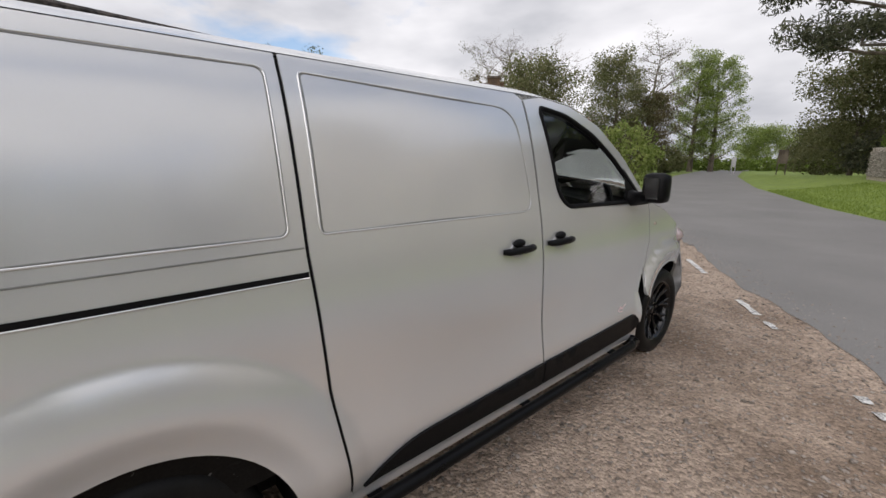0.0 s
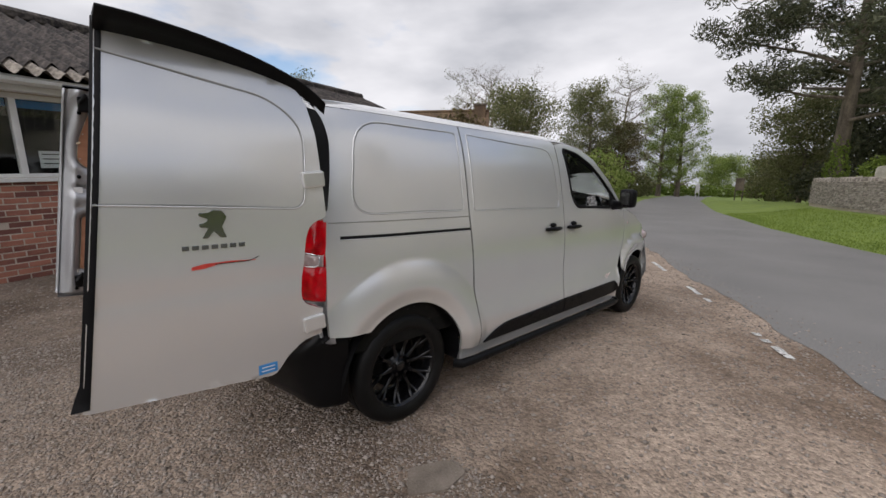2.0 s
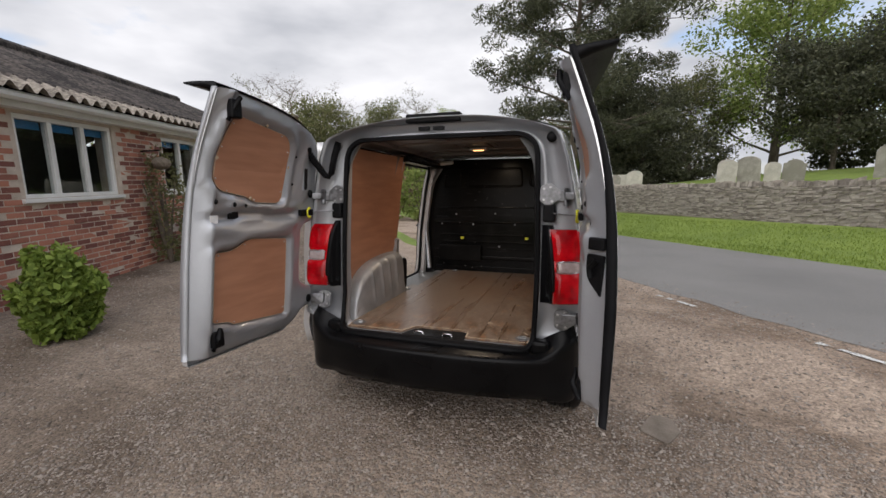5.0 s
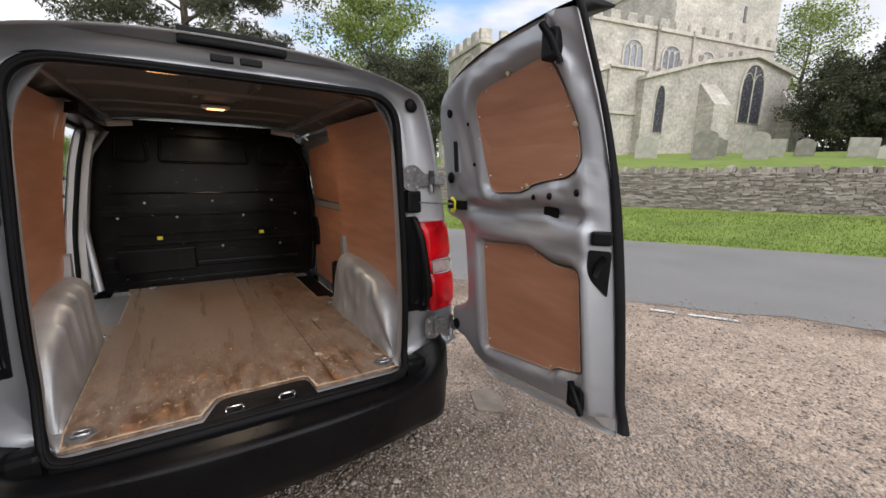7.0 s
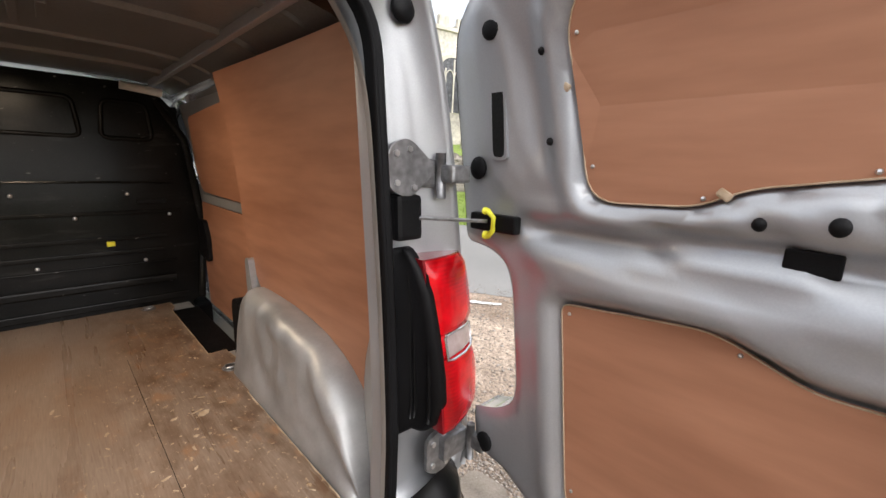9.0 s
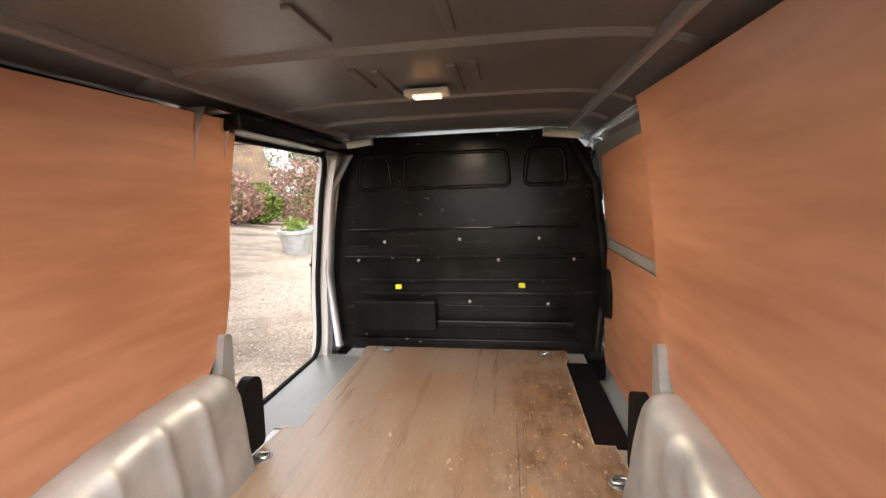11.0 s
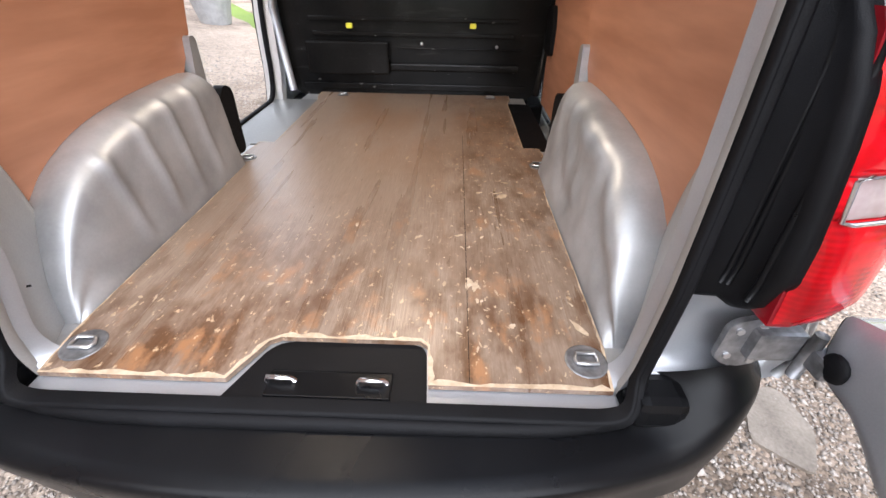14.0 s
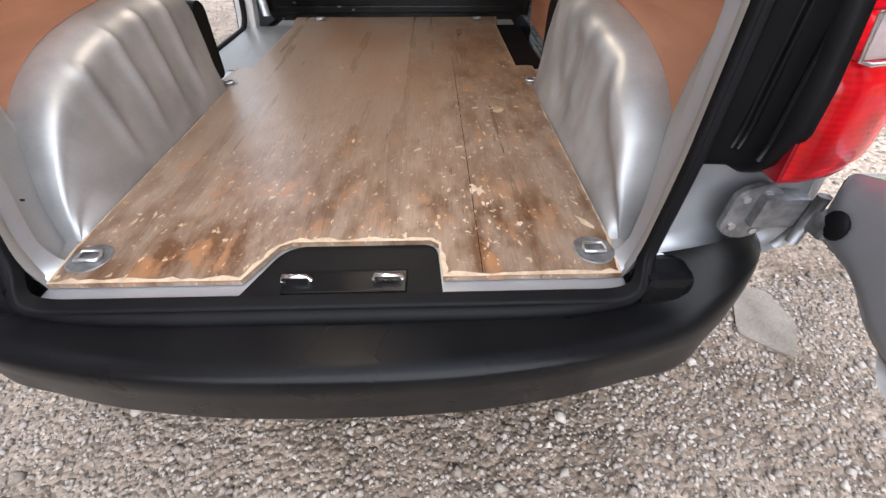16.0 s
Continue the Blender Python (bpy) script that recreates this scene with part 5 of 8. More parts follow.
        for z, f, big in ((0.69, 0.38, 0.8), (0.85, 0.38, 0.8), (1.235, 0.42, 0.9), (1.45, 0.74, 0.6), (1.625, 0.50, 0.9)):
            p = pillar(z, f, 0.009 if big == 0.6 else 0.0)
            along = (pillar(z, 1.0) - pillar(z, 0.0)).normalized()
            up = Vector((0, 0, 1))
            nn = along.cross(up)
            bm = bmesh.new()
            box(bm, (-0.009 * big, -0.0025, -0.0014), (0.009 * big, 0.0025, 0.0014), 0.0, Matrix.Translation(p) @ Matrix((along, up, nn)).transposed().to_4x4() @ Matrix.Rotation(radians(-32), 4, "Z"))
            part("clip_hole", bm, RUBBER, pl)
        # wheel box
        bm = bmesh.new()
        ys, zs = spread(0.42, 1.35, 90), spread(0, 1, 22)
        rows = []
        for y in ys:
            top = box_top(y)
            row = []
            for t in zs:
                z = 0.56 + (top - 0.56) * min(1.0, t * 1.35)
                edge = smooth_step(0.62, 0.95, t)
                hold = smooth_step(0.05, 0.30, t) * smooth_step(0.95, 0.6, t)
                if s < 0:
                    # pressed upright ribs
                    shape = 0.010 - 0.012 * sum(math.exp(-((y - c + 0.05 * t) / 0.020) ** 2) for c in (0.74, 0.90, 1.05, 1.19)) + 0.006 * noise.noise(Vector((y * 6, t * 4, 2)))
                else:
                    # beaten hollows
                    shape = 0.012 + 0.022 * noise.noise(Vector((y * 4.0, t * 2.4, 7))) + 0.013 * noise.noise(Vector((y * 10, t * 4.5, 4))) + 0.004 * noise.noise(Vector((y * 24, t * 10, 1)))
                x = 0.606 + shape * hold + 0.03 * t * t + 0.16 * edge
                if t > 0.74:
                    z = top
                row.append(bm.verts.new((s * x, box_y(s, y), z - 0.02 * edge)))
            rows.append(row)
        for A, B in zip(rows, rows[1:]):
            for i in range(len(zs) - 1):
                bm.faces.new((A[i], B[i], B[i + 1], A[i + 1]))
        part("wheel_box", bm, PRIMER, van, "bare silver wheel arch with pressed dents", True)
        # upright bracket and black flap at the front of the wheel box
        bm = bmesh.new()
        prism(bm, rounded([(1.28, 0.80), (1.40, 0.80), (1.415, 1.04), (1.375, 1.05), (1.345, 0.92), (1.26, 0.88)], 0.02), 0.70, 0.735, Matrix(((0, 0, s, 0), (1, 0, 0, 0), (0, 1, 0, 0), (0, 0, 0, 1))))
        part("bracket", bm, PRIMER, van)
        bm = bmesh.new()
        prism(bm, rounded([(1.36, 0.59), (1.49, 0.58), (1.50, 0.84), (1.44, 0.87), (1.36, 0.80)], 0.03), 0.66, 0.70, Matrix(((0, 0, s, 0), (1, 0, 0, 0), (0, 1, 0, 0), (0, 0, 0, 1))))
        part("flap", bm, RUBBER, van, "black plastic flap")
        # plywood lining
        def lining(name, ol, x0, lean, label):
            bm = bmesh.new()
            panel(bm, ol, lambda y, z: Vector((s * (x0 - lean * max(0, z - 1.05) ** 2 + 0.012 * math.sin(y * 2.3)), y, z)), (), (), 0.08, 0.006, (s, 0, 0))
            return part(name, bm, PLY, van, label)
        arch = [(0.50, 0.72)] + [(box_y(s, y), box_top(y) - 0.012) for y in spread(0.525, 1.26, 16)] + [(1.31, 0.92), (1.345, 1.05)]
        lining("side_lining", [(lining_edge(s, z), z) for z in spread(0.77, 1.765, 22)] + [(1.48, 1.775), (1.47, 1.50), (1.46, 1.2), (1.42, 1.05)] + arch[::-1][1:-1], 0.725, 0.14, "reddish plywood side lining")
        if s > 0:
            lining("side_lining", rounded([(1.44, 1.245), (2.27, 1.265), (2.33, 1.40), (2.24, 1.66), (1.42, 1.70)], [0.01, 0.05, 0.06, 0.05, 0.01]), 0.79, 0.16, "reddish plywood panel behind the side door")
            lining("side_lining", [(1.50, 0.585), (2.33, 0.585), (2.36, 0.80), (2.34, 1.20), (1.43, 1.19), (1.42, 0.95)], 0.79, 0.0, "reddish plywood panel low on the side door")
            boxpart("crossbar", (0.792, 1.43, 1.195), (0.80, 2.35, 1.245), PILLAR_GREY, van, 0.003)
            # inner skin of the closed door behind the boards
            bm = bmesh.new()
            panel(bm, [(1.40, 0.56), (2.46, 0.56), (2.46, 1.74), (1.40, 1.74)], lambda y, z: Vector((0.808 - 0.16 * max(0, z - 1.05) ** 2, y, z)), (), (), 0.12, 0)
            part("door_skin", bm, SILVER_DIM, van, "", True)
            bm = bmesh.new()
            prism(bm, rounded([(2.20, 0.86), (2.36, 0.88), (2.38, 1.09), (2.26, 1.10), (2.20, 1.00)], 0.03), 0.755, 0.80, Matrix(((0, 0, s, 0), (1, 0, 0, 0), (0, 1, 0, 0), (0, 0, 0, 1))), 0.008)
            part("lock_cover", bm, RUBBER, van, "black plastic lock cover")
        else:
            # open side doorway: pillars, header rail, seal
            bm = bmesh.new()
            way = rounded([(1.44, 0.545), (2.40, 0.545), (2.42, 1.1), (2.36, 1.735), (1.44, 1.735)], [0.05, 0.08, 0.4, 0.10, 0.08])
            ring = dense(way, 0.06)
            tube(bm, [(-(curve(z, SIDE) - 0.075), y, z) for y, z in ring], 0.015, 8, True)
            part("door_seal", bm, RUBBER, van, "", True)
            bm = bmesh.new()
            panel(bm, [(2.405, 0.345), (2.485, 0.345), (2.485, 1.79), (2.37, 1.79), (2.425, 1.1)], lambda y, z: Vector((-(curve(z, SIDE) - 0.03), y, z)), (), (), 0.08, 0.10, (1, 0, 0), flip=True)
            part("door_pillar", bm, SILVER, van, "silver front pillar of the side doorway", True)
            bm = bmesh.new()
            panel(bm, [(1.30, 0.345), (1.43, 0.345), (1.43, 1.79), (1.30, 1.79)], lambda y, z: Vector((-(curve(z, SIDE) - 0.03), y, z)), (), (), 0.08, 0.12, (1, 0, 0), flip=True)
            part("door_pillar", bm, SILVER, van, "", True)
            boxpart("door_header", (-0.80, 1.42, 1.735), (-0.60, 2.44, 1.80), BULK, van, 0.015)
    # back of the outer flanks, so that no light leaks in
    for s in (1, -1):
        bm = bmesh.new()
        y1 = 1.40
        panel(bm, [(0.42, 0.52), (y1, 0.52), (y1, 1.79), (0.42, 1.79)], lambda y, z: Vector((s * (curve(z, SIDE) - 0.055 - (0.045 if y < 0.5 else 0)), y, z)), (), (), 0.15, 0)
        part("inner_flank", bm, BULK, van)
    # inner roof with cross ribs
    verts, faces = [], []
    xs = spread(-0.72, 0.72, 25)
    ys = spread(0.33, 2.55, 40)
    for y in ys:
        for x in xs:
            verts.append((x, y, 1.862 - 0.062 * abs(x / 0.72) ** 7))
    for i in range(len(ys) - 1):
        for j in range(len(xs) - 1):
            a = i * len(xs) + j
            faces.append((a, a + len(xs), a + len(xs) + 1, a + 1))
    from_arrays("roof_lining", verts, faces, GREY_IN, van, True)
    for y, w, d in ((0.475, 0.09, 0.06), (0.80, 0.03, 0.010), (1.20, 0.06, 0.014), (1.72, 0.03, 0.010), (2.10, 0.06, 0.014)):
        bm = bmesh.new()
        rows = []
        for x in spread(-0.70, 0.70, 25):
            z = 1.862 - 0.062 * abs(x / 0.72) ** 7
            rows.append([bm.verts.new((x, y + o, z - h)) for o, h in ((-w, 0.0), (-w * 0.7, d), (w * 0.7, d), (w, 0.0))])
        for A, B in zip(rows, rows[1:]):
            for i in range(3):
                bm.faces.new((A[i], B[i], B[i + 1], A[i + 1]))
        part("roof_bow", bm, BULK if y < 0.5 else GREY_IN, van)
    for x, y0, y1 in ((-0.16, 1.30, 1.50), (-0.10, 1.32, 1.62), (0.12, 1.32, 1.62), (0.18, 1.30, 1.50), (-0.13, 0.90, 1.08), (0.15, 0.90, 1.08)):
        boxpart("pressing", (x - 0.012, y0, 1.853), (x + 0.012, y1, 1.866), GREY_IN, van, 0.004)
    for x in (-0.60, 0.60):
        boxpart("roof_rail", (x - 0.012, 0.42, 1.815), (x + 0.012, 2.42, 1.848), SILVER_DIM, van, 0.005)
    # lit load lamps
    for x, y, z in ((-0.22, 0.42, 1.798), (0.01, 1.55, 1.84)):
        lm = boxpart("load_lamp", (x - 0.075, y - 0.035, z - 0.008), (x + 0.075, y + 0.035, z + 0.012), WHITE_PL, van, 0.008, "lit warm load-space lamp")
        boxpart("lens", (x - 0.045, y - 0.02, z - 0.014), (x + 0.045, y + 0.02, z - 0.0085), LAMP_WARM, lm, 0.002)
    for k, (x, y, z, w) in enumerate(((-0.22, 0.46, 1.765, 0.7), (0.01, 1.55, 1.815, 2.2))):
        lt = bpy.data.lights.new("load_light", "AREA")
        lt.shape, lt.size, lt.size_y, lt.energy, lt.color = "RECTANGLE", 0.14, 0.06, w, (1.0, 0.80, 0.58)
        lo = new("load_light", lt)
        lo.parent = van
        lo.matrix_parent_inverse = van.matrix_basis.inverted()
        lo.matrix_basis = pose(x, y, z)
    # bulkhead
    Y = 2.50
    wide = rounded([(-0.76, 0.56), (0.76, 0.56), (0.79, 1.05), (0.73, 1.70), (0.60, 1.84), (-0.60, 1.84), (-0.73, 1.70), (-0.79, 1.05)], 0.06)
    bm = bmesh.new()
    panel(bm, wide, lambda x, z: Vector((x, Y + 0.02 * smooth_step(1.0, 1.7, z), z)), (), (), 0.10, 0.03, (0, 1, 0), flip=True)
    bk = part("bulkhead", bm, BULK, van, "black steel bulkhead with pressed ribs and chalky scuffs")
    for x0, x1, z0, z1 in ((-0.70, 0.70, 1.128, 1.15), (-0.62, 0.62, 0.985, 1.01), (-0.60, 0.60, 0.905, 0.93), (-0.10, 0.66, 0.84, 0.85), (-0.66, 0.66, 1.30, 1.312), (-0.70, 0.70, 0.60, 0.64)):
        boxpart("rib", (x0, Y - 0.022, z0), (x1, Y + 0.02, z1), BULK, bk, 0.006)
    for x0, x1 in ((-0.60, -0.40), (-0.33, 0.29), (0.37, 0.60)):
        bm = bmesh.new()
        ring = dense(rounded([(x0, 1.54), (x1, 1.54), (x1 - 0.02, 1.735), (x0 + 0.02, 1.735)], 0.04), 0.05)
        tube(bm, [(x, Y - 0.002 + 0.02 * smooth_step(1.0, 1.7, z), z) for x, z in ring], 0.012, 6, True)
        part("pressing", bm, BULK, bk, "", True)
    boxpart("lower_box", (-0.64, Y - 0.075, 0.70), (-0.145, Y + 0.01, 0.885), BULK, bk, 0.012)
    boxpart("lower_rail", (-0.145, Y - 0.05, 0.72), (0.64, Y + 0.01, 0.765), BULK, bk, 0.01)
    for x in (-0.62, 0.56):
        boxpart("slot", (x - 0.07, Y - 0.012, 1.185), (x + 0.07, Y - 0.004, 1.21), RUBBER, bk, 0.002)
    for x, z in ((-0.375, 0.965), (0.352, 0.975)):
        boxpart("yellow_tab", (x - 0.018, Y - 0.03, z - 0.018), (x + 0.018, Y - 0.008, z + 0.008), YELLOW, bk, 0.003, "yellow plastic tab")
    for x, z in ((-0.62, 1.12), (-0.25, 1.118), (0.22, 1.118), (0.64, 1.12), (-0.45, 1.23), (0.0, 1.24), (0.45, 1.24), (-0.5, 0.86), (0.05, 0.87), (0.5, 0.86)):
        bm = bmesh.new()
        bmesh.ops.create_uvsphere(bm, u_segments=8, v_segments=6, radius=0.010, matrix=Matrix.Translation((x, Y - 0.012, z)) @ Matrix.Diagonal((1, 0.5, 1, 1)))
        part("bolt", bm, STEEL, bk, "", True)
    for s in (1, -1):
        bm = bmesh.new()
        tube(bm, [(s * 0.76, Y - 0.06, 0.60), (s * 0.80, Y - 0.06, 1.05), (s * 0.74, Y - 0.05, 1.55), (s * 0.62, Y - 0.05, 1.75)], 0.022, 8)
        part("edge_trim", bm, BULK if s > 0 else SILVER_DIM, bk, "", True)
        bm = bmesh.new()
        tube(bm, [(s * 0.46, Y - 0.12, 1.805), (s * 0.64, Y - 0.12, 1.785)], 0.022, 8)
        part("grab_sleeve", bm, WHITE_PL, van, "pale plastic sleeve at the roof corner", True)


def build_cab(van):
    boxpart("cab_floor", (-0.85, 2.58, 0.36), (0.85, 4.1, 0.50), RUBBER, van, 0.02)
    boxpart("dashboard", (-0.78, 3.55, 0.62), (0.78, 3.95, 1.14), BLACK_TRIM, van, 0.08)
    for x in (-0.42, 0.42):
        bm = bmesh.new()
        box(bm, (x - 0.25, 2.68, 0.62), (x + 0.25, 3.20, 0.82), 0.06)
        st = part("seat", bm, RUBBER, van, "dark cloth cab seat", True)
        bm = bmesh.new()
        box(bm, (x - 0.24, -0.07, 0.0), (x + 0.24, 0.07, 0.60), 0.06, pose(0, 2.70, 0.78, 10))
        part("backrest", bm, RUBBER, st, "", True)
        bm = bmesh.new()
        box(bm, (x - 0.13, -0.05, 0.60), (x + 0.13, 0.05, 0.80), 0.04, pose(0, 2.70, 0.78, 10))
        part("headrest", bm, RUBBER, st, "", True)
    bm = bmesh.new()
    wm = Matrix.Translation((0.40, 3.42, 1.10)) @ pose(0, 0, 0, 68)
    tube(bm, [wm @ Vector((0.19 * math.cos(a), 0.19 * math.sin(a), 0)) for a in spread(0, 2 * math.pi, 25)[:-1]], 0.016, 8, True)
    tube(bm, [wm @ Vector((-0.18, 0, 0)), wm @ Vector((0.18, 0, 0))], 0.02, 6)
    part("steering_wheel", bm, BLACK_TRIM, van, "", True)
    boxpart("cab_back", (-0.74, 2.56, 0.5), (0.74, 2.58, 1.74), BLACK_TRIM, van, 0.01)


def build_rear_door(van, s):
    """One open rear door, standing straight back from its hinges."""
    W = 0.87 if s > 0 else 0.90
    shift = 0.0 if s > 0 else -0.03

    def inner_x(z):
        return curve(z, [(0.60, 0.880), (0.80, 0.868), (1.20, 0.866), (1.45, 0.862), (1.62, 0.845), (1.78, 0.798), (1.95, 0.735)]) + shift

    def outer_x(z):
        return curve(z, [(0.60, 0.945), (0.80, 0.958), (1.10, 0.966), (1.40, 0.950), (1.62, 0.908), (1.80, 0.850), (1.95, 0.798)]) + shift

    def yy(a, z):
        return 0.245 - a + 0.115 * (z - 0.64)

    def at(a, z, d):
        """d 0 at the inner face, 1 at the outer skin."""
        return Vector((s * (inner_x(z) + (outer_x(z) - inner_x(z)) * d), yy(a, z), z))

    edge = [(0.0, 0.832), (0.0, 0.715), (0.10, 0.700), (0.155, 0.648), (0.22, 0.628), (W, 0.690 if s > 0 else 0.655), (W, 1.925), (W - 0.30, 1.905), (0.34, 1.870), (0.15, 1.815), (0.050, 1.745), (0.010, 1.63), (0.0, 1.45), (0.0, 1.268), (0.07, 1.260), (0.12, 1.235), (0.136, 1.18), (0.138, 0.94), (0.125, 0.888), (0.07, 0.852)]
    def skin_start(z):
        """The outer skin stops short of the hinges."""
        return curve(z, [(0.60, 0.0), (0.85, 0.02), (1.27, 0.047), (1.45, 0.078), (1.63, 0.105), (1.70, 0.124), (1.77, 0.145), (1.83, 0.19)])
    sk = rounded(edge, [0.02, 0.02, 0.05, 0.05, 0.03, 0.015, 0.02, 0.1, 0.1, 0.08, 0.08, 0.05, 0.03, 0.02, 0.03, 0.04, 0.04, 0.04, 0.04, 0.03], 3)

    def skin(a, z):
        k = 1 - 0.10 * smooth_step(0.96, 1.0, z) * smooth_step(1.06, 1.0, z) * 0.6
        return at(a, z, k)
    # outer skin
    bm = bmesh.new()
    def skirt(a, z):
        """The outer skin hangs lower than the pressing behind it."""
        return z - (0.060 if s > 0 else 0.03) * smooth_step(0.15, 0.22, a) * smooth_step(0.80, 0.70, z)
    sk_out = [(max(a, skin_start(z)), skirt(a, z)) for a, z in dense(sk, 0.03)]
    sk_out = [p for p, q in zip(sk_out, sk_out[-1:] + sk_out[:-1]) if math.dist(p, q) > 0.004]
    panel(bm, sk_out, skin, (), (), 0.035, 0.03, (-s, 0, 0), flip=(s < 0))
    dr = part("rear_door", bm, SILVER, van, "open rear door with plywood-lined inside", True)
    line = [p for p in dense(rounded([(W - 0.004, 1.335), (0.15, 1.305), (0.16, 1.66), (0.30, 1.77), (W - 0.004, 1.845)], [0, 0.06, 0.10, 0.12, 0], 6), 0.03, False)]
    # the inner grey line is the pressing's shade, put into the colour
    for dr_in, mt, rad in ((0.0, SILVER, 0.0042), (0.0065, PRESS_SHADE, 0.0032)):
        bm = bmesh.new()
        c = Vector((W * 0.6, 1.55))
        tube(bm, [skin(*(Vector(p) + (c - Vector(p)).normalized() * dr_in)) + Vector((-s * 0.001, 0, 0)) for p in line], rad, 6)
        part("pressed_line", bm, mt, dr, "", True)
    # inner pressing with recesses
    up = rounded([(0.325, 1.385), (W - 0.36, 1.392), (W - 0.29, 1.425), (W - 0.12, 1.452), (W - 0.070, 1.50), (W - 0.070, 1.62), (W - 0.088, 1.70), (W - 0.112, 1.79), (W - 0.14, 1.822), (0.36, 1.772), (0.305, 1.70)], [0.06, 0.03, 0.03, 0.06, 0.05, 0.06, 0.03, 0.03, 0.02, 0.05, 0.05])
    lo = rounded([(0.262, 0.718), (W - 0.235, 0.764), (W - 0.205, 0.785), (W - 0.102, 0.805), (W - 0.102, 1.152), (W - 0.208, 1.150), (W - 0.33, 1.203), (0.262, 1.177)], [0.03, 0.01, 0.01, 0.015, 0.03, 0.03, 0.04, 0.02])

    def inside_face(a, z):
        d1, d2 = edge_dist((a, z), up), edge_dist((a, z), lo)
        dd = min(d1, d2)
        k = 0.30 * smooth_step(0.016, 0.0, dd) - 0.10 * smooth_step(0.012, 0.024, dd) * smooth_step(0.062, 0.046, dd) + 0.14 * smooth_step(0.050, 0.066, dd) * smooth_step(0.115, 0.092, dd) * smooth_step(1.42, 1.50, z)
        # belt between the two boards: a ridge, a sunk channel and a broad roll
        zc = 1.318 + 0.022 * smooth_step(0.38, 0.52, a) - 0.012 * smooth_step(0.62, 0.72, a)
        fade = smooth_step(0.16, 0.24, a) * smooth_step(0.03, 0.10, W - a)
        k += (0.34 * smooth_step(0.030, 0.014, abs(z - zc)) - 0.20 * math.exp(-((z - 1.243 - 0.02 * math.sin(a * 9)) / 0.032) ** 2) - 0.12 * math.exp(-((z - 1.362) / 0.010) ** 2)) * fade
        kn = math.hypot(a - (W - 0.20), z - 1.386)
        k -= 0.22 * smooth_step(0.055, 0.025, kn)
        pod = math.hypot((a - 0.140) / 0.055, (z - 1.585) / 0.19)
        k -= 0.14 * smooth_step(1.15, 0.9, pod)
        k += 0.22 * smooth_step(0.020, 0.0, -edge_dist((a, z), sk)) * (1 if a < W - 0.10 else 0) + 0.80 * max(0.0, (a - (W - 0.062)) / 0.062) - 0.10 * max(0.0, 1 - abs(a - (W - 0.070)) / 0.014)
        return at(a, z, max(-0.18, k))
    bm = bmesh.new()
    panel(bm, sk, inside_face, (), [up, lo, [(W - 0.071, 0.70), (W - 0.061, 0.70), (W - 0.061, 1.90), (W - 0.071, 1.90)]], 0.019, 0, flip=(s > 0))
    part("inner_panel", bm, SILVER_DIM, dr, "bare silver inner pressing", True)
    # edge band joining skin and pressing
    bm = bmesh.new()
    rim = dense(sk, 0.03)
    k = len(rim)
    A = [at(max(a, skin_start(z)), skirt(a, z), 0.95) for a, z in rim]
    B = [at(a, z, 0.78 if a > W - 0.02 else 0.20) for a, z in rim]
    above, below = bmesh.new(), bmesh.new()
    for i in range(k):
        a, z = rim[i]
        own = above if a < 0.075 and 1.30 < z < 1.79 else below if a < 0.02 and z < 0.83 else bm
        own.faces.new([own.verts.new(p) for p in (A[i], A[(i + 1) % k], B[(i + 1) % k], B[i])])
    for own in (bm, above, below):
        bmesh.ops.remove_doubles(own, verts=own.verts[:], dist=0.0005)
    # left door's band takes the darker silver as painted shade
    part("edge_band", bm, SILVER if s > 0 else SILVER_DIM, dr, "", True)
    # one black for the rubber seal and the shadowed gap beside it
    for own in (above, below):
        part("hinge_seal", own, RUBBER, dr, "black rubber and painted shade along the hinge edge", True)
    # boards
    for nm, ol in (("upper_lining", up), ("lower_lining", lo)):
        c = sum((Vector(p) for p in ol), Vector((0, 0))) / len(ol)
        ol2 = [tuple(c + (Vector(p) - c) * 0.985) for p in ol]
        bm = bmesh.new()
        panel(bm, ol2, lambda a, z: at(a, z, 0.15), (), (), 0.12, 0.008, (s, 0, 0))
        bd = part(nm, bm, PLY, dr, "reddish plywood door lining")
        pts = dense(ol2, 0.19)
        for i, p in enumerate(pts[::9]):
            q = c + (Vector(p) - c) * 0.95
            bm = bmesh.new()
            bmesh.ops.create_uvsphere(bm, u_segments=6, v_segments=4, radius=0.0042, matrix=Matrix.Translation(at(q.x, q.y, 0.13)))
            part("screw", bm, STEEL, bd)
        bm = bmesh.new()
        tube(bm, [at(*p, 0.14) for p in dense(ol2, 0.05)], 0.0016, 4, True)
        part("sawn_edge", bm, PLY_EDGE, bd)
    for a, z in ((0.296, 1.60), (0.555, 1.802), (W - 0.076, 1.61), (W - 0.32, 1.417)):
        boxpart("pale_wedge", (-0.004, -0.011, -0.007), (0.004, 0.011, 0.007), PLY_EDGE, dr, 0.004, "", Matrix.Translation(at(a, z, 0.10)) @ pose(0, 0, 0, 35))
    # rubber seal on the free edge, wider at the foot
    bm = bmesh.new()
    zs = spread(0.645 if s > 0 else 0.655, 1.955 if s > 0 else 1.925, 30)
    rows = []
    for z in zs:
        f = 0.009 + (0.02 * smooth_step(0.745, 0.645, z) if s > 0 else 0.0)
        rows.append([bm.verts.new(at(a, z, d)) for a, d in ((W - 0.004, 0.62), (W + f * 0.6, 0.66), (W + f, 0.82), (W + f, 0.98), (W - 0.02, 1.03))])
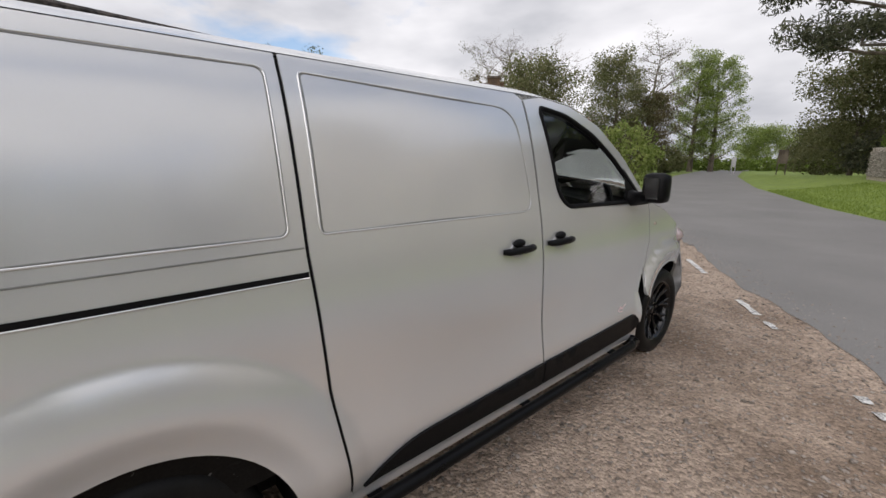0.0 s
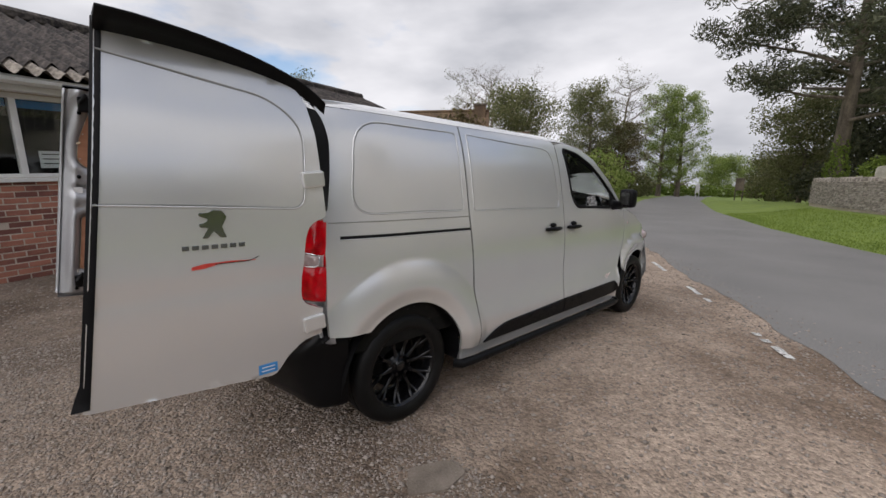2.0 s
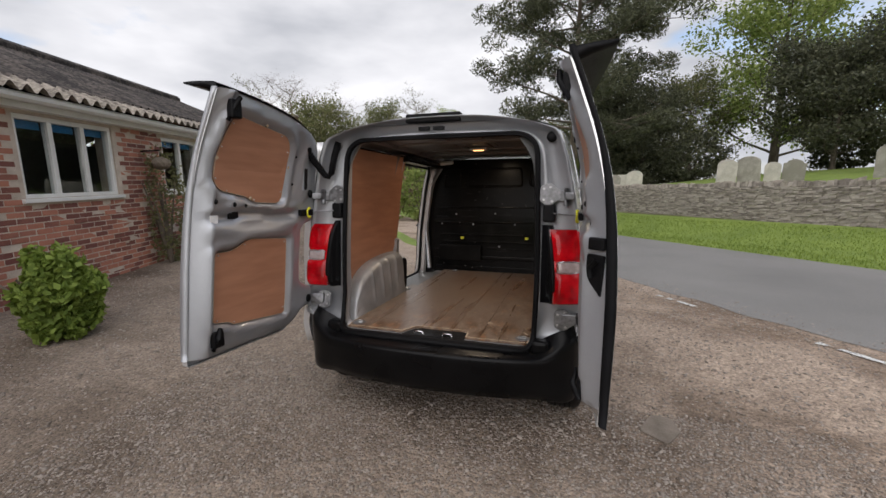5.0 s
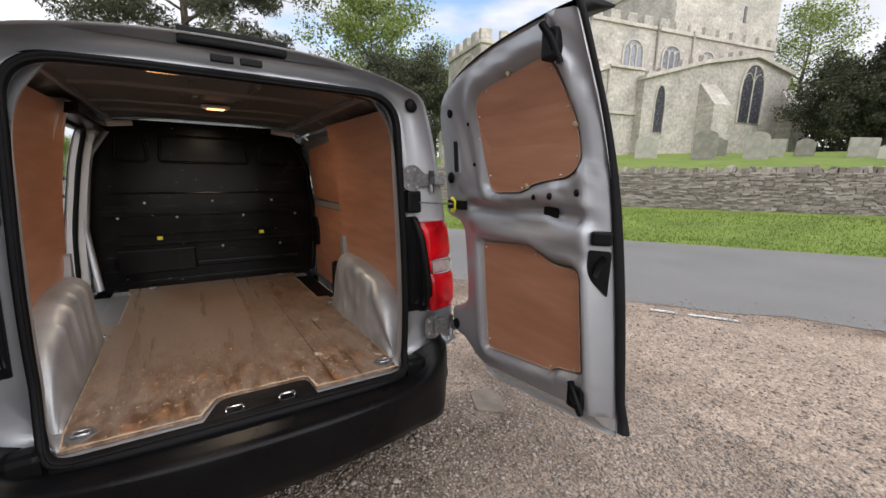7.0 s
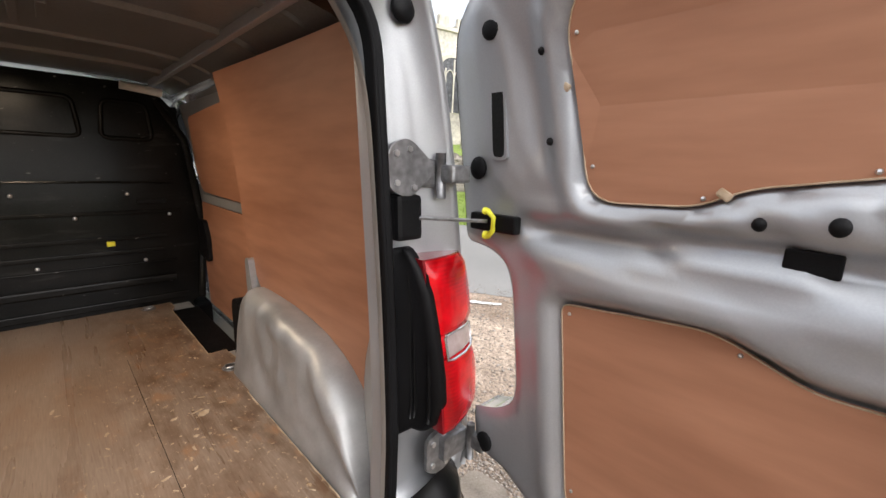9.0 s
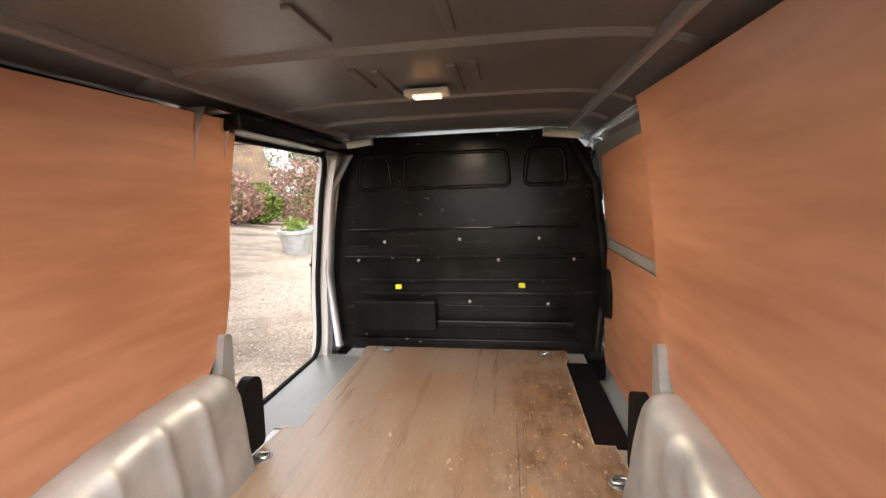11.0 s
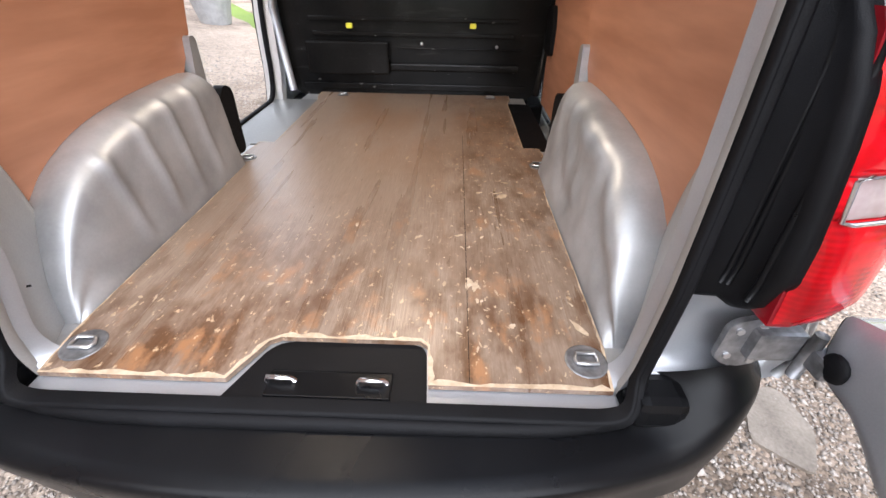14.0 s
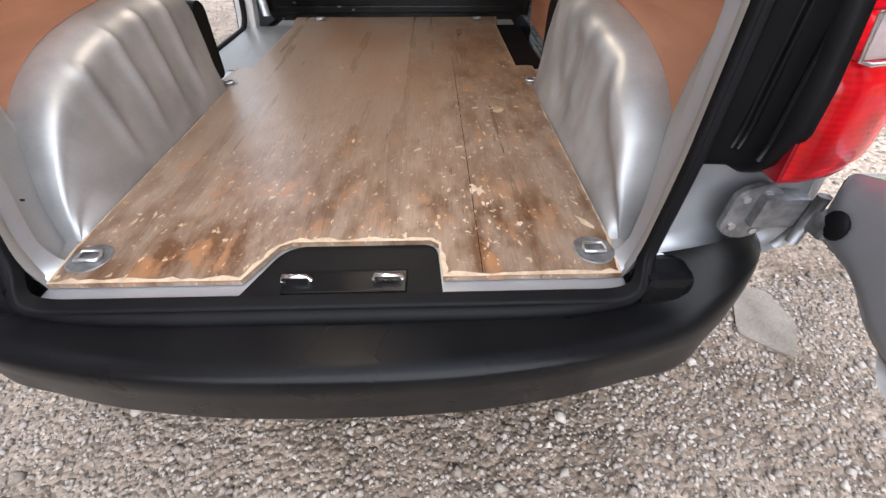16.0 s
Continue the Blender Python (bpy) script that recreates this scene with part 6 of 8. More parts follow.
    for P, Q in zip(rows, rows[1:]):
        for i in range(4):
            bm.faces.new((P[i], P[i + 1], Q[i + 1], Q[i]))
    bm.faces.new(rows[0])
    bm.faces.new(rows[-1])
    if s > 0:
        part("edge_seal", bm, RUBBER, dr, "broad black rubber strip", True)
    else:
        # body-silver strip, darkened in colour for the shade on it
        part("edge_seal", bm, SILVER_DIM, dr, "", True)
    # spoiler lip along the top
    bm = bmesh.new()
    rows = []
    for a in spread(0.05, W + 0.005, 18):
        z = curve(a, [(0.0, 1.69), (0.05, 1.755), (0.15, 1.822), (0.34, 1.880), (W - 0.3, 1.915), (W, 1.935)])
        o = (0.125 if s > 0 else 0.16) * smooth_step(0.0, W, a) ** 0.8 + 0.012
        p = at(a, min(z, 1.93), 0.95)
        rows.append([bm.verts.new(p + Vector((s * dx, 0, dz))) for dx, dz in ((-0.025, 0.008), (0.0, 0.018), (o * 0.6, 0.026), (o, 0.026), (o, 0.018), (o * 0.5, 0.002), (0.0, -0.024))])
    for P, Q in zip(rows, rows[1:]):
        for i in range(6):
            bm.faces.new((P[i], P[i + 1], Q[i + 1], Q[i]))
    bm.faces.new(rows[0])
    bm.faces.new(rows[-1])
    bmesh.ops.recalc_face_normals(bm, faces=bm.faces[:])
    part("spoiler", bm, BLACK_TRIM, dr, "black spoiler lip", True)
    # hinge covers on the outer skin
    for z in (1.435, 0.775):
        boxpart("hinge_cover", (-0.016, -0.062, -0.036), (0.020, 0.040, 0.036), SILVER, dr, 0.010, "silver hinge cover", Matrix.Translation(at(skin_start(z) + 0.032, z, 1.0)) @ pose(0, 0, 0, 6))
    # latches on the free edge
    for a, z, h in ((W - 0.09, 1.838, 0.055), (W - 0.112, 0.730, 0.05)):
        boxpart("latch", (-0.018, -0.030, -h * 0.8), (0.026, 0.030, h * 0.8), BLACK_TRIM, dr, 0.010, "black door latch", Matrix.Translation(at(a, z, -0.05)))
        bm = bmesh.new()
        tube(bm, [at(a + 0.02, z - h, -0.2), at(a + 0.02, z + h * 0.2, -0.45), at(a - 0.01, z + h, -0.2)], 0.012, 6)
        part("latch_arm", bm, BLACK_TRIM, dr, "", True)
    if s > 0:
        lk = Matrix.Translation((s * (inner_x(1.17) + 0.030), yy(W - 0.036, 1.17), 0)) @ pose(0, 0, 0, 0, 0, 48)
        boxpart("lock_case", (-0.012, -0.034, 1.240), (0.012, 0.030, 1.285), BLACK_TRIM, dr, 0.008, "black lock cover", lk)
        bm = bmesh.new()
        prism(bm, rounded([(-0.034, 1.222), (0.034, 1.226), (0.036, 1.165), (0.026, 1.13), (-0.030, 1.075)], [0.008, 0.01, 0.02, 0.02, 0.008]), -0.008, 0.008, lk @ Matrix(((0, 0, -1, 0), (1, 0, 0, 0), (0, 1, 0, 0), (0, 0, 0, 1))), 0.003)
        lc = part("lock_case", bm, BLACK_TRIM, dr, "black lock cover")
        bm = bmesh.new()
        tube(bm, [lk @ Vector((-0.014, -0.012, 1.205)), lk @ Vector((-0.026, 0.004, 1.18)), lk @ Vector((-0.016, 0.012, 1.145))], 0.010, 7)
        part("lever", bm, RUBBER, lc, "", True)
    # round knob, plugs and slot in the belt
    for a, z, r, mt in ((W - 0.19, 1.386, 0.022, SILVER_DIM), (W - 0.19, 1.386, 0.012, BLACK_TRIM), (W - 0.274, 1.379, 0.010, BLACK_TRIM), (W - 0.083, 1.401, 0.0115, BLACK_TRIM), (0.070, 1.445, 0.024, RUBBER), (0.155, 1.722, 0.022, RUBBER), (0.047, 0.761, 0.024, RUBBER), (0.262, 1.663, 0.007, RUBBER), (0.262, 1.50, 0.007, RUBBER)):
        bm = bmesh.new()
        dpt = -0.16 if mt is BLACK_TRIM and r > 0.0115 else -0.06
        bmesh.ops.create_uvsphere(bm, u_segments=14, v_segments=8, radius=1, matrix=Matrix.Translation(at(a, z, 0.02 if mt is SILVER_DIM else dpt)) @ Matrix.Diagonal((0.010, r, r * 1.1, 1)))
        part("plug", bm, mt, dr, "", True)
    boxpart("slot", (-0.006, -0.032, -0.018), (0.006, 0.032, 0.018), RUBBER, dr, 0.004, "", Matrix.Translation(at(W - 0.217, 1.330, 0.22)))
    for nm, k, mt in (("slot_rim", 0.0, SILVER_DIM), ("slot", 0.006, TYRE)):
        bm = bmesh.new()
        w, h = 0.021 - k, 0.100 - k
        prism(bm, rounded([(-w, -h), (w, -h), (w, h), (-w, h)], 0.012), -0.006, 0.003 if mt is SILVER_DIM else 0.005, Matrix.Translation(at(0.145, 1.563, -0.14)) @ Matrix(((0, 0, -s, 0), (1, 0.10, 0, 0), (0, 1, 0, 0), (0, 0, 0, 1))), 0.002)
        bmesh.ops.recalc_face_normals(bm, faces=bm.faces[:])
        part(nm, bm, mt, dr)
    # yellow check-strap clip
    cm = at(0.125, 1.325, -0.12)
    boxpart("strap_end", (-0.012, -0.055, -0.02), (0.012, 0.075, 0.02), BLACK_TRIM, dr, 0.006, "", Matrix.Translation(cm))
    bm = bmesh.new()
    tube(bm, [cm + Vector((-s * 0.016, 0.026, 0.026)), cm + Vector((-s * 0.02, 0.014, 0.027)), cm + Vector((-s * 0.02, -0.002, 0.014)), cm + Vector((-s * 0.02, -0.002, -0.014)), cm + Vector((-s * 0.02, 0.010, -0.028)), cm + Vector((-s * 0.016, 0.022, -0.028))], [0.009, 0.007, 0.006, 0.006, 0.007, 0.010], 8)
    part("strap_clip", bm, YELLOW, dr, "yellow strap clip", True)
    if s < 0:
        bm = bmesh.new()
        tube(bm, [(-0.81, 0.205, 1.735), (-0.785, 0.245, 1.66), (-0.748, 0.290, 1.59), (-0.733, 0.305, 1.563), (-0.712, 0.312, 1.556), (-0.694, 0.314, 1.575), (-0.672, 0.318, 1.68), (-0.645, 0.33, 1.775)], 0.020, 10)
        sleeve = part("cable_sleeve", bm, RUBBER, dr, "black ribbed cable sleeve", True)
        legs = [(Vector((-0.81, 0.205, 1.735)), Vector((-0.748, 0.290, 1.59))), (Vector((-0.690, 0.315, 1.60)), Vector((-0.650, 0.328, 1.755)))]
        for top, foot in legs:
            for q in spread(0.05, 0.95, 11):
                p = top.lerp(foot, q)
                d = (foot - top).normalized() * 0.004
                bm = bmesh.new()
                tube(bm, [p - d, p + d], 0.0225, 10)
                part("ring", bm, RUBBER, sleeve, "", True)
        boxpart("label", (-0.002, -0.022, -0.035), (0.002, 0.022, 0.035), DECAL_WHITE, dr, 0, "small white sticker", Matrix.Translation(at(W - 0.085, 1.30, 0.03)))
        return
    # badge on the outer skin: a plain shape for the emblem, letters' place as a row of plain blocks, a red swoosh
    def outx(y, z):
        a = (0.245 + 0.115 * (z - 0.64)) - y
        return skin(a, z).x
    bm = bmesh.new()
    prism(bm, rounded([(-0.052, -0.062), (-0.026, -0.062), (-0.004, -0.026), (0.022, -0.062), (0.050, -0.062), (0.026, -0.014), (0.052, 0.030), (0.034, 0.060), (-0.004, 0.064), (-0.022, 0.046), (-0.058, 0.052), (-0.060, 0.036), (-0.018, 0.024), (-0.036, 0.006), (-0.062, 0.002), (-0.056, -0.014), (-0.018, -0.012)], 0.006, 2), 0, 0.008, Matrix.Translation((outx(-0.193, 1.258) - 0.002, -0.193, 1.258)) @ Matrix.Scale(0.86, 4) @ Matrix(((0, 0, 1, 0), (1, 0, 0, 0), (0, 1, 0, 0), (0, 0, 0, 1))), 0.003)
    part("emblem", bm, CHROME_REFLECTING, dr, "chrome emblem as a plain shape, dark reflection in its colour")
    for i in range(7):
        y = -0.294 + 0.0325 * i
        boxpart("badge_bar", (0, -0.0115, -0.0085), (0.005, 0.0115, 0.0085), CHROME_REFLECTING, dr, 0.002, "chrome badge block, dark reflection in its colour", Matrix.Translation((outx(y, 1.172) - 0.001, y, 1.172)))
    bm = bmesh.new()
    pts = [(-0.280, 1.094), (-0.235, 1.100), (-0.19, 1.106), (-0.14, 1.108), (-0.09, 1.106), (-0.05, 1.106)]
    for (ya, za), (yb, zb), w0, w1 in zip(pts, pts[1:], (0.006, 0.009, 0.004, 0.003, 0.002), (0.009, 0.004, 0.003, 0.002, 0.001)):
        vs = [bm.verts.new((outx(y, z) + 0.0035, y, z)) for y, z in ((ya, za - w0), (yb, zb - w1), (yb, zb + w1), (ya, za + w0))]
        bm.faces.new(vs)
    part("decal", bm, DECAL_RED, dr, "red swoosh decal")
    bm = bmesh.new()
    for ya, yb in zip(spread(-0.20, -0.035, 9), spread(-0.20, -0.035, 9)[1:]):
        vs = [bm.verts.new((outx(y, 1.10) + 0.004, y, 1.104 + 0.014 * smooth_step(-0.08, -0.035, y) + d)) for y, d in ((ya, -0.0015), (yb, -0.0015), (yb, 0.0015), (ya, 0.0015))]
        bm.faces.new(vs)
    part("decal", bm, BLACK_TRIM, dr, "thin black line beside the swoosh")
    boxpart("decal", (0, -0.040, -0.022), (0.002, 0.040, 0.022), DECAL_BLUE, dr, 0, "small blue dealer sticker with unreadable lines", Matrix.Translation((outx(-0.010, 0.610) + 0.001, -0.010, 0.610)))
    for k in (-1, 1):
        boxpart("bar", (0, -0.028, k * 0.008 - 0.002), (0.0015, 0.028, k * 0.008 + 0.002), DECAL_WHITE, dr, 0, "", Matrix.Translation((outx(-0.010, 0.610) + 0.003, -0.010, 0.610)))




# ---------------------------------------------------------------- the land
def sheet(name, us, ns, height, mat, label, lift=0.0):
    """A strip of land in the road's frame, from lists of stations along and functions across."""
    verts, faces = [], []
    k = 0
    for u in us:
        row = ns(u)
        k = len(row)
        for n in row:
            p = ROAD @ Vector((n, u, 0))
            verts.append((p.x, p.y, height(p.x, p.y) + lift))
    for i in range(len(us) - 1):
        for j in range(k - 1):
            a = i * k + j
            faces.append((a, a + 1, a + k + 1, a + k))
    ob = from_arrays(name, verts, faces, mat, smooth=True)
    return tagged(ob, label, "ground", kind="structure")


def spread(a, b, k):
    return [a + (b - a) * i / (k - 1) for i in range(k)]


def build_land():
    far = [-1500, -700, -300, -120, -70] + spread(-50, 70, 61) + [80, 95, 110, 140, 200, 400, 800, 1500]

    def cross(u):
        e, w = piecewise(u, VERGE), piecewise(u, WALL) + 0.2
        w = max(w, e + 3)
        return [-1500, -500, -200, -90, -50, -30] + spread(-22, -1.5, 22) + [0, e - 0.35, e - 0.02, e + 0.12, e + 0.3] + \
            spread(e + 0.8, w - 0.05, 6) + [w + 0.01, w + 0.15] + spread(w + 1, w + 20, 12) + [w + 40, w + 90, w + 250, w + 600, w + 1500]
    sheet("ground", far, cross, ground_height, GRASS, "rough grass and earth rising gently to the horizon")
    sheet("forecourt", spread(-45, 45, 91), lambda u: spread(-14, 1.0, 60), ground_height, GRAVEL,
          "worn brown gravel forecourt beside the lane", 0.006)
    ramp = [-300, -120, -60] + spread(-45, -13, 17) + spread(-12.8, 20, 165) + spread(22, 70, 25) + [85, 110, 150, 200]

    def ragged(u):
        return 0.16 * noise.noise(Vector((u * 0.45, 2.0, 0))) + 0.10 * noise.noise(Vector((u * 1.7, 5.0, 0))) + 0.05 * noise.noise(Vector((u * 5.0, 8.0, 0)))
    sheet("road", ramp, lambda u: [piecewise(u, VERGE) - q for q in (5.50 + 1.2 * ragged(u), 4.9, 4.4, 3.0, 1.5, 0.4, 0.0)], lambda x, y: 0.0, ASPHALT,
          "grey asphalt lane with worn edges", 0.012)
    # worn edge line of the lane, dash by dash
    rng = random.Random(5)
    for i in range(-6, 5):
        u0 = 3.24 - 1.93 * i
        bm = bmesh.new()
        k = 9
        for s in range(k):
            a, b = u0 + 0.82 * s / k, u0 + 0.82 * (s + 1) / k
            e = piecewise(a, VERGE) - 5.87
            vs = [bm.verts.new(ROAD @ Vector((e + n + rng.uniform(-0.012, 0.012), q, 0.017))) for n, q in ((0.03, a), (0.10, a), (0.10, b), (0.03, b))]
            if rng.random() > 0.16:
                bm.faces.new(vs)
        tagged(part("road_marking", bm, LINE), "worn white dash painted along the lane's edge", "road marking", "dashes along the lane's edge", "structure")


def stones(seed, count, area, size, mat, name, label, strip=False):
    """Loose gravel: small uneven stones lying in an area (x0, y0, x1, y1)."""
    rs = np.random.RandomState(seed)
    base = np.array([(1, 0, 0), (0, 1, 0), (-1, 0, 0), (0, -1, 0), (0.3, 0.2, 1), (-0.2, 0.1, -1)], float)
    tri = np.array([(0, 1, 4), (1, 2, 4), (2, 3, 4), (3, 0, 4), (1, 0, 5), (2, 1, 5), (3, 2, 5), (0, 3, 5)])
    x = rs.uniform(area[0], area[2], count)
    y = rs.uniform(area[1], area[3], count)
    s = size * np.minimum(2.1, np.exp(rs.normal(0, 0.40, count)))
    if strip:
        q = [ROAD @ Vector((n, u, 0)) for n, u in zip(0.38 + rs.normal(0, 0.26, count), rs.uniform(-9, 17, count))]
        x, y = np.array([p.x for p in q]), np.array([p.y for p in q])
    keep = [strip or (ROAD_INV @ Vector((a, b, 0))).x < 0.1 + 0.3 * r for a, b, r in zip(x, y, rs.rand(count))]
    x, y, s = x[keep], y[keep], s[keep]
    k = len(x)
    sc = np.stack([s * rs.uniform(0.7, 1.3, k), s * rs.uniform(0.7, 1.3, k), s * rs.uniform(0.35, 0.7, k)], 1)
    v = base[None] * sc[:, None] * rs.uniform(0.75, 1.35, (k, 6, 1))
    a = rs.uniform(0, 6.28, k)
    c, d = np.cos(a)[:, None], np.sin(a)[:, None]
    v = np.stack([v[..., 0] * c - v[..., 1] * d, v[..., 0] * d + v[..., 1] * c, v[..., 2]], 2)
    z = np.array([ground_height(p, q) for p, q in zip(x, y)]) + (0.010 if strip else 0.006)
    v += np.stack([x, y, z + sc[:, 2] * 0.35], 1)[:, None]
    f = tri[None] + 6 * np.arange(k)[:, None, None]
    me = bpy.data.meshes.new(name)
    me.vertices.add(k * 6)
    me.vertices.foreach_set("co", v.reshape(-1))
    me.loops.add(k * 24)
    me.loops.foreach_set("vertex_index", f.reshape(-1))
    me.polygons.add(k * 8)
    me.polygons.foreach_set("loop_start", np.arange(k * 8) * 3)
    me.materials.append(mat)
    me.update(calc_edges=True)
    me.validate()
    return tagged(new(name, me), label, "gravel", kind="stuff")


def blades(seed, count, place, height, mat, name, label):
    """Grass tufts: thin three-cornered blades."""
    rs = np.random.RandomState(seed)
    verts, faces = [], []
    for _ in range(count):
        x, y = place(rs)
        z = ground_height(x, y)
        h = height * rs.uniform(0.5, 1.3)
        a = rs.uniform(0, 6.28)
        dx, dy = math.cos(a) * 0.012, math.sin(a) * 0.012
        lx, ly = rs.normal(0, 0.35, 2) * h
        k = len(verts)
        verts += [(x - dx, y - dy, z - 0.01), (x + dx, y + dy, z - 0.01), (x + lx, y + ly, z + h)]
        faces.append((k, k + 1, k + 2))
    return tagged(from_arrays(name, verts, faces, mat), label, "grass", kind="stuff")


# ---------------------------------------------------------------- trees
def leaf_cloud(rs, centres, radius, per, size, slim=0.6):
    """Many small leaf clumps scattered round centres."""
    c = np.repeat(np.array(centres), per, axis=0)
    k = len(c)
    rr = np.repeat(np.array(radius), per) if not np.isscalar(radius) else np.full(k, radius)
    d = rs.normal(0, 1, (k, 3))
    d /= np.linalg.norm(d, axis=1, keepdims=True)
    p = c + d * (rr * rs.uniform(0.25, 1.0, k) ** 0.6)[:, None] * np.array([1, 1, 0.75])
    a = rs.normal(0, 1, (k, 3))
    a /= np.linalg.norm(a, axis=1, keepdims=True)
    b = np.cross(a, rs.normal(0, 1, (k, 3)))
    b /= np.linalg.norm(b, axis=1, keepdims=True)
    s = size * rs.uniform(0.6, 1.5, k)[:, None]
    v = np.stack([p - a * s, p + b * s * slim, p + a * s, p - b * s * slim], 1).reshape(-1, 3)
    f = np.arange(k * 4).reshape(-1, 4)
    return v.tolist(), f.tolist()


def limbs(rs, height, spread_r, count, base, r0, shape=""):
    """Branch paths rising from a trunk of given height."""
    out = []
    for i in range(count):
        z = height * (base + (0.97 - base) * (i + rs.rand()) / count)
        a = i * 2.4 + rs.uniform(-0.4, 0.4)
        q = (z / height - base) / (1 - base)
        if shape == "fir":
            taper = 1 - 0.93 * q
        elif shape == "broad":
            taper = max(0.25, 1 - ((q - 0.34) / 0.74) ** 2) ** 0.6
        else:
            taper = 1 - 0.55 * q ** 1.6
        ln = spread_r * rs.uniform(0.65, 1.05) * taper
        dirv = np.array([math.cos(a), math.sin(a), rs.uniform(0.25, 0.75)])
        p0 = np.array([0, 0, z])
        pts = [p0]
        for q in (0.35, 0.7, 1.0):
            pts.append(p0 + dirv * ln * q + np.array([rs.normal(0, 0.06), rs.normal(0, 0.06), 0.12 * q * q]) * ln)
        out.append((pts, r0 * 0.38 * (1 - 0.6 * z / height)))
    return out


def tree(kind, x, y, height, width, seed, label, leaf, rz=0.0, density=1.0, trunk_w=None):
    rs = np.random.RandomState(seed)
    z0 = ground_height(x, y)
    m = upright(x, y, z0 - 0.15, rz)
    t = thing("tree", m, label, "tree")
    r0 = trunk_w or height * (0.0165 if kind == "pine" else 0.022)
    base = {"broad": 0.09, "bare": 0.22, "pine": 0.22, "fir": 0.03}[kind]
    count = {"broad": 34, "bare": 26, "pine": 40, "fir": 80}[kind]
    bm = bmesh.new()
    sway = 0.003 if kind == "pine" else 0.012
    tp = [Vector((rs.normal(0, sway) * height * q, rs.normal(0, sway) * height * q, height * 0.97 * q)) for q in (0, 0.03, 0.15, 0.35, 0.6, 0.8, 1.0)]
    tube(bm, tp, [r0 * q for q in (1.5, 1.12, 1.0, 0.8, 0.5, 0.28, 0.06)], 9)
    lb = limbs(rs, height, width / 2, count, base, r0, kind)
    tips = []
    for pts, r in lb:
        if kind == "fir":
            pts = [p - np.array([0, 0, 1]) * 0.45 * np.linalg.norm(p - pts[0]) for p in pts]
        if kind == "pine":
            pts = [p - np.array([0, 0, 1]) * 0.30 * np.linalg.norm(p - pts[0]) for p in pts]
        tube(bm, pts, [r, r * 0.7, r * 0.42, r * 0.14], 5)
        n2 = {"broad": 5, "bare": 9, "pine": 7, "fir": 4}[kind]
        for j in range(n2):
            q = rs.uniform(0.45 if kind == "pine" else 0.3, 1.0)
            i = min(2, int(q * 3))
            p = pts[i] + (pts[i + 1] - pts[i]) * (q * 3 - i)
            d = rs.normal(0, 1, 3)
            d[2] = abs(d[2]) * (1.0 if kind in ("broad", "bare") else 0.25)
            d = d / np.linalg.norm(d) * width * rs.uniform(0.06, 0.15)
            tube(bm, [p, p + d * 0.5 + rs.normal(0, 0.03, 3) * width * 0.3, p + d], [r * 0.3, r * 0.2, r * 0.06], 4)
            tips.append(p + d)
            if kind == "bare":
                for _ in range(7):
                    e = rs.normal(0, 1, 3)
                    e[2] = abs(e[2])
                    e = e / np.linalg.norm(e) * width * rs.uniform(0.04, 0.10)
                    tube(bm, [p + d * 0.7, p + d * 0.7 + e], [r * 0.10, r * 0.03], 3)
        tips += [pts[2], pts[3]]
    for v in bm.verts:
        v.co = m @ v.co
    part("trunk", bm, TWIG if kind == "bare" else BARK, t, smooth=True)
    if kind == "bare" and density <= 0:
        return t
    rad = {"broad": 0.125, "bare": 0.06, "pine": 0.060, "fir": 0.085}[kind] * width
    per = int({"broad": 120, "bare": 14, "pine": 175, "fir": 75}[kind] * density)
    v, f = leaf_cloud(rs, tips, rad, per, {"broad": 0.0105, "bare": 0.007, "pine": 0.0095, "fir": 0.016}[kind] * width, 0.22 if kind == "pine" else 0.6)
    mm = np.array(m)
    v = (np.array(v) @ mm[:3, :3].T + mm[:3, 3]).tolist()
    from_arrays("crown", v, f, leaf, t)
    return t


def shrub(x, y, w, h, d, seed, label, leaf, name="bush", rz=0.0, n=2600, size=0.05):
    rs = np.random.RandomState(seed)
    z0 = ground_height(x, y)
    m = upright(x, y, z0 - 0.03, rz)
    t = thing(name, m, label, name.replace("_", " "))
    bm = bmesh.new()
    for _ in range(9):
        e = rs.normal(0, 0.3, 2)
        tube(bm, [(0, 0, 0), (e[0] * w * 0.4, e[1] * d * 0.4, h * 0.4), (e[0] * w, e[1] * d, h * 0.75)], [0.03, 0.02, 0.008], 5)
    for v in bm.verts:
        v.co = m @ v.co
    part("stem", bm, BARK, t)
    q = rs.normal(0, 1, (n, 3))
    q /= np.linalg.norm(q, axis=1, keepdims=True)
    lump = 1 + 0.16 * np.sin(q[:, 0] * 7 + seed) * np.sin(q[:, 1] * 6) + 0.1 * np.sin(q[:, 2] * 9)
    p = q * (rs.uniform(0.72, 1.03, n) * lump)[:, None] * np.array([w / 2, d / 2, h * 0.52]) + np.array([0, 0, h * 0.5])
    p[:, 2] = np.maximum(p[:, 2], 0.02)
    v, f = leaf_cloud(rs, p, 0.03, 2, size)
    mm = np.array(m)
    v = (np.array(v) @ mm[:3, :3].T + mm[:3, 3]).tolist()
    from_arrays("foliage", v, f, leaf, t)
    return t


def polar(az, r, eye=(0.1, -1.5)):
    return eye[0] + r * math.sin(radians(az)), eye[1] + r * math.cos(radians(az))


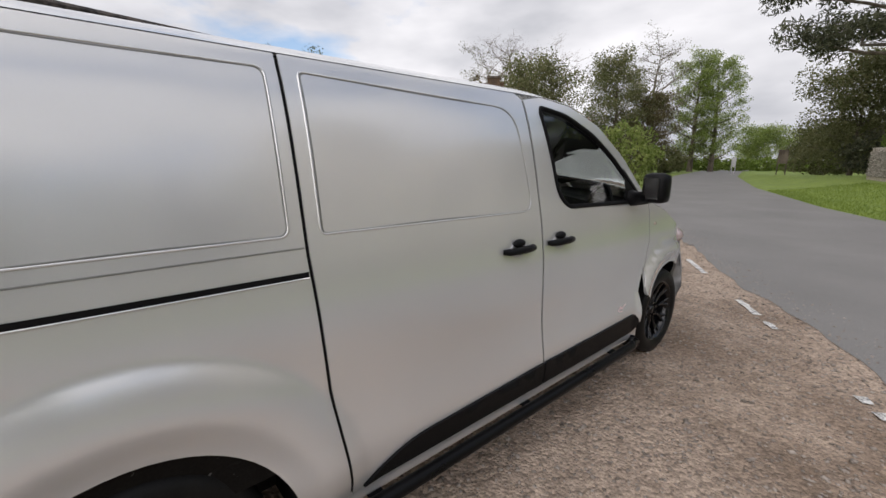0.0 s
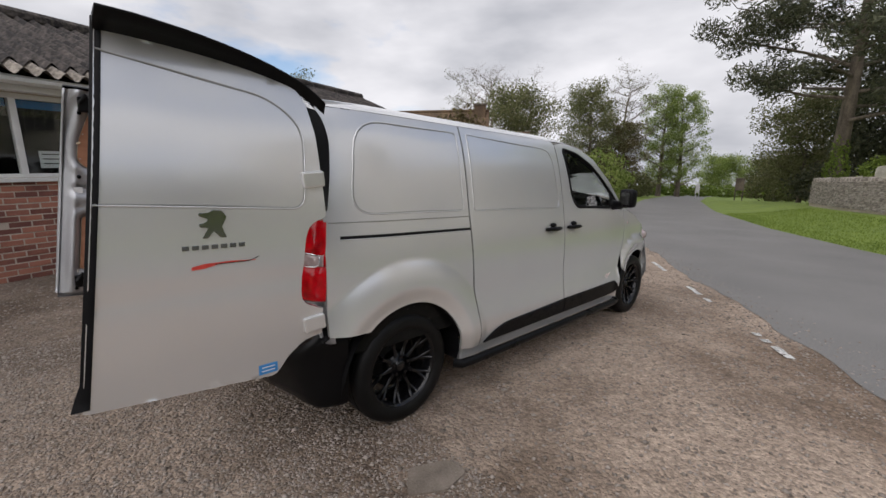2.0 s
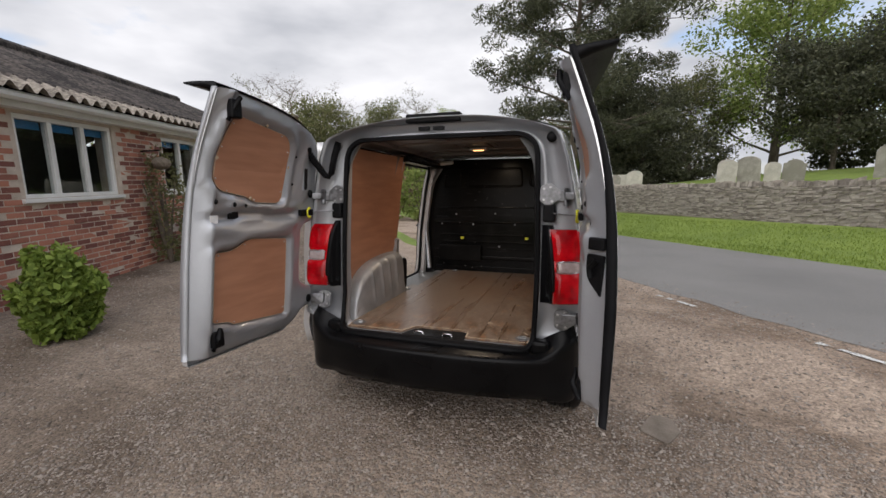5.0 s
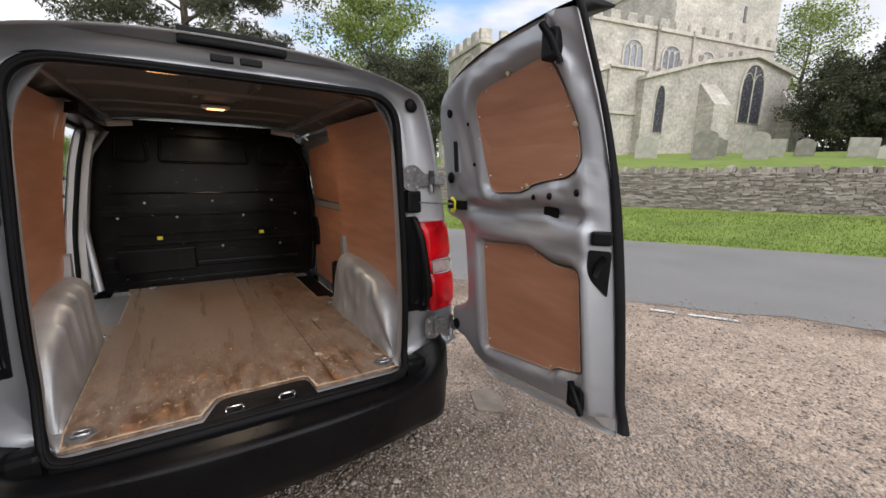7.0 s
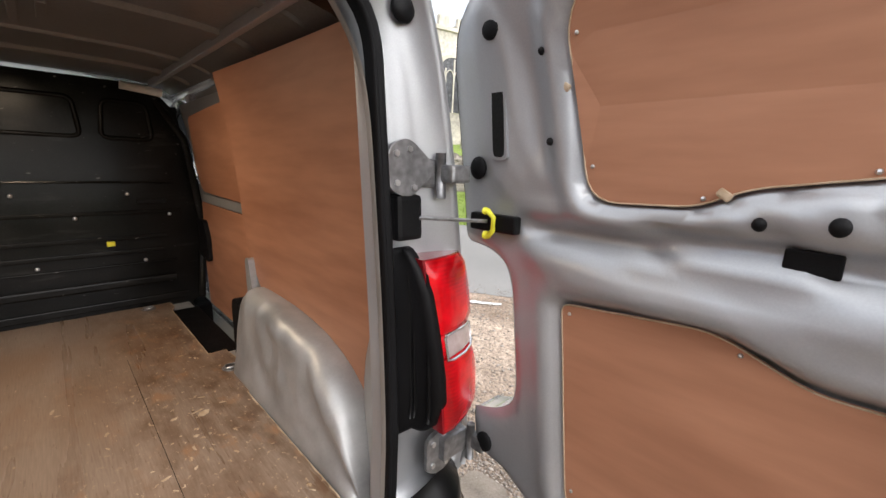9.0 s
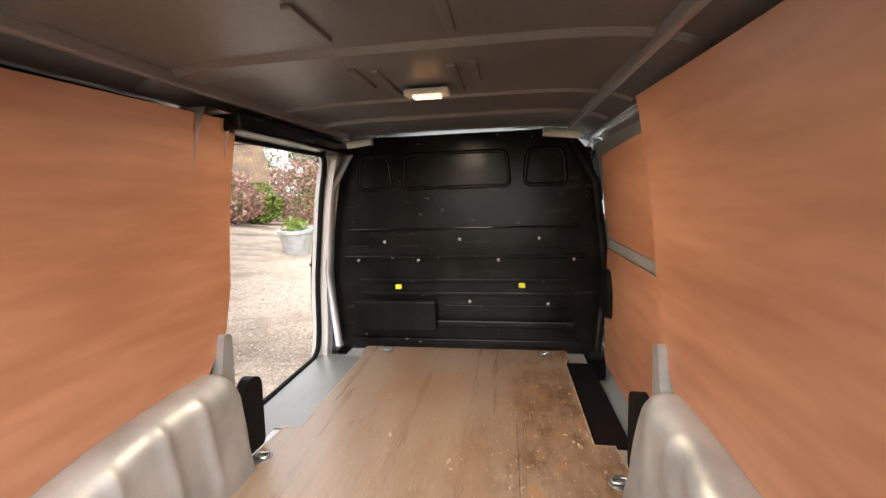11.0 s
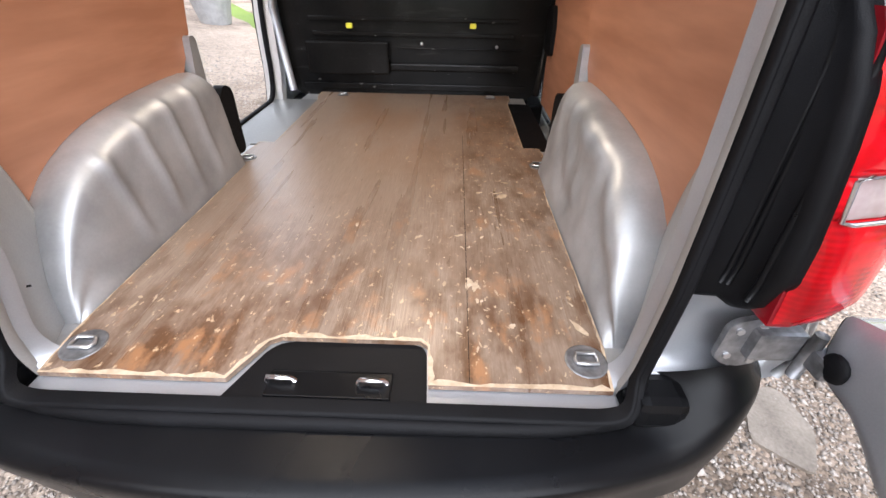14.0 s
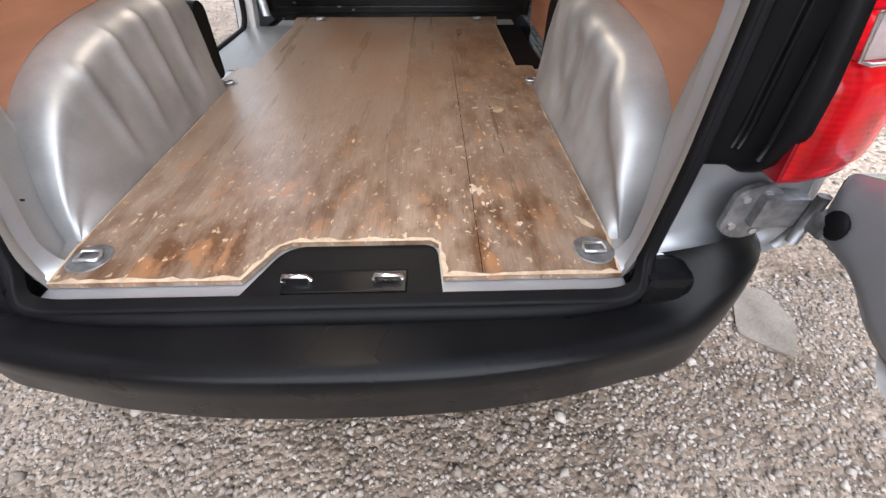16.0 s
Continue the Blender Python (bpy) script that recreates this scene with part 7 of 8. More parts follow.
# ---------------------------------------------------------------- churchyard wall
def stone_mesh(rs, lx, ly, lz):
    """One rough walling stone with worn corners, about its centre."""
    bm = bmesh.new()
    box(bm, (-lx / 2, -ly / 2, -lz / 2), (lx / 2, ly / 2, lz / 2), min(lz * 0.22, 0.02))
    for v in bm.verts:
        v.co += Vector(rs.normal(0, 0.006, 3))
    me = bpy.data.meshes.new("stone")
    bm.to_mesh(me)
    bm.free()
    me.materials.append(STONE)
    return me


def wall_place(u):
    """Foot of the wall's lane side at u, its direction and outward normal, in the world."""
    a = Vector((piecewise(u, WALL), u, 0))
    b = Vector((piecewise(u + 0.1, WALL), u + 0.1, 0))
    p, d = ROAD @ a, (ROAD.to_3x3() @ (b - a)).normalized()
    return p, d


def build_church_wall():
    rs = np.random.RandomState(11)
    core_v, core_f = [], []
    us = spread(-45, 25, 90)
    for i, u in enumerate(us):
        p, d = wall_place(u)
        nrm = Vector((d.y, -d.x, 0))
        zb = 0.45 + 0.012 * max(0, u)
        for off, z in ((0.06, zb - 0.3), (0.06, zb + 1.27), (0.40, zb + 1.27), (0.40, zb - 0.3)):
            q = p + nrm * off
            core_v.append((q.x, q.y, z))
    for i in range(len(us) - 1):
        for j in range(4):
            a = i * 4
            core_f.append((a + j, a + (j + 1) % 4, a + 4 + (j + 1) % 4, a + 4 + j))
    core_f += [(0, 1, 2, 3), tuple(4 * (len(us) - 1) + q for q in (3, 2, 1, 0))]
    wall = tagged(from_arrays("churchyard_wall", core_v, core_f, MORTAR), "grey-brown dry stone wall round the churchyard", "wall", kind="structure")
    meshes = [stone_mesh(rs, l, 0.16, h) for l, h in ((0.24, 0.055), (0.34, 0.065), (0.46, 0.075), (0.20, 0.085), (0.30, 0.10), (0.38, 0.05))]
    dims = [(0.24, 0.055), (0.34, 0.065), (0.46, 0.075), (0.20, 0.085), (0.30, 0.10), (0.38, 0.05)]
    arr = []
    lean = []
    for l, h in dims:
        bm = bmesh.new()
        box(bm, (-l / 2, -0.08, -h / 2), (l / 2, 0.08, h / 2))
        for v in bm.verts:
            v.co += Vector(rs.normal(0, 0.008, 3))
        q = bpy.data.meshes.new("rough_stone")
        bm.to_mesh(q)
        bm.free()
        lean.append(q)
    for me in lean:
        v = np.zeros(len(me.vertices) * 3)
        me.vertices.foreach_get("co", v)
        arr.append((v.reshape(-1, 3), [tuple(p.vertices) for p in me.polygons]))
    sv, sf, made = [], [], 0
    z = 0.0
    while z < 1.24:
        hrow = rs.choice([0.035, 0.042, 0.05, 0.06, 0.072])
        u = -45.0
        while u < 24.8:
            i = rs.randint(0, 6)
            ln = dims[i][0] * rs.uniform(0.5, 0.95)
            p, d = wall_place(u + ln / 2)
            nrm = Vector((d.y, -d.x, 0))
            zb = 0.45 + 0.012 * max(0, u)
            c = p + nrm * (0.075 + rs.uniform(-0.022, 0.016)) + Vector((0, 0, zb + z + hrow / 2))
            m = Matrix.Translation(c) @ Matrix(((d.x, nrm.x, 0, 0), (d.y, nrm.y, 0, 0), (0, 0, 1, 0), (0, 0, 0, 1))) @ \
                Matrix.Diagonal((ln / dims[i][0] * 0.96, 1, hrow / dims[i][1] * 0.9, 1))
            if made < 300 and -6 < u < 1.5 and z > 0.1:
                ob = new("stone", meshes[i])
                ob.parent = wall
                ob.matrix_basis = m
                made += 1
            else:
                k = len(sv)
                mm = np.array(m)
                sv += (arr[i][0] @ mm[:3, :3].T + mm[:3, 3]).tolist()
                sf += [tuple(k + q for q in f) for f in arr[i][1]]
            u += ln
        z += hrow
    # rough upright coping
    u = -45.0
    while u < 24.8:
        ln = rs.uniform(0.07, 0.16)
        p, d = wall_place(u)
        nrm = Vector((d.y, -d.x, 0))
        zb = 0.45 + 0.012 * max(0, u) + 1.24
        i = rs.randint(0, 6)
        hh = rs.uniform(0.13, 0.24)
        m = Matrix.Translation(p + nrm * 0.2 + Vector((0, 0, zb + hh / 2))) @ Matrix(((d.x, nrm.x, 0, 0), (d.y, nrm.y, 0, 0), (0, 0, 1, 0), (0, 0, 0, 1))) @ \
            pose(0, 0, 0, 0, rs.normal(0, 7), 0) @ Matrix.Diagonal((ln / dims[i][0], 2.1, hh / dims[i][1], 1))
        k = len(sv)
        mm = np.array(m)
        sv += (arr[i][0] @ mm[:3, :3].T + mm[:3, 3]).tolist()
        sf += [tuple(k + q for q in f) for f in arr[i][1]]
        u += ln
    rest = from_arrays("stonework", sv, sf, STONE_J, wall)
    tagged(rest, kind="stuff")


def gravestone(x, y, w, h, style, seed, lean):
    rs = np.random.RandomState(seed)
    if style == 0:
        pts = [(-w / 2, 0), (w / 2, 0)] + [(w / 2 * math.cos(a), h - w * 0.32 + w * 0.32 * math.sin(a)) for a in spread(0, math.pi, 11)]
    elif style == 1:
        pts = [(-w / 2, 0), (w / 2, 0), (w / 2, h * 0.82), (w * 0.36, h * 0.84), (w * 0.30, h * 0.93), (0, h), (-w * 0.30, h * 0.93), (-w * 0.36, h * 0.84), (-w / 2, h * 0.82)]
    else:
        pts = [(-w / 2, 0), (w / 2, 0), (w / 2, h), (-w / 2, h)]
    bm = bmesh.new()
    prism(bm, pts, -0.06, 0.06, inset=0.012)
    m = upright(x, y, ground_height(x, y) - 0.05, -math.degrees(math.atan2(x - 0.1, y + 1.5)) + rs.uniform(-14, 14)) @ pose(0, 0, 0, 90 + rs.normal(0, 3), 0, 0) @ pose(0, 0, 0, 0, 0, -lean)
    ob = part("gravestone", bm, GRAVE)
    ob.matrix_basis = m
    lab = ("weathered round-topped gravestone in the churchyard grass", "grey shouldered gravestone in the churchyard grass", "low square-topped gravestone in the grass")[style]
    return tagged(ob, lab, "gravestone", "gravestones in the churchyard")


# ---------------------------------------------------------------- church


def build_church():
    m = Matrix.Translation((17.8, 19.8, 3.25)) @ pose(0, 0, 0, SLOPE * 0.5) @ pose(0, 0, 0, 0, 0, -12.0)
    ch = thing("church", m, "old limestone church with a battlemented tower and nave", "church")

    def put(name, bm, mat, parent=None, label=""):
        for v in bm.verts:
            v.co = m @ v.co
        return part(name, bm, mat, parent or ch, label)

    def wall_block(lo, hi, name="wall", bevel=0.03):
        bm = bmesh.new()
        box(bm, lo, hi, bevel)
        return put(name, bm, CHURCH)

    def battlement(p, q, z, pitch=1.35):
        """Merlons and a string course along a wall top, from p to q in plan."""
        p, q = Vector(p), Vector(q)
        d = (q - p).normalized()
        nn = Vector((d.y, -d.x))
        bm = bmesh.new()
        ang = math.degrees(math.atan2(d.y, d.x))
        ln = (q - p).length
        box(bm, (0, -0.12, -0.25), (ln, 0.30, 0.0), 0.03, pose(p.x, p.y, z, 0, 0, ang))
        put("string_course", bm, CHURCH_TRIM)
        i = 0
        while i * pitch < ln - 0.5:
            bm = bmesh.new()
            w = min(pitch * 0.56, ln - i * pitch)
            box(bm, (i * pitch, -0.06, 0.0), (i * pitch + w, 0.26, 0.62), 0.04, pose(p.x, p.y, z, 0, 0, ang))
            put("merlon", bm, CHURCH)
            i += 1

    def arch_window(cx, z0, w, h, lights, yface, ang=0.0, origin=(0, 0), fill=None):
        """A pointed window: dark leaded glass in a deep stone surround with mullions."""
        pts = [(-w / 2, 0), (w / 2, 0), (w / 2, h * 0.55)] + [(w / 2 * math.cos(a) ** 0.8, h * 0.55 + h * 0.45 * math.sin(a)) for a in spread(0.15, math.pi / 2, 6)]
        pts += [(-a, b) for a, b in pts[-2:2:-1]] + [(-w / 2, h * 0.55)]
        mm = pose(origin[0], origin[1], 0, 0, 0, ang) @ pose(cx, yface, z0, 90)
        bm = bmesh.new()
        prism(bm, pts, 0.005, 0.02, mm)
        win = put("window", bm, fill or LEAD_GLASS)
        bm = bmesh.new()
        outer = [(a * 1.16, b * 1.06 - 0.02) for a, b in pts]
        k = len(pts)
        va = [[bm.verts.new((a, b, d)) for a, b in ring] for ring, d in ((outer, 0.0), (outer, 0.09), (pts, 0.09), (pts, 0.012))]
        for r0, r1 in zip(va, va[1:]):
            for i in range(k):
                bm.faces.new((r0[i], r0[(i + 1) % k], r1[(i + 1) % k], r1[i]))
        for v in bm.verts:
            v.co = mm @ v.co
        put("surround", bm, CHURCH_TRIM, win)
        for i in range(1, lights):
            bm = bmesh.new()
            x = -w / 2 + w * i / lights
            top = h * (0.97 - 0.42 * abs(2 * i / lights - 1) ** 1.3)
            box(bm, (x - 0.05, 0, 0.02), (x + 0.05, top, 0.075), 0.01, mm)
            put("mullion", bm, CHURCH_TRIM, win)
        for i in range(lights):
            if lights < 2:
                break
            x = -w / 2 + w * (i + 0.5) / lights
            bm = bmesh.new()
            tube(bm, [mm @ Vector((x + w / lights / 2 * math.cos(a), h * 0.60 + w / lights * 0.9 * math.sin(a), 0.05)) for a in spread(0, math.pi, 7)], 0.035, 5)
            put("tracery", bm, CHURCH_TRIM, win)

    # chancel block with the four-light window, its west end with a blocked one
    wall_block((-2.0, 0.0, -1.5), (7.0, 5.5, 6.6))
    battlement((-2.05, 0), (7.0, 0), 6.6)
    battlement((-2.0, 5.5), (-2.0, 0), 6.6)
    arch_window(1.9, 1.6, 2.5, 3.3, 4, 0.0)
    arch_window(-2.1, 1.85, 2.8, 4.1, 4, 0.0, -90, (-2.0, 0), CHURCH_TRIM)
    for i in range(4):
        bm = bmesh.new()
        yy = 2.1 + 0.62 * (i - 1.5)
        box(bm, (-2.10, yy - 0.10, 2.1), (-2.025, yy + 0.10, 4.75 - 0.3 * abs(i - 1.5)), 0.02)
        put("slit", bm, LEAD_GLASS)
    for k, (dp, top) in enumerate(((1.1, 2.2), (0.6, 4.4))):
        wall_block((-2.05, -dp, -1.5), (-1.35, 0.02, top), "buttress")
    for lo, hi in (((-1.95, 5.4, -1.5), (-0.8, 7.4, 1.7)), ((-1.95, 5.4, 1.7), (-0.8, 6.3, 3.6))):
        wall_block(lo, hi, "buttress")
    # nave with clerestory
    wall_block((6.5, 0.62, -1.5), (25.3, 10.0, 9.3))
    battlement((6.5, 0.6), (25.3, 0.6), 9.3, 1.5)
    # clerestory windows, painted with a reflection of the sky
    for x in (10.3, 13.95, 17.6, 21.2):
        arch_window(x, 6.15, 1.7, 2.0, 3, 0.6, fill=SKY_GLASS)
    for x, yf, za, zb in ((12.4, 0.5, 5.0, 9.1), (15.95, 0.5, 5.0, 9.1), (0.15, -0.08, 1.5, 6.2)):
        bm = bmesh.new()
        tube(bm, [(x, yf, za), (x, yf, zb)], 0.07, 6)
        box(bm, (x - 0.14, yf - 0.12, zb), (x + 0.14, yf + 0.10, zb + 0.32), 0.02)
        put("downpipe", bm, GRAVE, None, "grey-painted downpipe with its hopper")
    # tower
    wall_block((18.1, 4.5, -1.5), (31.1, 15.0, 22.0), "tower")
    battlement((18.1, 4.5), (31.1, 4.5), 22.0)
    battlement((18.1, 15.0), (18.1, 4.5), 22.0)
    for z in (10.4, 15.4):
        bm = bmesh.new()
        box(bm, (17.95, 4.35, z), (31.25, 15.1, z + 0.3), 0.05)
        put("string_course", bm, CHURCH_TRIM)
    arch_window(24.6, 16.6, 1.8, 3.4, 2, 4.5)
    bm = bmesh.new()
    box(bm, (26.3, 4.44, 12.6), (26.6, 4.6, 14.0), 0.02)
    put("slit", bm, LEAD_GLASS)
    # low aisle: a sloping wall up to a square pier with a string course
    bm = bmesh.new()
    prism(bm, [(2.9, -1.5), (7.1, -1.5), (7.1, 5.6), (2.9, 4.25)], 0.8, 0.0, pose(0, 0, 0, 90))
    put("wall", bm, CHURCH)
    bm = bmesh.new()
    prism(bm, [(2.75, 4.2), (7.1, 5.62), (7.1, 5.88), (2.75, 4.46)], 1.0, -0.1, pose(0, 0, 0, 90))
    put("coping", bm, CHURCH_TRIM)
    wall_block((7.05, -0.95, -1.5), (9.95, 0.7, 5.8))
    for z, xa, xb in ((2.75, 7.0, 10.0), (5.72, 7.0, 10.0), (2.30, 2.85, 5.0)):
        bm = bmesh.new()
        box(bm, (xa, -1.1, z), (xb, -0.7, z + 0.18), 0.03)
        put("string_course", bm, CHURCH_TRIM)
    arch_window(5.4, 0.9, 0.6, 1.4, 1, -0.8)
    # gabled chapel
    bm = bmesh.new()
    prism(bm, [(9.5, -1.5), (24.2, -1.5), (24.2, 6.65), (20.0, 7.5), (14.9, 6.55), (9.5, 5.1)], 1.6, -1.0, pose(0, 0, 0, 90))
    put("chapel", bm, CHURCH)
    edge = [(9.4, 5.05), (14.9, 6.57), (20.0, 7.52), (24.4, 6.65)]
    for (xa, za), (xb, zb) in zip(edge, edge[1:]):
        bm = bmesh.new()
        prism(bm, [(xa, za), (xb, zb), (xb, zb + 0.26), (xa, za + 0.26)], 1.85, 1.1, pose(0, 0, 0, 90))
        put("coping", bm, CHURCH_TRIM)
    rs = np.random.RandomState(21)
    for i in range(14):
        x = 9.8 + 1.0 * i
        z = piecewise(x, edge) + 0.1
        if i % 4 == 3:
            continue
        bm = bmesh.new()
        box(bm, (x, -0.6, z - 0.6), (x + rs.uniform(0.45, 0.8), -0.2, z + rs.uniform(0.4, 0.75)), 0.06)
        put("merlon", bm, CHURCH, None, "broken parapet stone")
    arch_window(20.05, 2.8, 2.4, 4.2, 2, -1.6)
    arch_window(11.0, 1.65, 0.85, 3.1, 1, -1.6)
    for bx, w, dp, top in ((14.6, 1.7, 1.3, 3.7), (23.5, 1.0, 1.1, 3.9)):
        wall_block((bx, -1.6 - dp, -1.5), (bx + w, -1.58, top), "buttress")
        bm = bmesh.new()
        prism(bm, [(-1.6 - dp, top), (-1.58, top), (-1.58, top + 1.6)], bx, bx + w, Matrix(((0, 0, 1, 0), (1, 0, 0, 0), (0, 1, 0, 0), (0, 0, 0, 1))))
        put("weathering", bm, CHURCH)
    wall_block((24.2, -1.0, -1.5), (28.7, 3.0, 4.75), "porch")
    bm = bmesh.new()
    box(bm, (24.2, -1.15, 4.75), (28.85, 3.0, 4.95), 0.03)
    put("coping", bm, CHURCH_TRIM)
    # flagpole
    bm = bmesh.new()
    tube(bm, [m @ Vector((0.85, -6, -1.5)), m @ Vector((0.92, -6, 6.1))], [0.06, 0.035], 8)
    tagged(part("flagpole", bm, WHITE_PAINT), "white wooden flagpole beside the church", "flagpole")


# ---------------------------------------------------------------- brick building
BLD = Matrix.Translation((BLD_A.x, BLD_A.y, 0)) @ pose(0, 0, 0, SLOPE) @ pose(0, 0, 0, 0, 0, 109.63)
# local frame: x runs along the front (away from the camera's start), y into the building, z up


def build_brick_house():
    m = BLD
    house = thing("brick_building", m, "long low red-brick building with a corrugated roof", "building")

    def put(name, bm, mat, parent=None, label=""):
        for v in bm.verts:
            v.co = m @ v.co
        return part(name, bm, mat, parent or house, label)

    x0, x1, top = -9.0, 11.2, 2.36
    openings = [(-6.4, -4.0, 1.30, 2.33), (-3.1, -0.95, 1.30, 2.33), (-0.52, 1.72, 1.30, 2.33), (2.75, 4.30, 1.28, 2.30), (5.5, 6.68, 1.28, 2.28), (6.78, 7.75, 0.12, 2.24), (7.88, 8.80, 1.28, 2.28), (9.5, 10.5, 1.28, 2.28)]
    # backing wall with real openings, made of blocks between them
    bm = bmesh.new()
    xs = sorted({x0, x1, *[o[0] for o in openings], *[o[1] for o in openings]})
    for a, b in zip(xs, xs[1:]):
        hit = [o for o in openings if o[0] <= a + 1e-6 and o[1] >= b - 1e-6]
        if hit:
            o = hit[0]
            if o[2] > 0.05:
                box(bm, (a, -0.0245, -0.8), (b, 0.25, o[2]))
            box(bm, (a, -0.0245, o[3]), (b, 0.25, top))
        else:
            box(bm, (a, -0.0245, -0.8), (b, 0.25, top))
    box(bm, (x0, 5.8, -0.8), (x1, 6.05, top))
    for x in (x0, x1 - 0.25):
        box(bm, (x, 0.25, -0.8), (x + 0.25, 5.8, top))
    front = put("wall", bm, MORTAR)
    # inner wall and floor near-black: the unlit room's darkness is in their colour
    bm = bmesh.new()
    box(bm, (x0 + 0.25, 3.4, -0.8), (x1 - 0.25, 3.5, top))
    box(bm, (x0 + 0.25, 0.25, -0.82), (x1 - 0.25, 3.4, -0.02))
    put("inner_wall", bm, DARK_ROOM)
    # bricks
    rs = np.random.RandomState(3)
    bl, bh = 0.210, 0.0615
    bm = bmesh.new()
    box(bm, (-bl / 2, -0.05, -bh / 2), (bl / 2, 0.05, bh / 2), 0.004)
    me = bpy.data.meshes.new("brick")
    bm.to_mesh(me)
    bm.free()
    me.materials.append(BRICK)
    base = np.zeros(len(me.vertices) * 3)
    me.vertices.foreach_get("co", base)
    bq = bmesh.new()
    box(bq, (-bl / 2, -0.05, -bh / 2), (bl / 2, 0.05, bh / 2))
    base = np.array([tuple(v.co) for v in bq.verts])
    bq.verts.index_update()
    polys = [tuple(v.index for v in p.verts) for p in bq.faces]
    bq.free()
    sv, sf, made = [], [], 0
    mm = np.array(m)
    for row in range(-8, 32):
        z = 0.04 + row * 0.075
        x = x0 + (0.11 if row % 2 else 0)
        while x < x1 - 0.2:
            c = x + bl / 2
            if z > top - 0.04 or any(o[0] - bl * 0.4 < c < o[1] + bl * 0.4 and o[2] - 0.05 < z < o[3] + 0.03 for o in openings):
                x += 0.225
                continue
            p = Vector((c, 0.022 + rs.uniform(-0.004, 0.004), z))
            if made < 300 and -0.2 < c < 2.9 and 0 < z < 1.15:
                ob = new("brick", me)
                ob.parent = front
                ob.matrix_basis = m @ Matrix.Translation(p)
                made += 1
            else:
                k = len(sv)
                q = base + np.array(p) + rs.normal(0, 0.001, base.shape)
                sv += (q @ mm[:3, :3].T + mm[:3, 3]).tolist()
                sf += [tuple(k + i for i in f) for f in polys]
            x += 0.225
    tagged(from_arrays("brickwork", sv, sf, BRICK_J, front), kind="stuff")
    # windows and the door
    for a, b, z0, z1 in openings:
        if z0 < 0.2:
            d = boxpart("door", (a + 0.03, 0.06, z0), (b - 0.03, 0.11, z1 - 0.03), WHITE_PAINT, house, 0.006, "white-painted plank door, shut", m)
            for i in range(1, 5):
                x = a + (b - a) * i / 5
                boxpart("groove", (x - 0.004, 0.052, z0 + 0.05), (x + 0.004, 0.062, z1 - 0.08), WHITE_PAINT, d, 0, "", m)
            boxpart("pane", (a + 0.2, 0.05, 1.55), (b - 0.2, 0.058, 1.95), LEAD_GLASS, d, 0, "small dark glazed light", m)
            boxpart("handle", (a + 0.09, 0.0, 0.98), (a + 0.20, 0.055, 1.01), STEEL, d, 0.004, "", m)
            continue
        w = thing("window", m @ Matrix.Translation(((a + b) / 2, 0.06, z0)), "white-framed casement window in the brick front", "window", "windows of the brick building")
        n = 4 if b - a > 2 else 3 if b - a > 1.3 else 2
        for lo, hi in (((a, 0.0, z0), (b, 0.10, z0 + 0.05)), ((a, 0.0, z1 - 0.06), (b, 0.10, z1)), ((a, 0.0, z0 + 0.05), (a + 0.055, 0.10, z1 - 0.06)), ((b - 0.055, 0.0, z0 + 0.05), (b, 0.10, z1 - 0.06))):
            boxpart("window_frame", lo, hi, WHITE_PAINT, w, 0.006, "", m)
        for i in range(1, n):
            x = a + (b - a) * i / n
            boxpart("mullion", (x - 0.035, 0.005, z0 + 0.05), (x + 0.035, 0.09, z1 - 0.06), WHITE_PAINT, w, 0.005, "", m)
        for i in range(n):
            xa, xb = a + (b - a) * i / n + 0.035, a + (b - a) * (i + 1) / n - 0.035
            g = boxpart("pane", (xa, 0.045, z0 + 0.05), (xb, 0.051, z1 - 0.06), WINDOW_GLASS, w, 0, "", m)
            g.visible_shadow = False
            boxpart("blind", (xa, 0.11, z1 - 0.16), (xb, 0.115, z1 - 0.06), DECAL_BLUE, w, 0, "rolled blue blind behind the glass", m)
        boxpart("window_sill", (a - 0.06, -0.07, z0 - 0.055), (b + 0.06, 0.03, z0 - 0.004), WHITE_PAINT, w, 0.008, "", m)
        if -0.6 < a < 0:
            boxpart("notice", (0.78, 0.06, z0 + 0.12), (1.05, 0.063, z0 + 0.34), DECAL_WHITE, w, 0, "white paper notice with unreadable lines, fixed inside the glass", m)
            for k in range(3):
                boxpart("bar", (0.81, 0.056, z0 + 0.17 + 0.06 * k), (1.02, 0.0585, z0 + 0.185 + 0.06 * k), DARK_ROOM, w, 0, "", m)
    # eaves
    boxpart("fascia", (x0 - 0.2, -0.16, top - 0.02), (x1 + 0.2, 0.02, top + 0.13), WHITE_PAINT, house, 0.006, "white-painted timber fascia", m)
    bm = bmesh.new()
    tube(bm, [m @ Vector((x0 - 0.2, -0.24, top + 0.11)), m @ Vector((x1 + 0.2, -0.24, top + 0.09))], 0.055, 8)
    part("gutter", bm, WHITE_PAINT, house, "white half-round gutter")
    # corrugated roof
    def roof(y0, z0, y1, z1, name="roof", mat=None, label=""):
        step = 0.20 / 8
        nx = int((x1 - x0 + 0.6) / step)
        verts, faces = [], []
        ny = 12
        for i in range(nx + 1):
            x = x0 - 0.3 + i * step
            w = 0.044 * math.sin(x * 2 * math.pi / 0.20)
            for j in range(ny + 1):
                q = j / ny
                lap = 0.014 * ((q * 3) % 1)
                y, z = y0 + (y1 - y0) * q, z0 + (z1 - z0) * q
                verts.append(tuple(m @ Vector((x, y, z + w - lap + 0.008 * math.sin(x * 1.3 + q * 5)))))
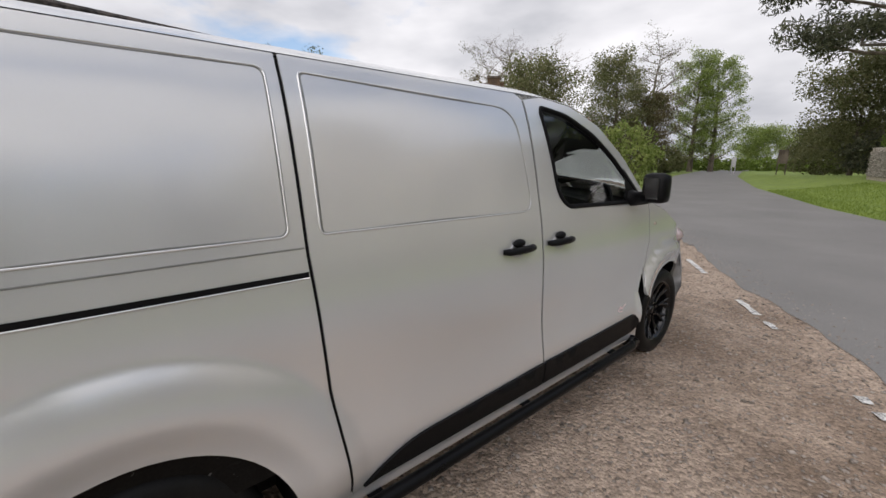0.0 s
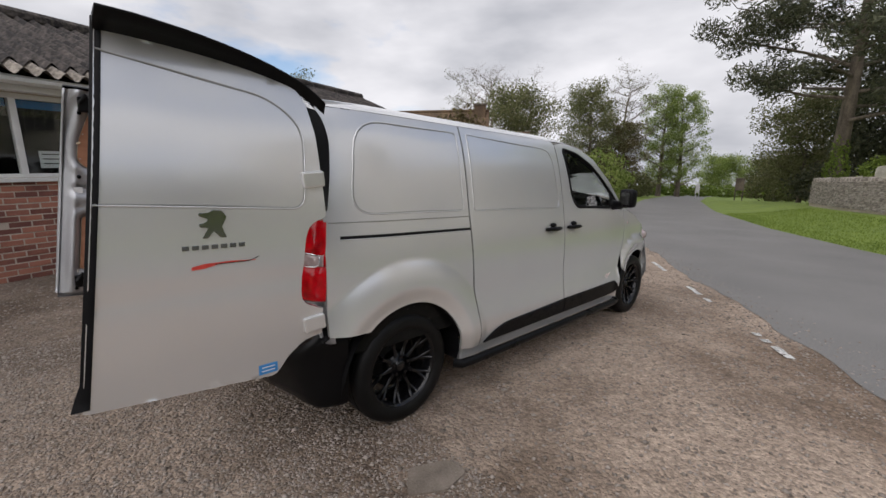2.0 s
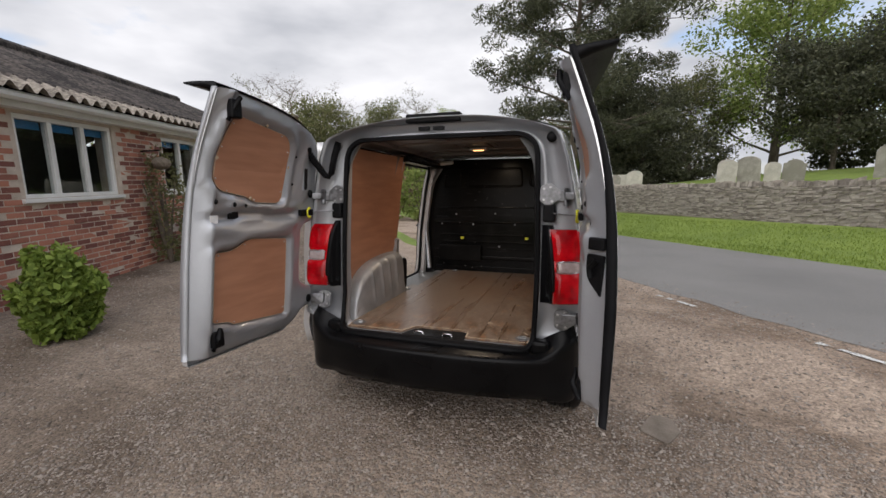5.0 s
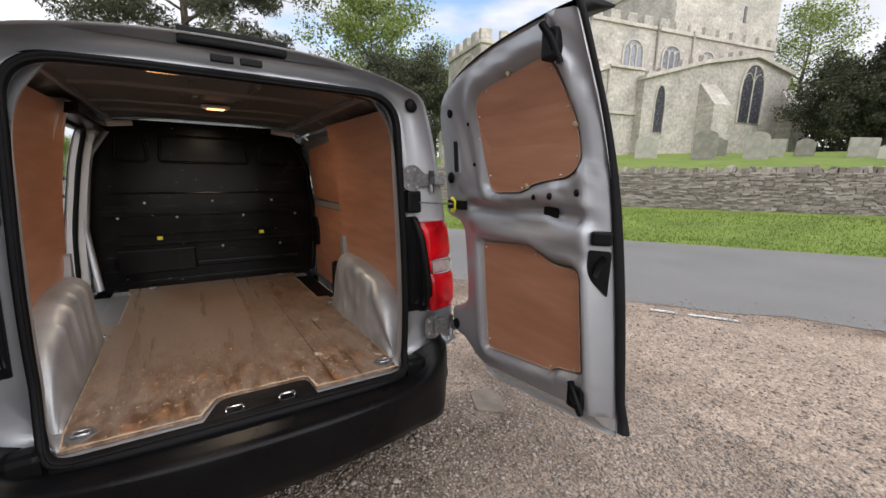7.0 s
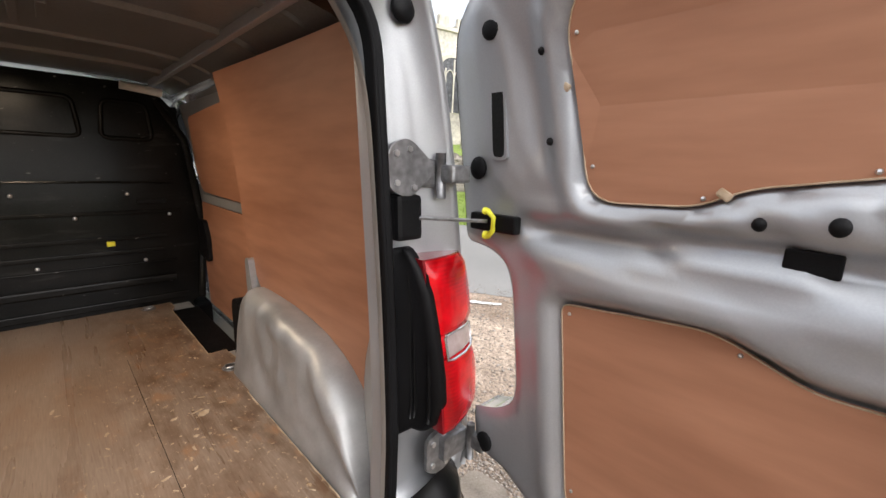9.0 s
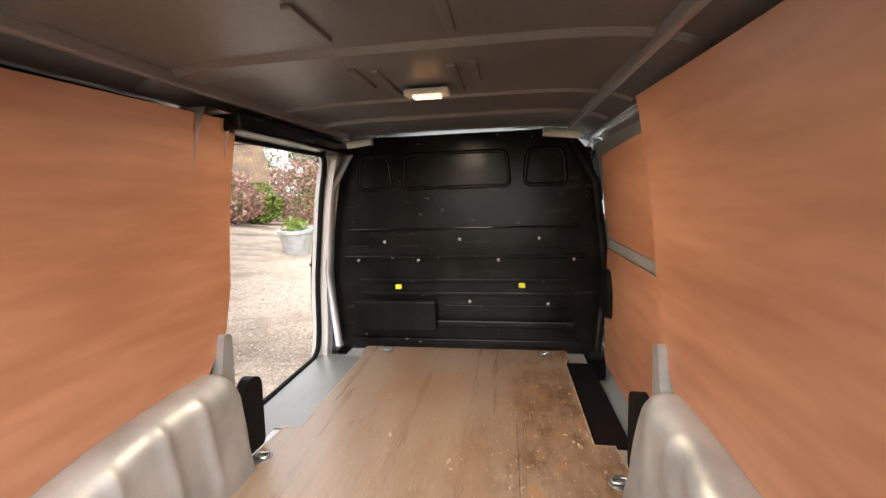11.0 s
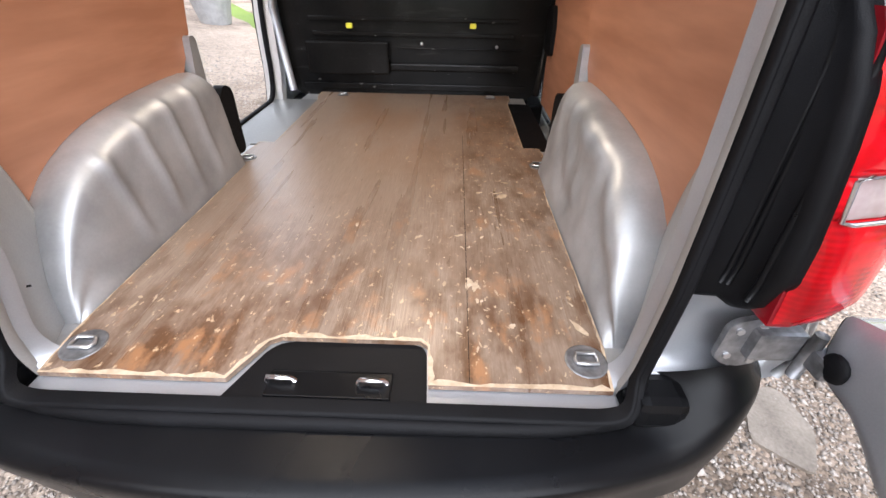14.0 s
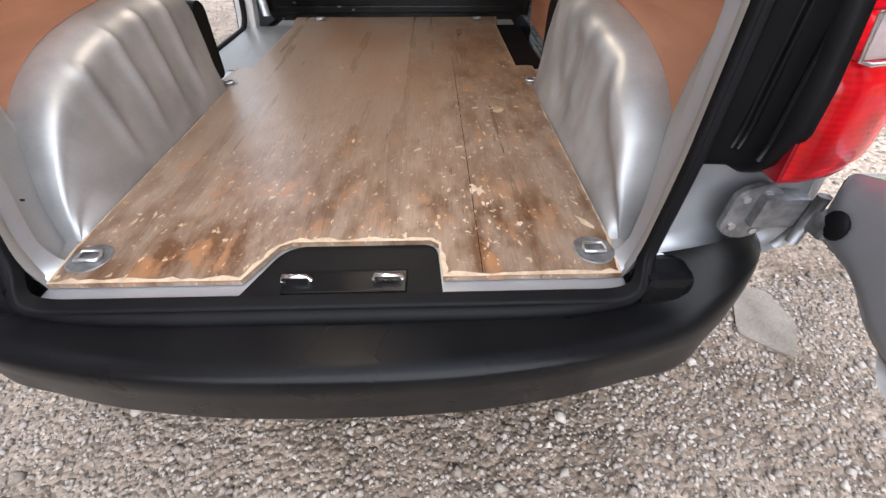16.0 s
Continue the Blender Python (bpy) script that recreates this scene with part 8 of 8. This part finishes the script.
        for i in range(nx):
            for j in range(ny):
                a = i * (ny + 1) + j
                faces.append((a, a + ny + 1, a + ny + 2, a + 1))
        ob = from_arrays(name, verts, faces, mat or ROOF, house, True)
        if label:
            tagged(ob, label)
        return ob
    roof(-0.04, top + 0.345, 3.0, 4.0)
    roof(-0.36, top + 0.185, 0.06, top + 0.37, "eaves_sheet", ROOF_PALE, "pale lichened row of corrugated sheet along the eaves")
    roof(6.3, top + 0.20, 3.0, 4.0)
    bm = bmesh.new()
    tube(bm, [m @ Vector((x0 - 0.3, 3.0, 4.02)), m @ Vector((x1 + 0.3, 3.0, 4.02))], 0.13, 8)
    part("ridge", bm, ROOF, house)
    bm = bmesh.new()
    prism(bm, [(0.1, top), (5.9, top), (3.0, 3.92)], x0 + 0.02, x0 + 0.25, m @ Matrix(((0, 0, 1, 0), (1, 0, 0, 0), (0, 1, 0, 0), (0, 0, 0, 1))))
    part("gable", bm, BRICK_J, house)
    bm = bmesh.new()
    prism(bm, [(0.1, top), (5.9, top), (3.0, 3.92)], x1 - 0.25, x1 - 0.02, m @ Matrix(((0, 0, 1, 0), (1, 0, 0, 0), (0, 1, 0, 0), (0, 0, 0, 1))))
    part("gable", bm, BRICK_J, house)
    # things along its foot
    bin_m = m @ Matrix.Translation((5.75, -0.55, 0.22)) @ Matrix.Diagonal((0.8, 0.8, 0.8, 1))
    gb = thing("storage_bin", bin_m, "dark green plastic grit bin by the brick front", "bin")
    green = surf("green_plastic", (0.018, 0.055, 0.045), (0.03, 0.085, 0.07), scale=5, rough=0.55)
    bm = bmesh.new()
    prism(bm, [(-0.40, 0.0), (0.40, 0.0), (0.44, 0.38), (-0.44, 0.38)], -0.26, 0.26, pose(0, 0, 0, 90), 0.03)
    for v in bm.verts:
        v.co = bin_m @ v.co
    part("body", bm, green, gb)
    bm = bmesh.new()
    prism(bm, [(-0.29, 0.38), (0.29, 0.38), (0.29, 0.45), (-0.24, 0.56)], -0.47, 0.47, Matrix(((0, 0, 1, 0), (-1, 0, 0, 0), (0, 1, 0, 0), (0, 0, 0, 1))), 0.02)
    for v in bm.verts:
        v.co = bin_m @ v.co
    part("lid", bm, green, gb)
    tr = m @ Matrix.Translation((1.35, -0.32, -0.05))
    tg = thing("stone_trough", tr, "rough grey stone block leaning on the brick wall", "stone")
    bm = bmesh.new()
    prism(bm, [(-0.30, 0), (0.36, 0), (0.22, 0.62), (-0.33, 0.70)], -0.14, 0.14, pose(0, 0, 0, 80), 0.03)
    for v in bm.verts:
        v.co = tr @ v.co
    part("block", bm, GRAVE, tg)
    pm = m @ Matrix.Translation((4.9, -0.1, 1.9))
    hb = thing("hanging_basket", pm, "brown hanging basket on a wall bracket", "basket")
    bm = bmesh.new()
    bmesh.ops.create_icosphere(bm, subdivisions=2, radius=0.15, matrix=pm @ Matrix.Translation((0, -0.25, -0.12)) @ Matrix.Diagonal((1, 1, 0.75, 1)))
    part("basket", bm, BARK, hb)
    bm = bmesh.new()
    tube(bm, [pm @ Vector((0, 0.12, 0.08)), pm @ Vector((0, -0.25, 0.10)), pm @ Vector((0, -0.25, 0.0))], 0.012, 6)
    part("bracket", bm, BLACK_TRIM, hb)
    yb = m @ Matrix.Translation((9.2, -0.12, 1.0))
    ye = thing("post_box", yb, "small yellow box on the brick front", "box")
    boxpart("body", (-0.16, -0.08, -0.1), (0.16, 0.1, 0.45), YELLOW, ye, 0.02, "", yb)
    return house


def build_surroundings():
    build_land()
    stones(1, 54000, (-2.0, -1.9, 2.4, 0.8), 0.0050, STONES, "gravel_stones", "loose pale and brown gravel stones behind the van")
    stones(2, 24000, (-6.0, -3.5, 4.5, 7.0), 0.0068, STONES, "gravel_stones", "loose brown gravel stones over the forecourt")
    stones(9, 26000, (-5.6, -2.6, 4.2, 6.2), 0.0088, STONES, "gravel_stones", "larger grey and brown stones lying in the gravel")
    stones(3, 8000, (0, 0, 1, 1), 0.0070, STONES, "gravel_stones", "loose gravel strewn over the lane's worn edge", True)

    sm = Matrix.Translation((1.38, 0.60, -0.006)) @ pose(0, 0, 0, 0, 0, 70)
    bm = bmesh.new()
    prism(bm, rounded([(-0.16, -0.07), (0.02, -0.11), (0.17, -0.03), (0.12, 0.08), (-0.10, 0.10)], 0.03), 0.0, 0.022, None, 0.008)
    fs = part("flat_stone", bm, surf("worn_slab", (0.13, 0.105, 0.082), (0.25, 0.21, 0.17), scale=9, rough=0.9, bscale=90, bump=0.003))
    fs.matrix_basis = sm
    tagged(fs, "pale flat stone slab sunk in the gravel", "stone")

    def verge_place(rs):
        u = rs.uniform(-14, 22)
        e = piecewise(u, VERGE)
        p = ROAD @ Vector((e + 0.05 + 4.0 * rs.rand() ** 1.3, u, 0))
        return p.x, p.y
    blades(6, 46000, verge_place, 0.055, HEDGE, "verge_grass", "long bright green grass on the verge")
    build_church_wall()
    build_church()
    build_brick_house()
    # gravestones: place, width, height, shape, lean
    for i, (gx, gy, w, h, st, ln) in enumerate([(22.3, 9.7, 1.05, 1.5, 0, 2), (25.6, 10.9, 1.45, 1.15, 1, 0), (23.6, 7.9, 1.0, 1.35, 0, -2), (26.0, 8.2, 1.2, 0.95, 2, 0), (27.0, 7.1, 0.8, 0.95, 1, 2),
                                              (26.5, 4.8, 1.05, 0.95, 2, 1), (25.9, 3.9, 0.55, 0.62, 0, 0), (24.2, 3.1, 0.9, 0.85, 2, -2), (27.9, 2.9, 0.8, 0.62, 0, 3), (25.7, 1.8, 0.8, 0.62, 2, 2),
                                              (27.6, 1.9, 1.1, 1.05, 0, 5), (24.3, 0.5, 1.25, 0.75, 0, 1), (26.0, -0.5, 1.1, 1.35, 2, 9), (25.7, -2.0, 0.7, 1.0, 2, 2), (24.8, -4.3, 0.8, 1.35, 2, 16), (25.2, -5.6, 1.3, 0.6, 0, 4),
                                              (17.2, 15.2, 1.35, 1.6, 2, 0), (19.6, 15.0, 1.35, 1.65, 1, 4), (12.3, 18.0, 0.9, 1.3, 0, 0), (13.3, 18.3, 1.0, 1.3, 2, -1), (22.3, 12.8, 1.15, 1.3, 1, 0),
                                              (7.4, 19.6, 0.75, 1.3, 0, 2), (8.3, 19.6, 0.85, 1.35, 0, -2), (9.3, 20.0, 0.6, 1.0, 0, 1), (10.2, 20.3, 0.8, 1.05, 1, 3),
                                              (2.9, 29.0, 0.55, 1.0, 0, 0), (3.6, 29.2, 0.8, 1.1, 0, 2), (4.2, 29.6, 0.6, 1.05, 2, -2), (4.9, 29.2, 1.0, 1.25, 0, 1)]):
        gravestone(gx, gy, w, h, st, 40 + i, ln)
    # trees: bearing, distance
    T = [("bare", -36.5, 46, 12.5, 10, 1, "leafless pale-twigged tree beyond the forecourt", LEAF_DULL, 0.0), ("bare", -39.5, 50, 12.0, 9, 2, "tree just coming into leaf", LEAF_DULL, 1.0),
         ("bare", -31.5, 52, 12.5, 10, 3, "leafless pale-twigged tree beyond the forecourt", LEAF_DULL, 0.0), ("bare", -20.5, 66, 16.0, 11, 12, "thin tree with few young leaves", LEAF_DULL, 0.6),
         ("broad", -24.3, 58, 12.6, 9.0, 4, "olive-green broadleaf tree beside the lane", LEAF_DULL, 0.9), ("broad", -20.8, 60, 8.6, 7, 14, "brown-green broadleaf tree beside the lane", LEAF_BROWN, 0.9),
         ("broad", -16.4, 70, 15.0, 7.0, 5, "tall bright green lime tree with twin stems", LEAF, 1.0), ("broad", -14.4, 71, 14.4, 6.4, 55, "tall bright green lime tree", LEAF, 1.0), ("broad", -10.8, 95, 6.0, 9, 6, "far green tree beyond the bend", LEAF, 0.7), ("broad", -6.5, 105, 5.0, 11, 7, "far green tree beyond the bend", LEAF_DULL, 0.7), ("broad", -3.0, 100, 6.0, 11, 31, "far green tree beyond the bend", LEAF_DULL, 0.8),
         ("pine", 1.06, 38.4, 25.0, 18.5, 8, "tall dark pine with a bare lower trunk", NEEDLE, 1.3), ("broad", -64.0, 45, 10.0, 8, 35, "olive-green tree behind the brick building", LEAF_DULL, 0.7), ("broad", 5.5, 49, 11.0, 12, 32, "dark spreading yew behind the churchyard wall", NEEDLE, 1.2), ("broad", -2.5, 54, 9.0, 9, 33, "olive-green tree behind the churchyard wall", LEAF_DULL, 1.0), ("broad", 9.0, 46, 8.0, 8, 9, "dark yew under the pine", NEEDLE, 1.1),
         ("broad", 14.0, 50, 12.0, 9, 21, "olive-green tree in the churchyard", LEAF_DULL, 0.8),
         ("broad", 22.0, 50, 17.0, 14, 10, "fresh green churchyard tree", LEAF, 0.8), ("broad", 30.5, 58, 12.5, 12, 11, "fresh green churchyard tree", LEAF, 0.5), ("broad", 27.0, 40, 7.5, 9, 22, "dark yew beside the church", NEEDLE, 1.2), ("broad", 35.5, 62, 12.0, 11, 23, "fresh green tree behind the church", LEAF, 0.5),
         ("broad", 71.2, 58, 15.0, 10, 13, "fresh green tree beyond the church", LEAF, 0.45), ("fir", 78.2, 40, 11.0, 5.6, 15, "dark conical fir in the churchyard", NEEDLE, 1.2), ("broad", 75.0, 41, 5.6, 6.5, 16, "dark clipped yew in the churchyard", NEEDLE, 1.3),
         ("broad", 85.5, 44, 10.4, 8, 17, "fresh green churchyard tree", LEAF, 0.6), ("broad", 92.5, 46, 13.0, 7, 18, "thin fresh green churchyard tree", LEAF, 0.28), ("broad", 98.0, 44, 9.5, 9, 19, "thin fresh green churchyard tree", LEAF, 0.35),
         ("broad", 104.0, 40, 13, 12, 24, "fresh green churchyard tree", LEAF, 0.9), ("broad", 112.0, 44, 14, 13, 25, "green tree beyond the churchyard wall", LEAF_DULL, 1.0), ("broad", 122.0, 46, 14, 14, 26, "green tree beyond the lane", LEAF, 0.9), ("broad", 134.0, 48, 13, 14, 27, "green tree beyond the lane", LEAF_DULL, 0.9),
         ("broad", -33.0, 40, 9.0, 8, 28, "olive-green tree in a garden", LEAF_DULL, 0.8)]
    for kind, az, r, h, w, seed, lab, leaf, dens in T:
        tx, ty = polar(az, r)
        tree(kind, tx, ty, h, w, seed, lab, leaf, seed * 37.0, dens)
    # far woods closing the view
    rs = np.random.RandomState(77)
    cen, rad = [], []
    for a0, a1, r, h, k in ((-48, -18, 105, 7.0, 60), (-18, 14, 135, 4.6, 70), (14, 40, 95, 9.0, 70), (58, 104, 70, 9.5, 190), (95, 150, 66, 9.0, 130), (150, 215, 75, 9.0, 110), (215, 312, 60, 9.0, 130)):
        for _ in range(k):
            px, py = polar(rs.uniform(a0, a1), r * rs.uniform(0.94, 1.12))
            zt = ground_height(px, py) + h * rs.uniform(0.25, 1.0) * (0.75 + 0.25 * math.sin(px * 0.31))
            for zz in (zt, zt * 0.55, zt * 0.2):
                cen.append((px + rs.normal(0, 0.8), py + rs.normal(0, 0.8), zz))
                rad.append(h * 0.24)
    v, f = leaf_cloud(rs, cen, rad, 34, 0.24)
    tagged(from_arrays("far_woods", v, f, LEAF_DULL), "far line of olive-green trees and hedges", "woods", kind="stuff")
    for i in range(7):
        hx, hy = polar(-17.5 + 2.6 * i, 76 + 2 * i)
        shrub(hx, hy, 5.0, 1.9, 2.0, 60 + i, "clipped dark green roadside hedge", HEDGE, "hedge", 10 * i, 900, 0.14)
    shrub(-3.85, 0.54, 0.6, 0.85, 0.6, 70, "rounded bright green shrub on the gravel", HEDGE, "bush", 20, 3200, 0.035)
    cx, cy = (BLD @ Vector((5.0, -0.25, 0))).xy
    shrub(cx, cy, 0.9, 1.95, 0.5, 71, "thin yellow-green climber on the brick wall", LEAF_DULL, "climbing_plant", 20, 1300, 0.026)
    for i, (az, r, w, h) in enumerate([(-33, 22, 2.6, 2.3), (-30.5, 25, 2.4, 2.0), (-25.5, 30, 3.0, 1.6)]):
        hx, hy = polar(az, r)
        shrub(hx, hy, w, h, 2.0, 80 + i, "garden hedge behind the forecourt" if i else "pinkish flowering shrub behind the forecourt", HEDGE if i else COPPER, "hedge", 30, 1500, 0.08)
    for i, (az, r, w, h) in enumerate([(-27.5, 55, 7, 4.5), (-24.5, 54, 7, 5.0), (-21.5, 56, 7, 4.6), (-18.5, 60, 6, 3.0), (-4.5, 60, 7, 3.0), (0.0, 50, 6, 3.4), (4.0, 48, 6, 4.0), (7.5, 46, 6, 4.4), (11.0, 44, 6, 4.2), (15.0, 42, 6, 4.0), (27.5, 44, 6, 3.4), (68, 50, 7, 3.6), (74.5, 46, 7, 4.2), (81, 48, 7, 4.6), (86, 46, 6, 4.0), (90.5, 45, 7, 4.4), (95, 44, 7, 4.6), (100, 42, 7, 4.4)]):
        hx, hy = polar(az, r)
        shrub(hx, hy, w, h, 4.0, 120 + i, "tall olive-green bush below the trees" if r > 52 else "leafy green bush in the churchyard" if az > 80 else "dark evergreen bush in the churchyard", LEAF_DULL if r > 52 or (az > 80 and i % 2) else HEDGE if az > 80 else NEEDLE, "bush", az * 3, 2300, 0.12)
    # tub planter on the forecourt
    for kx, ky, k in ((-4.95, 9.75, 1.0), (-8.3, 8.5, 0.8)):
        pm = upright(kx, ky, ground_height(kx, ky)) @ Matrix.Diagonal((k, k, k, 1))
        pl = thing("planter", pm, "galvanised round tub planted with small flowers", "planter")
        bm = bmesh.new()
        lathe(bm, [(0.30, 0.0), (0.42, 0.55), (0.46, 0.56), (0.46, 0.64), (0.40, 0.64), (0.38, 0.5)], 20)
        for v in bm.verts:
            v.co = pm @ v.co
        part("tub", bm, GALVANISED, pl)
        v, f = leaf_cloud(np.random.RandomState(5), [(0, 0, 0.7)], 0.35, 160, 0.05)
        from_arrays("flowers", [tuple(pm @ Vector(q)) for q in v], f, HEDGE, pl)
    # neighbouring cottage with a tiled roof beyond the brick front
    cx, cy = polar(-39.5, 30)
    cm = upright(cx, cy, 0.3, 39.5)
    cot = thing("cottage", cm, "brick cottage with an orange-brown tiled roof and chimney", "house")
    tiles = coursed(surf("clay_tiles", (0.085, 0.055, 0.038), (0.22, 0.145, 0.085), scale=1.4, rough=0.9, bscale=24, bump=0.02), 0.18, 0.12, 0.6)
    swap = Matrix(((0, 0, 1, 0), (1, 0, 0, 0), (0, 1, 0, 0), (0, 0, 0, 1)))
    for xa, xb, half, eave, ridge in ((-6.0, 2.1, 3.0, 2.7, 6.1), (2.1, 5.0, 2.4, 2.3, 4.5)):
        boxpart("wall", (xa, -half, -1.5), (xb, half, eave), BRICK_J, cot, 0.02, "", cm)
        bm = bmesh.new()
        prism(bm, [(-half - 0.35, eave - 0.2), (half + 0.35, eave - 0.2), (0, ridge)], xa - 0.2, xb + 0.2, cm @ swap)
        part("roof", bm, tiles, cot)
        bm = bmesh.new()
        tube(bm, [cm @ Vector((xa - 0.2, 0, ridge)), cm @ Vector((xb + 0.2, 0, ridge))], 0.12, 7)
        part("ridge", bm, tiles, cot)
    ck = boxpart("chimney", (1.25, -0.45, 5.0), (2.05, 0.45, 6.45), tiles, cot, 0.03, "brown brick chimney stack", cm)
    boxpart("chimney_cap", (1.18, -0.52, 6.41), (2.12, 0.52, 6.55), BARK, ck, 0.02, "", cm)
    # board fence and brown hedge before it
    fm = upright(-16.4, 20.4, ground_height(-16.4, 20.4), 38)
    fence = thing("board_fence", fm, "weathered brown upright-board fence", "fence")
    for i in range(34):
        x = -2.6 + 0.16 * i
        boxpart("board", (x, -0.012, 0.02), (x + 0.145, 0.012, 1.15 + 0.03 * math.sin(i * 1.9)), BARK, fence, 0, "", fm)
    for z in (0.3, 0.9):
        boxpart("fence_rail", (-2.6, 0.014, z), (2.85, 0.06, z + 0.08), BARK, fence, 0, "", fm)
    hx, hy = polar(-37.6, 23)
    shrub(hx, hy, 3.4, 4.6, 2.2, 91, "tall brownish hedge in front of the cottage", LEAF_BROWN, "hedge", 20, 3000, 0.09)
    hx, hy = polar(-33.6, 24)
    shrub(hx, hy, 1.6, 2.3, 1.4, 92, "clipped green yew bush beside the fence", HEDGE, "bush", 20, 1600, 0.05)
    hx, hy = polar(-40.5, 14.2)
    shrub(hx, hy, 1.5, 1.1, 0.9, 93, "low reddish-brown shrub at the corner of the brick building", LEAF_BROWN, "bush", 20, 1600, 0.04)
    shrub(-10.8, 21.4, 4.4, 3.4, 2.4, 96, "pink blossoming garden tree beyond the forecourt", COPPER, "bush", 0, 2200, 0.08)
    shrub(-7.6, 20.8, 3.4, 3.1, 2.2, 97, "fresh green garden bush beyond the forecourt", LEAF, "bush", 0, 2400, 0.07)
    # ivy and a bush at the pine's foot
    shrub(0.85, 36.6, 1.2, 4.0, 0.5, 94, "ivy climbing the foot of the pine", HEDGE, "climbing_plant", 0, 2200, 0.06)
    shrub(3.0, 33.6, 2.2, 1.5, 1.6, 95, "yellow-green bush behind the churchyard wall", HEDGE, "bush", 0, 1500, 0.07)
    # notice post and sign beyond the verge
    for sx, sy, sw, sh, mt, lab in ((-5.6, 44.0, 0.55, 2.0, BARK, "tall brown wooden notice board on posts"), (-12.5, 58.0, 0.35, 1.9, STEEL, "grey road sign seen from behind")):
        pm2 = upright(sx, sy, ground_height(sx, sy), 8)
        sg = thing("signboard", pm2, lab, "sign")
        for px in (-sw / 2, sw / 2):
            boxpart("post", (px - 0.04, -0.04, -0.1), (px + 0.04, 0.04, sh), mt, sg, 0.005, "", pm2)
        boxpart("board", (-sw / 2 - 0.05, -0.07, sh * 0.45), (sw / 2 + 0.05, -0.042, sh), mt, sg, 0.005, "", pm2)


# ---------------------------------------------------------------- build, then lay the whole place onto its slope
build_surroundings()
build_van()
for ob in [o for o in scene.objects if o.parent is None and o.type in ("MESH", "EMPTY")]:
    ob.matrix_basis = TILT @ ob.matrix_basis
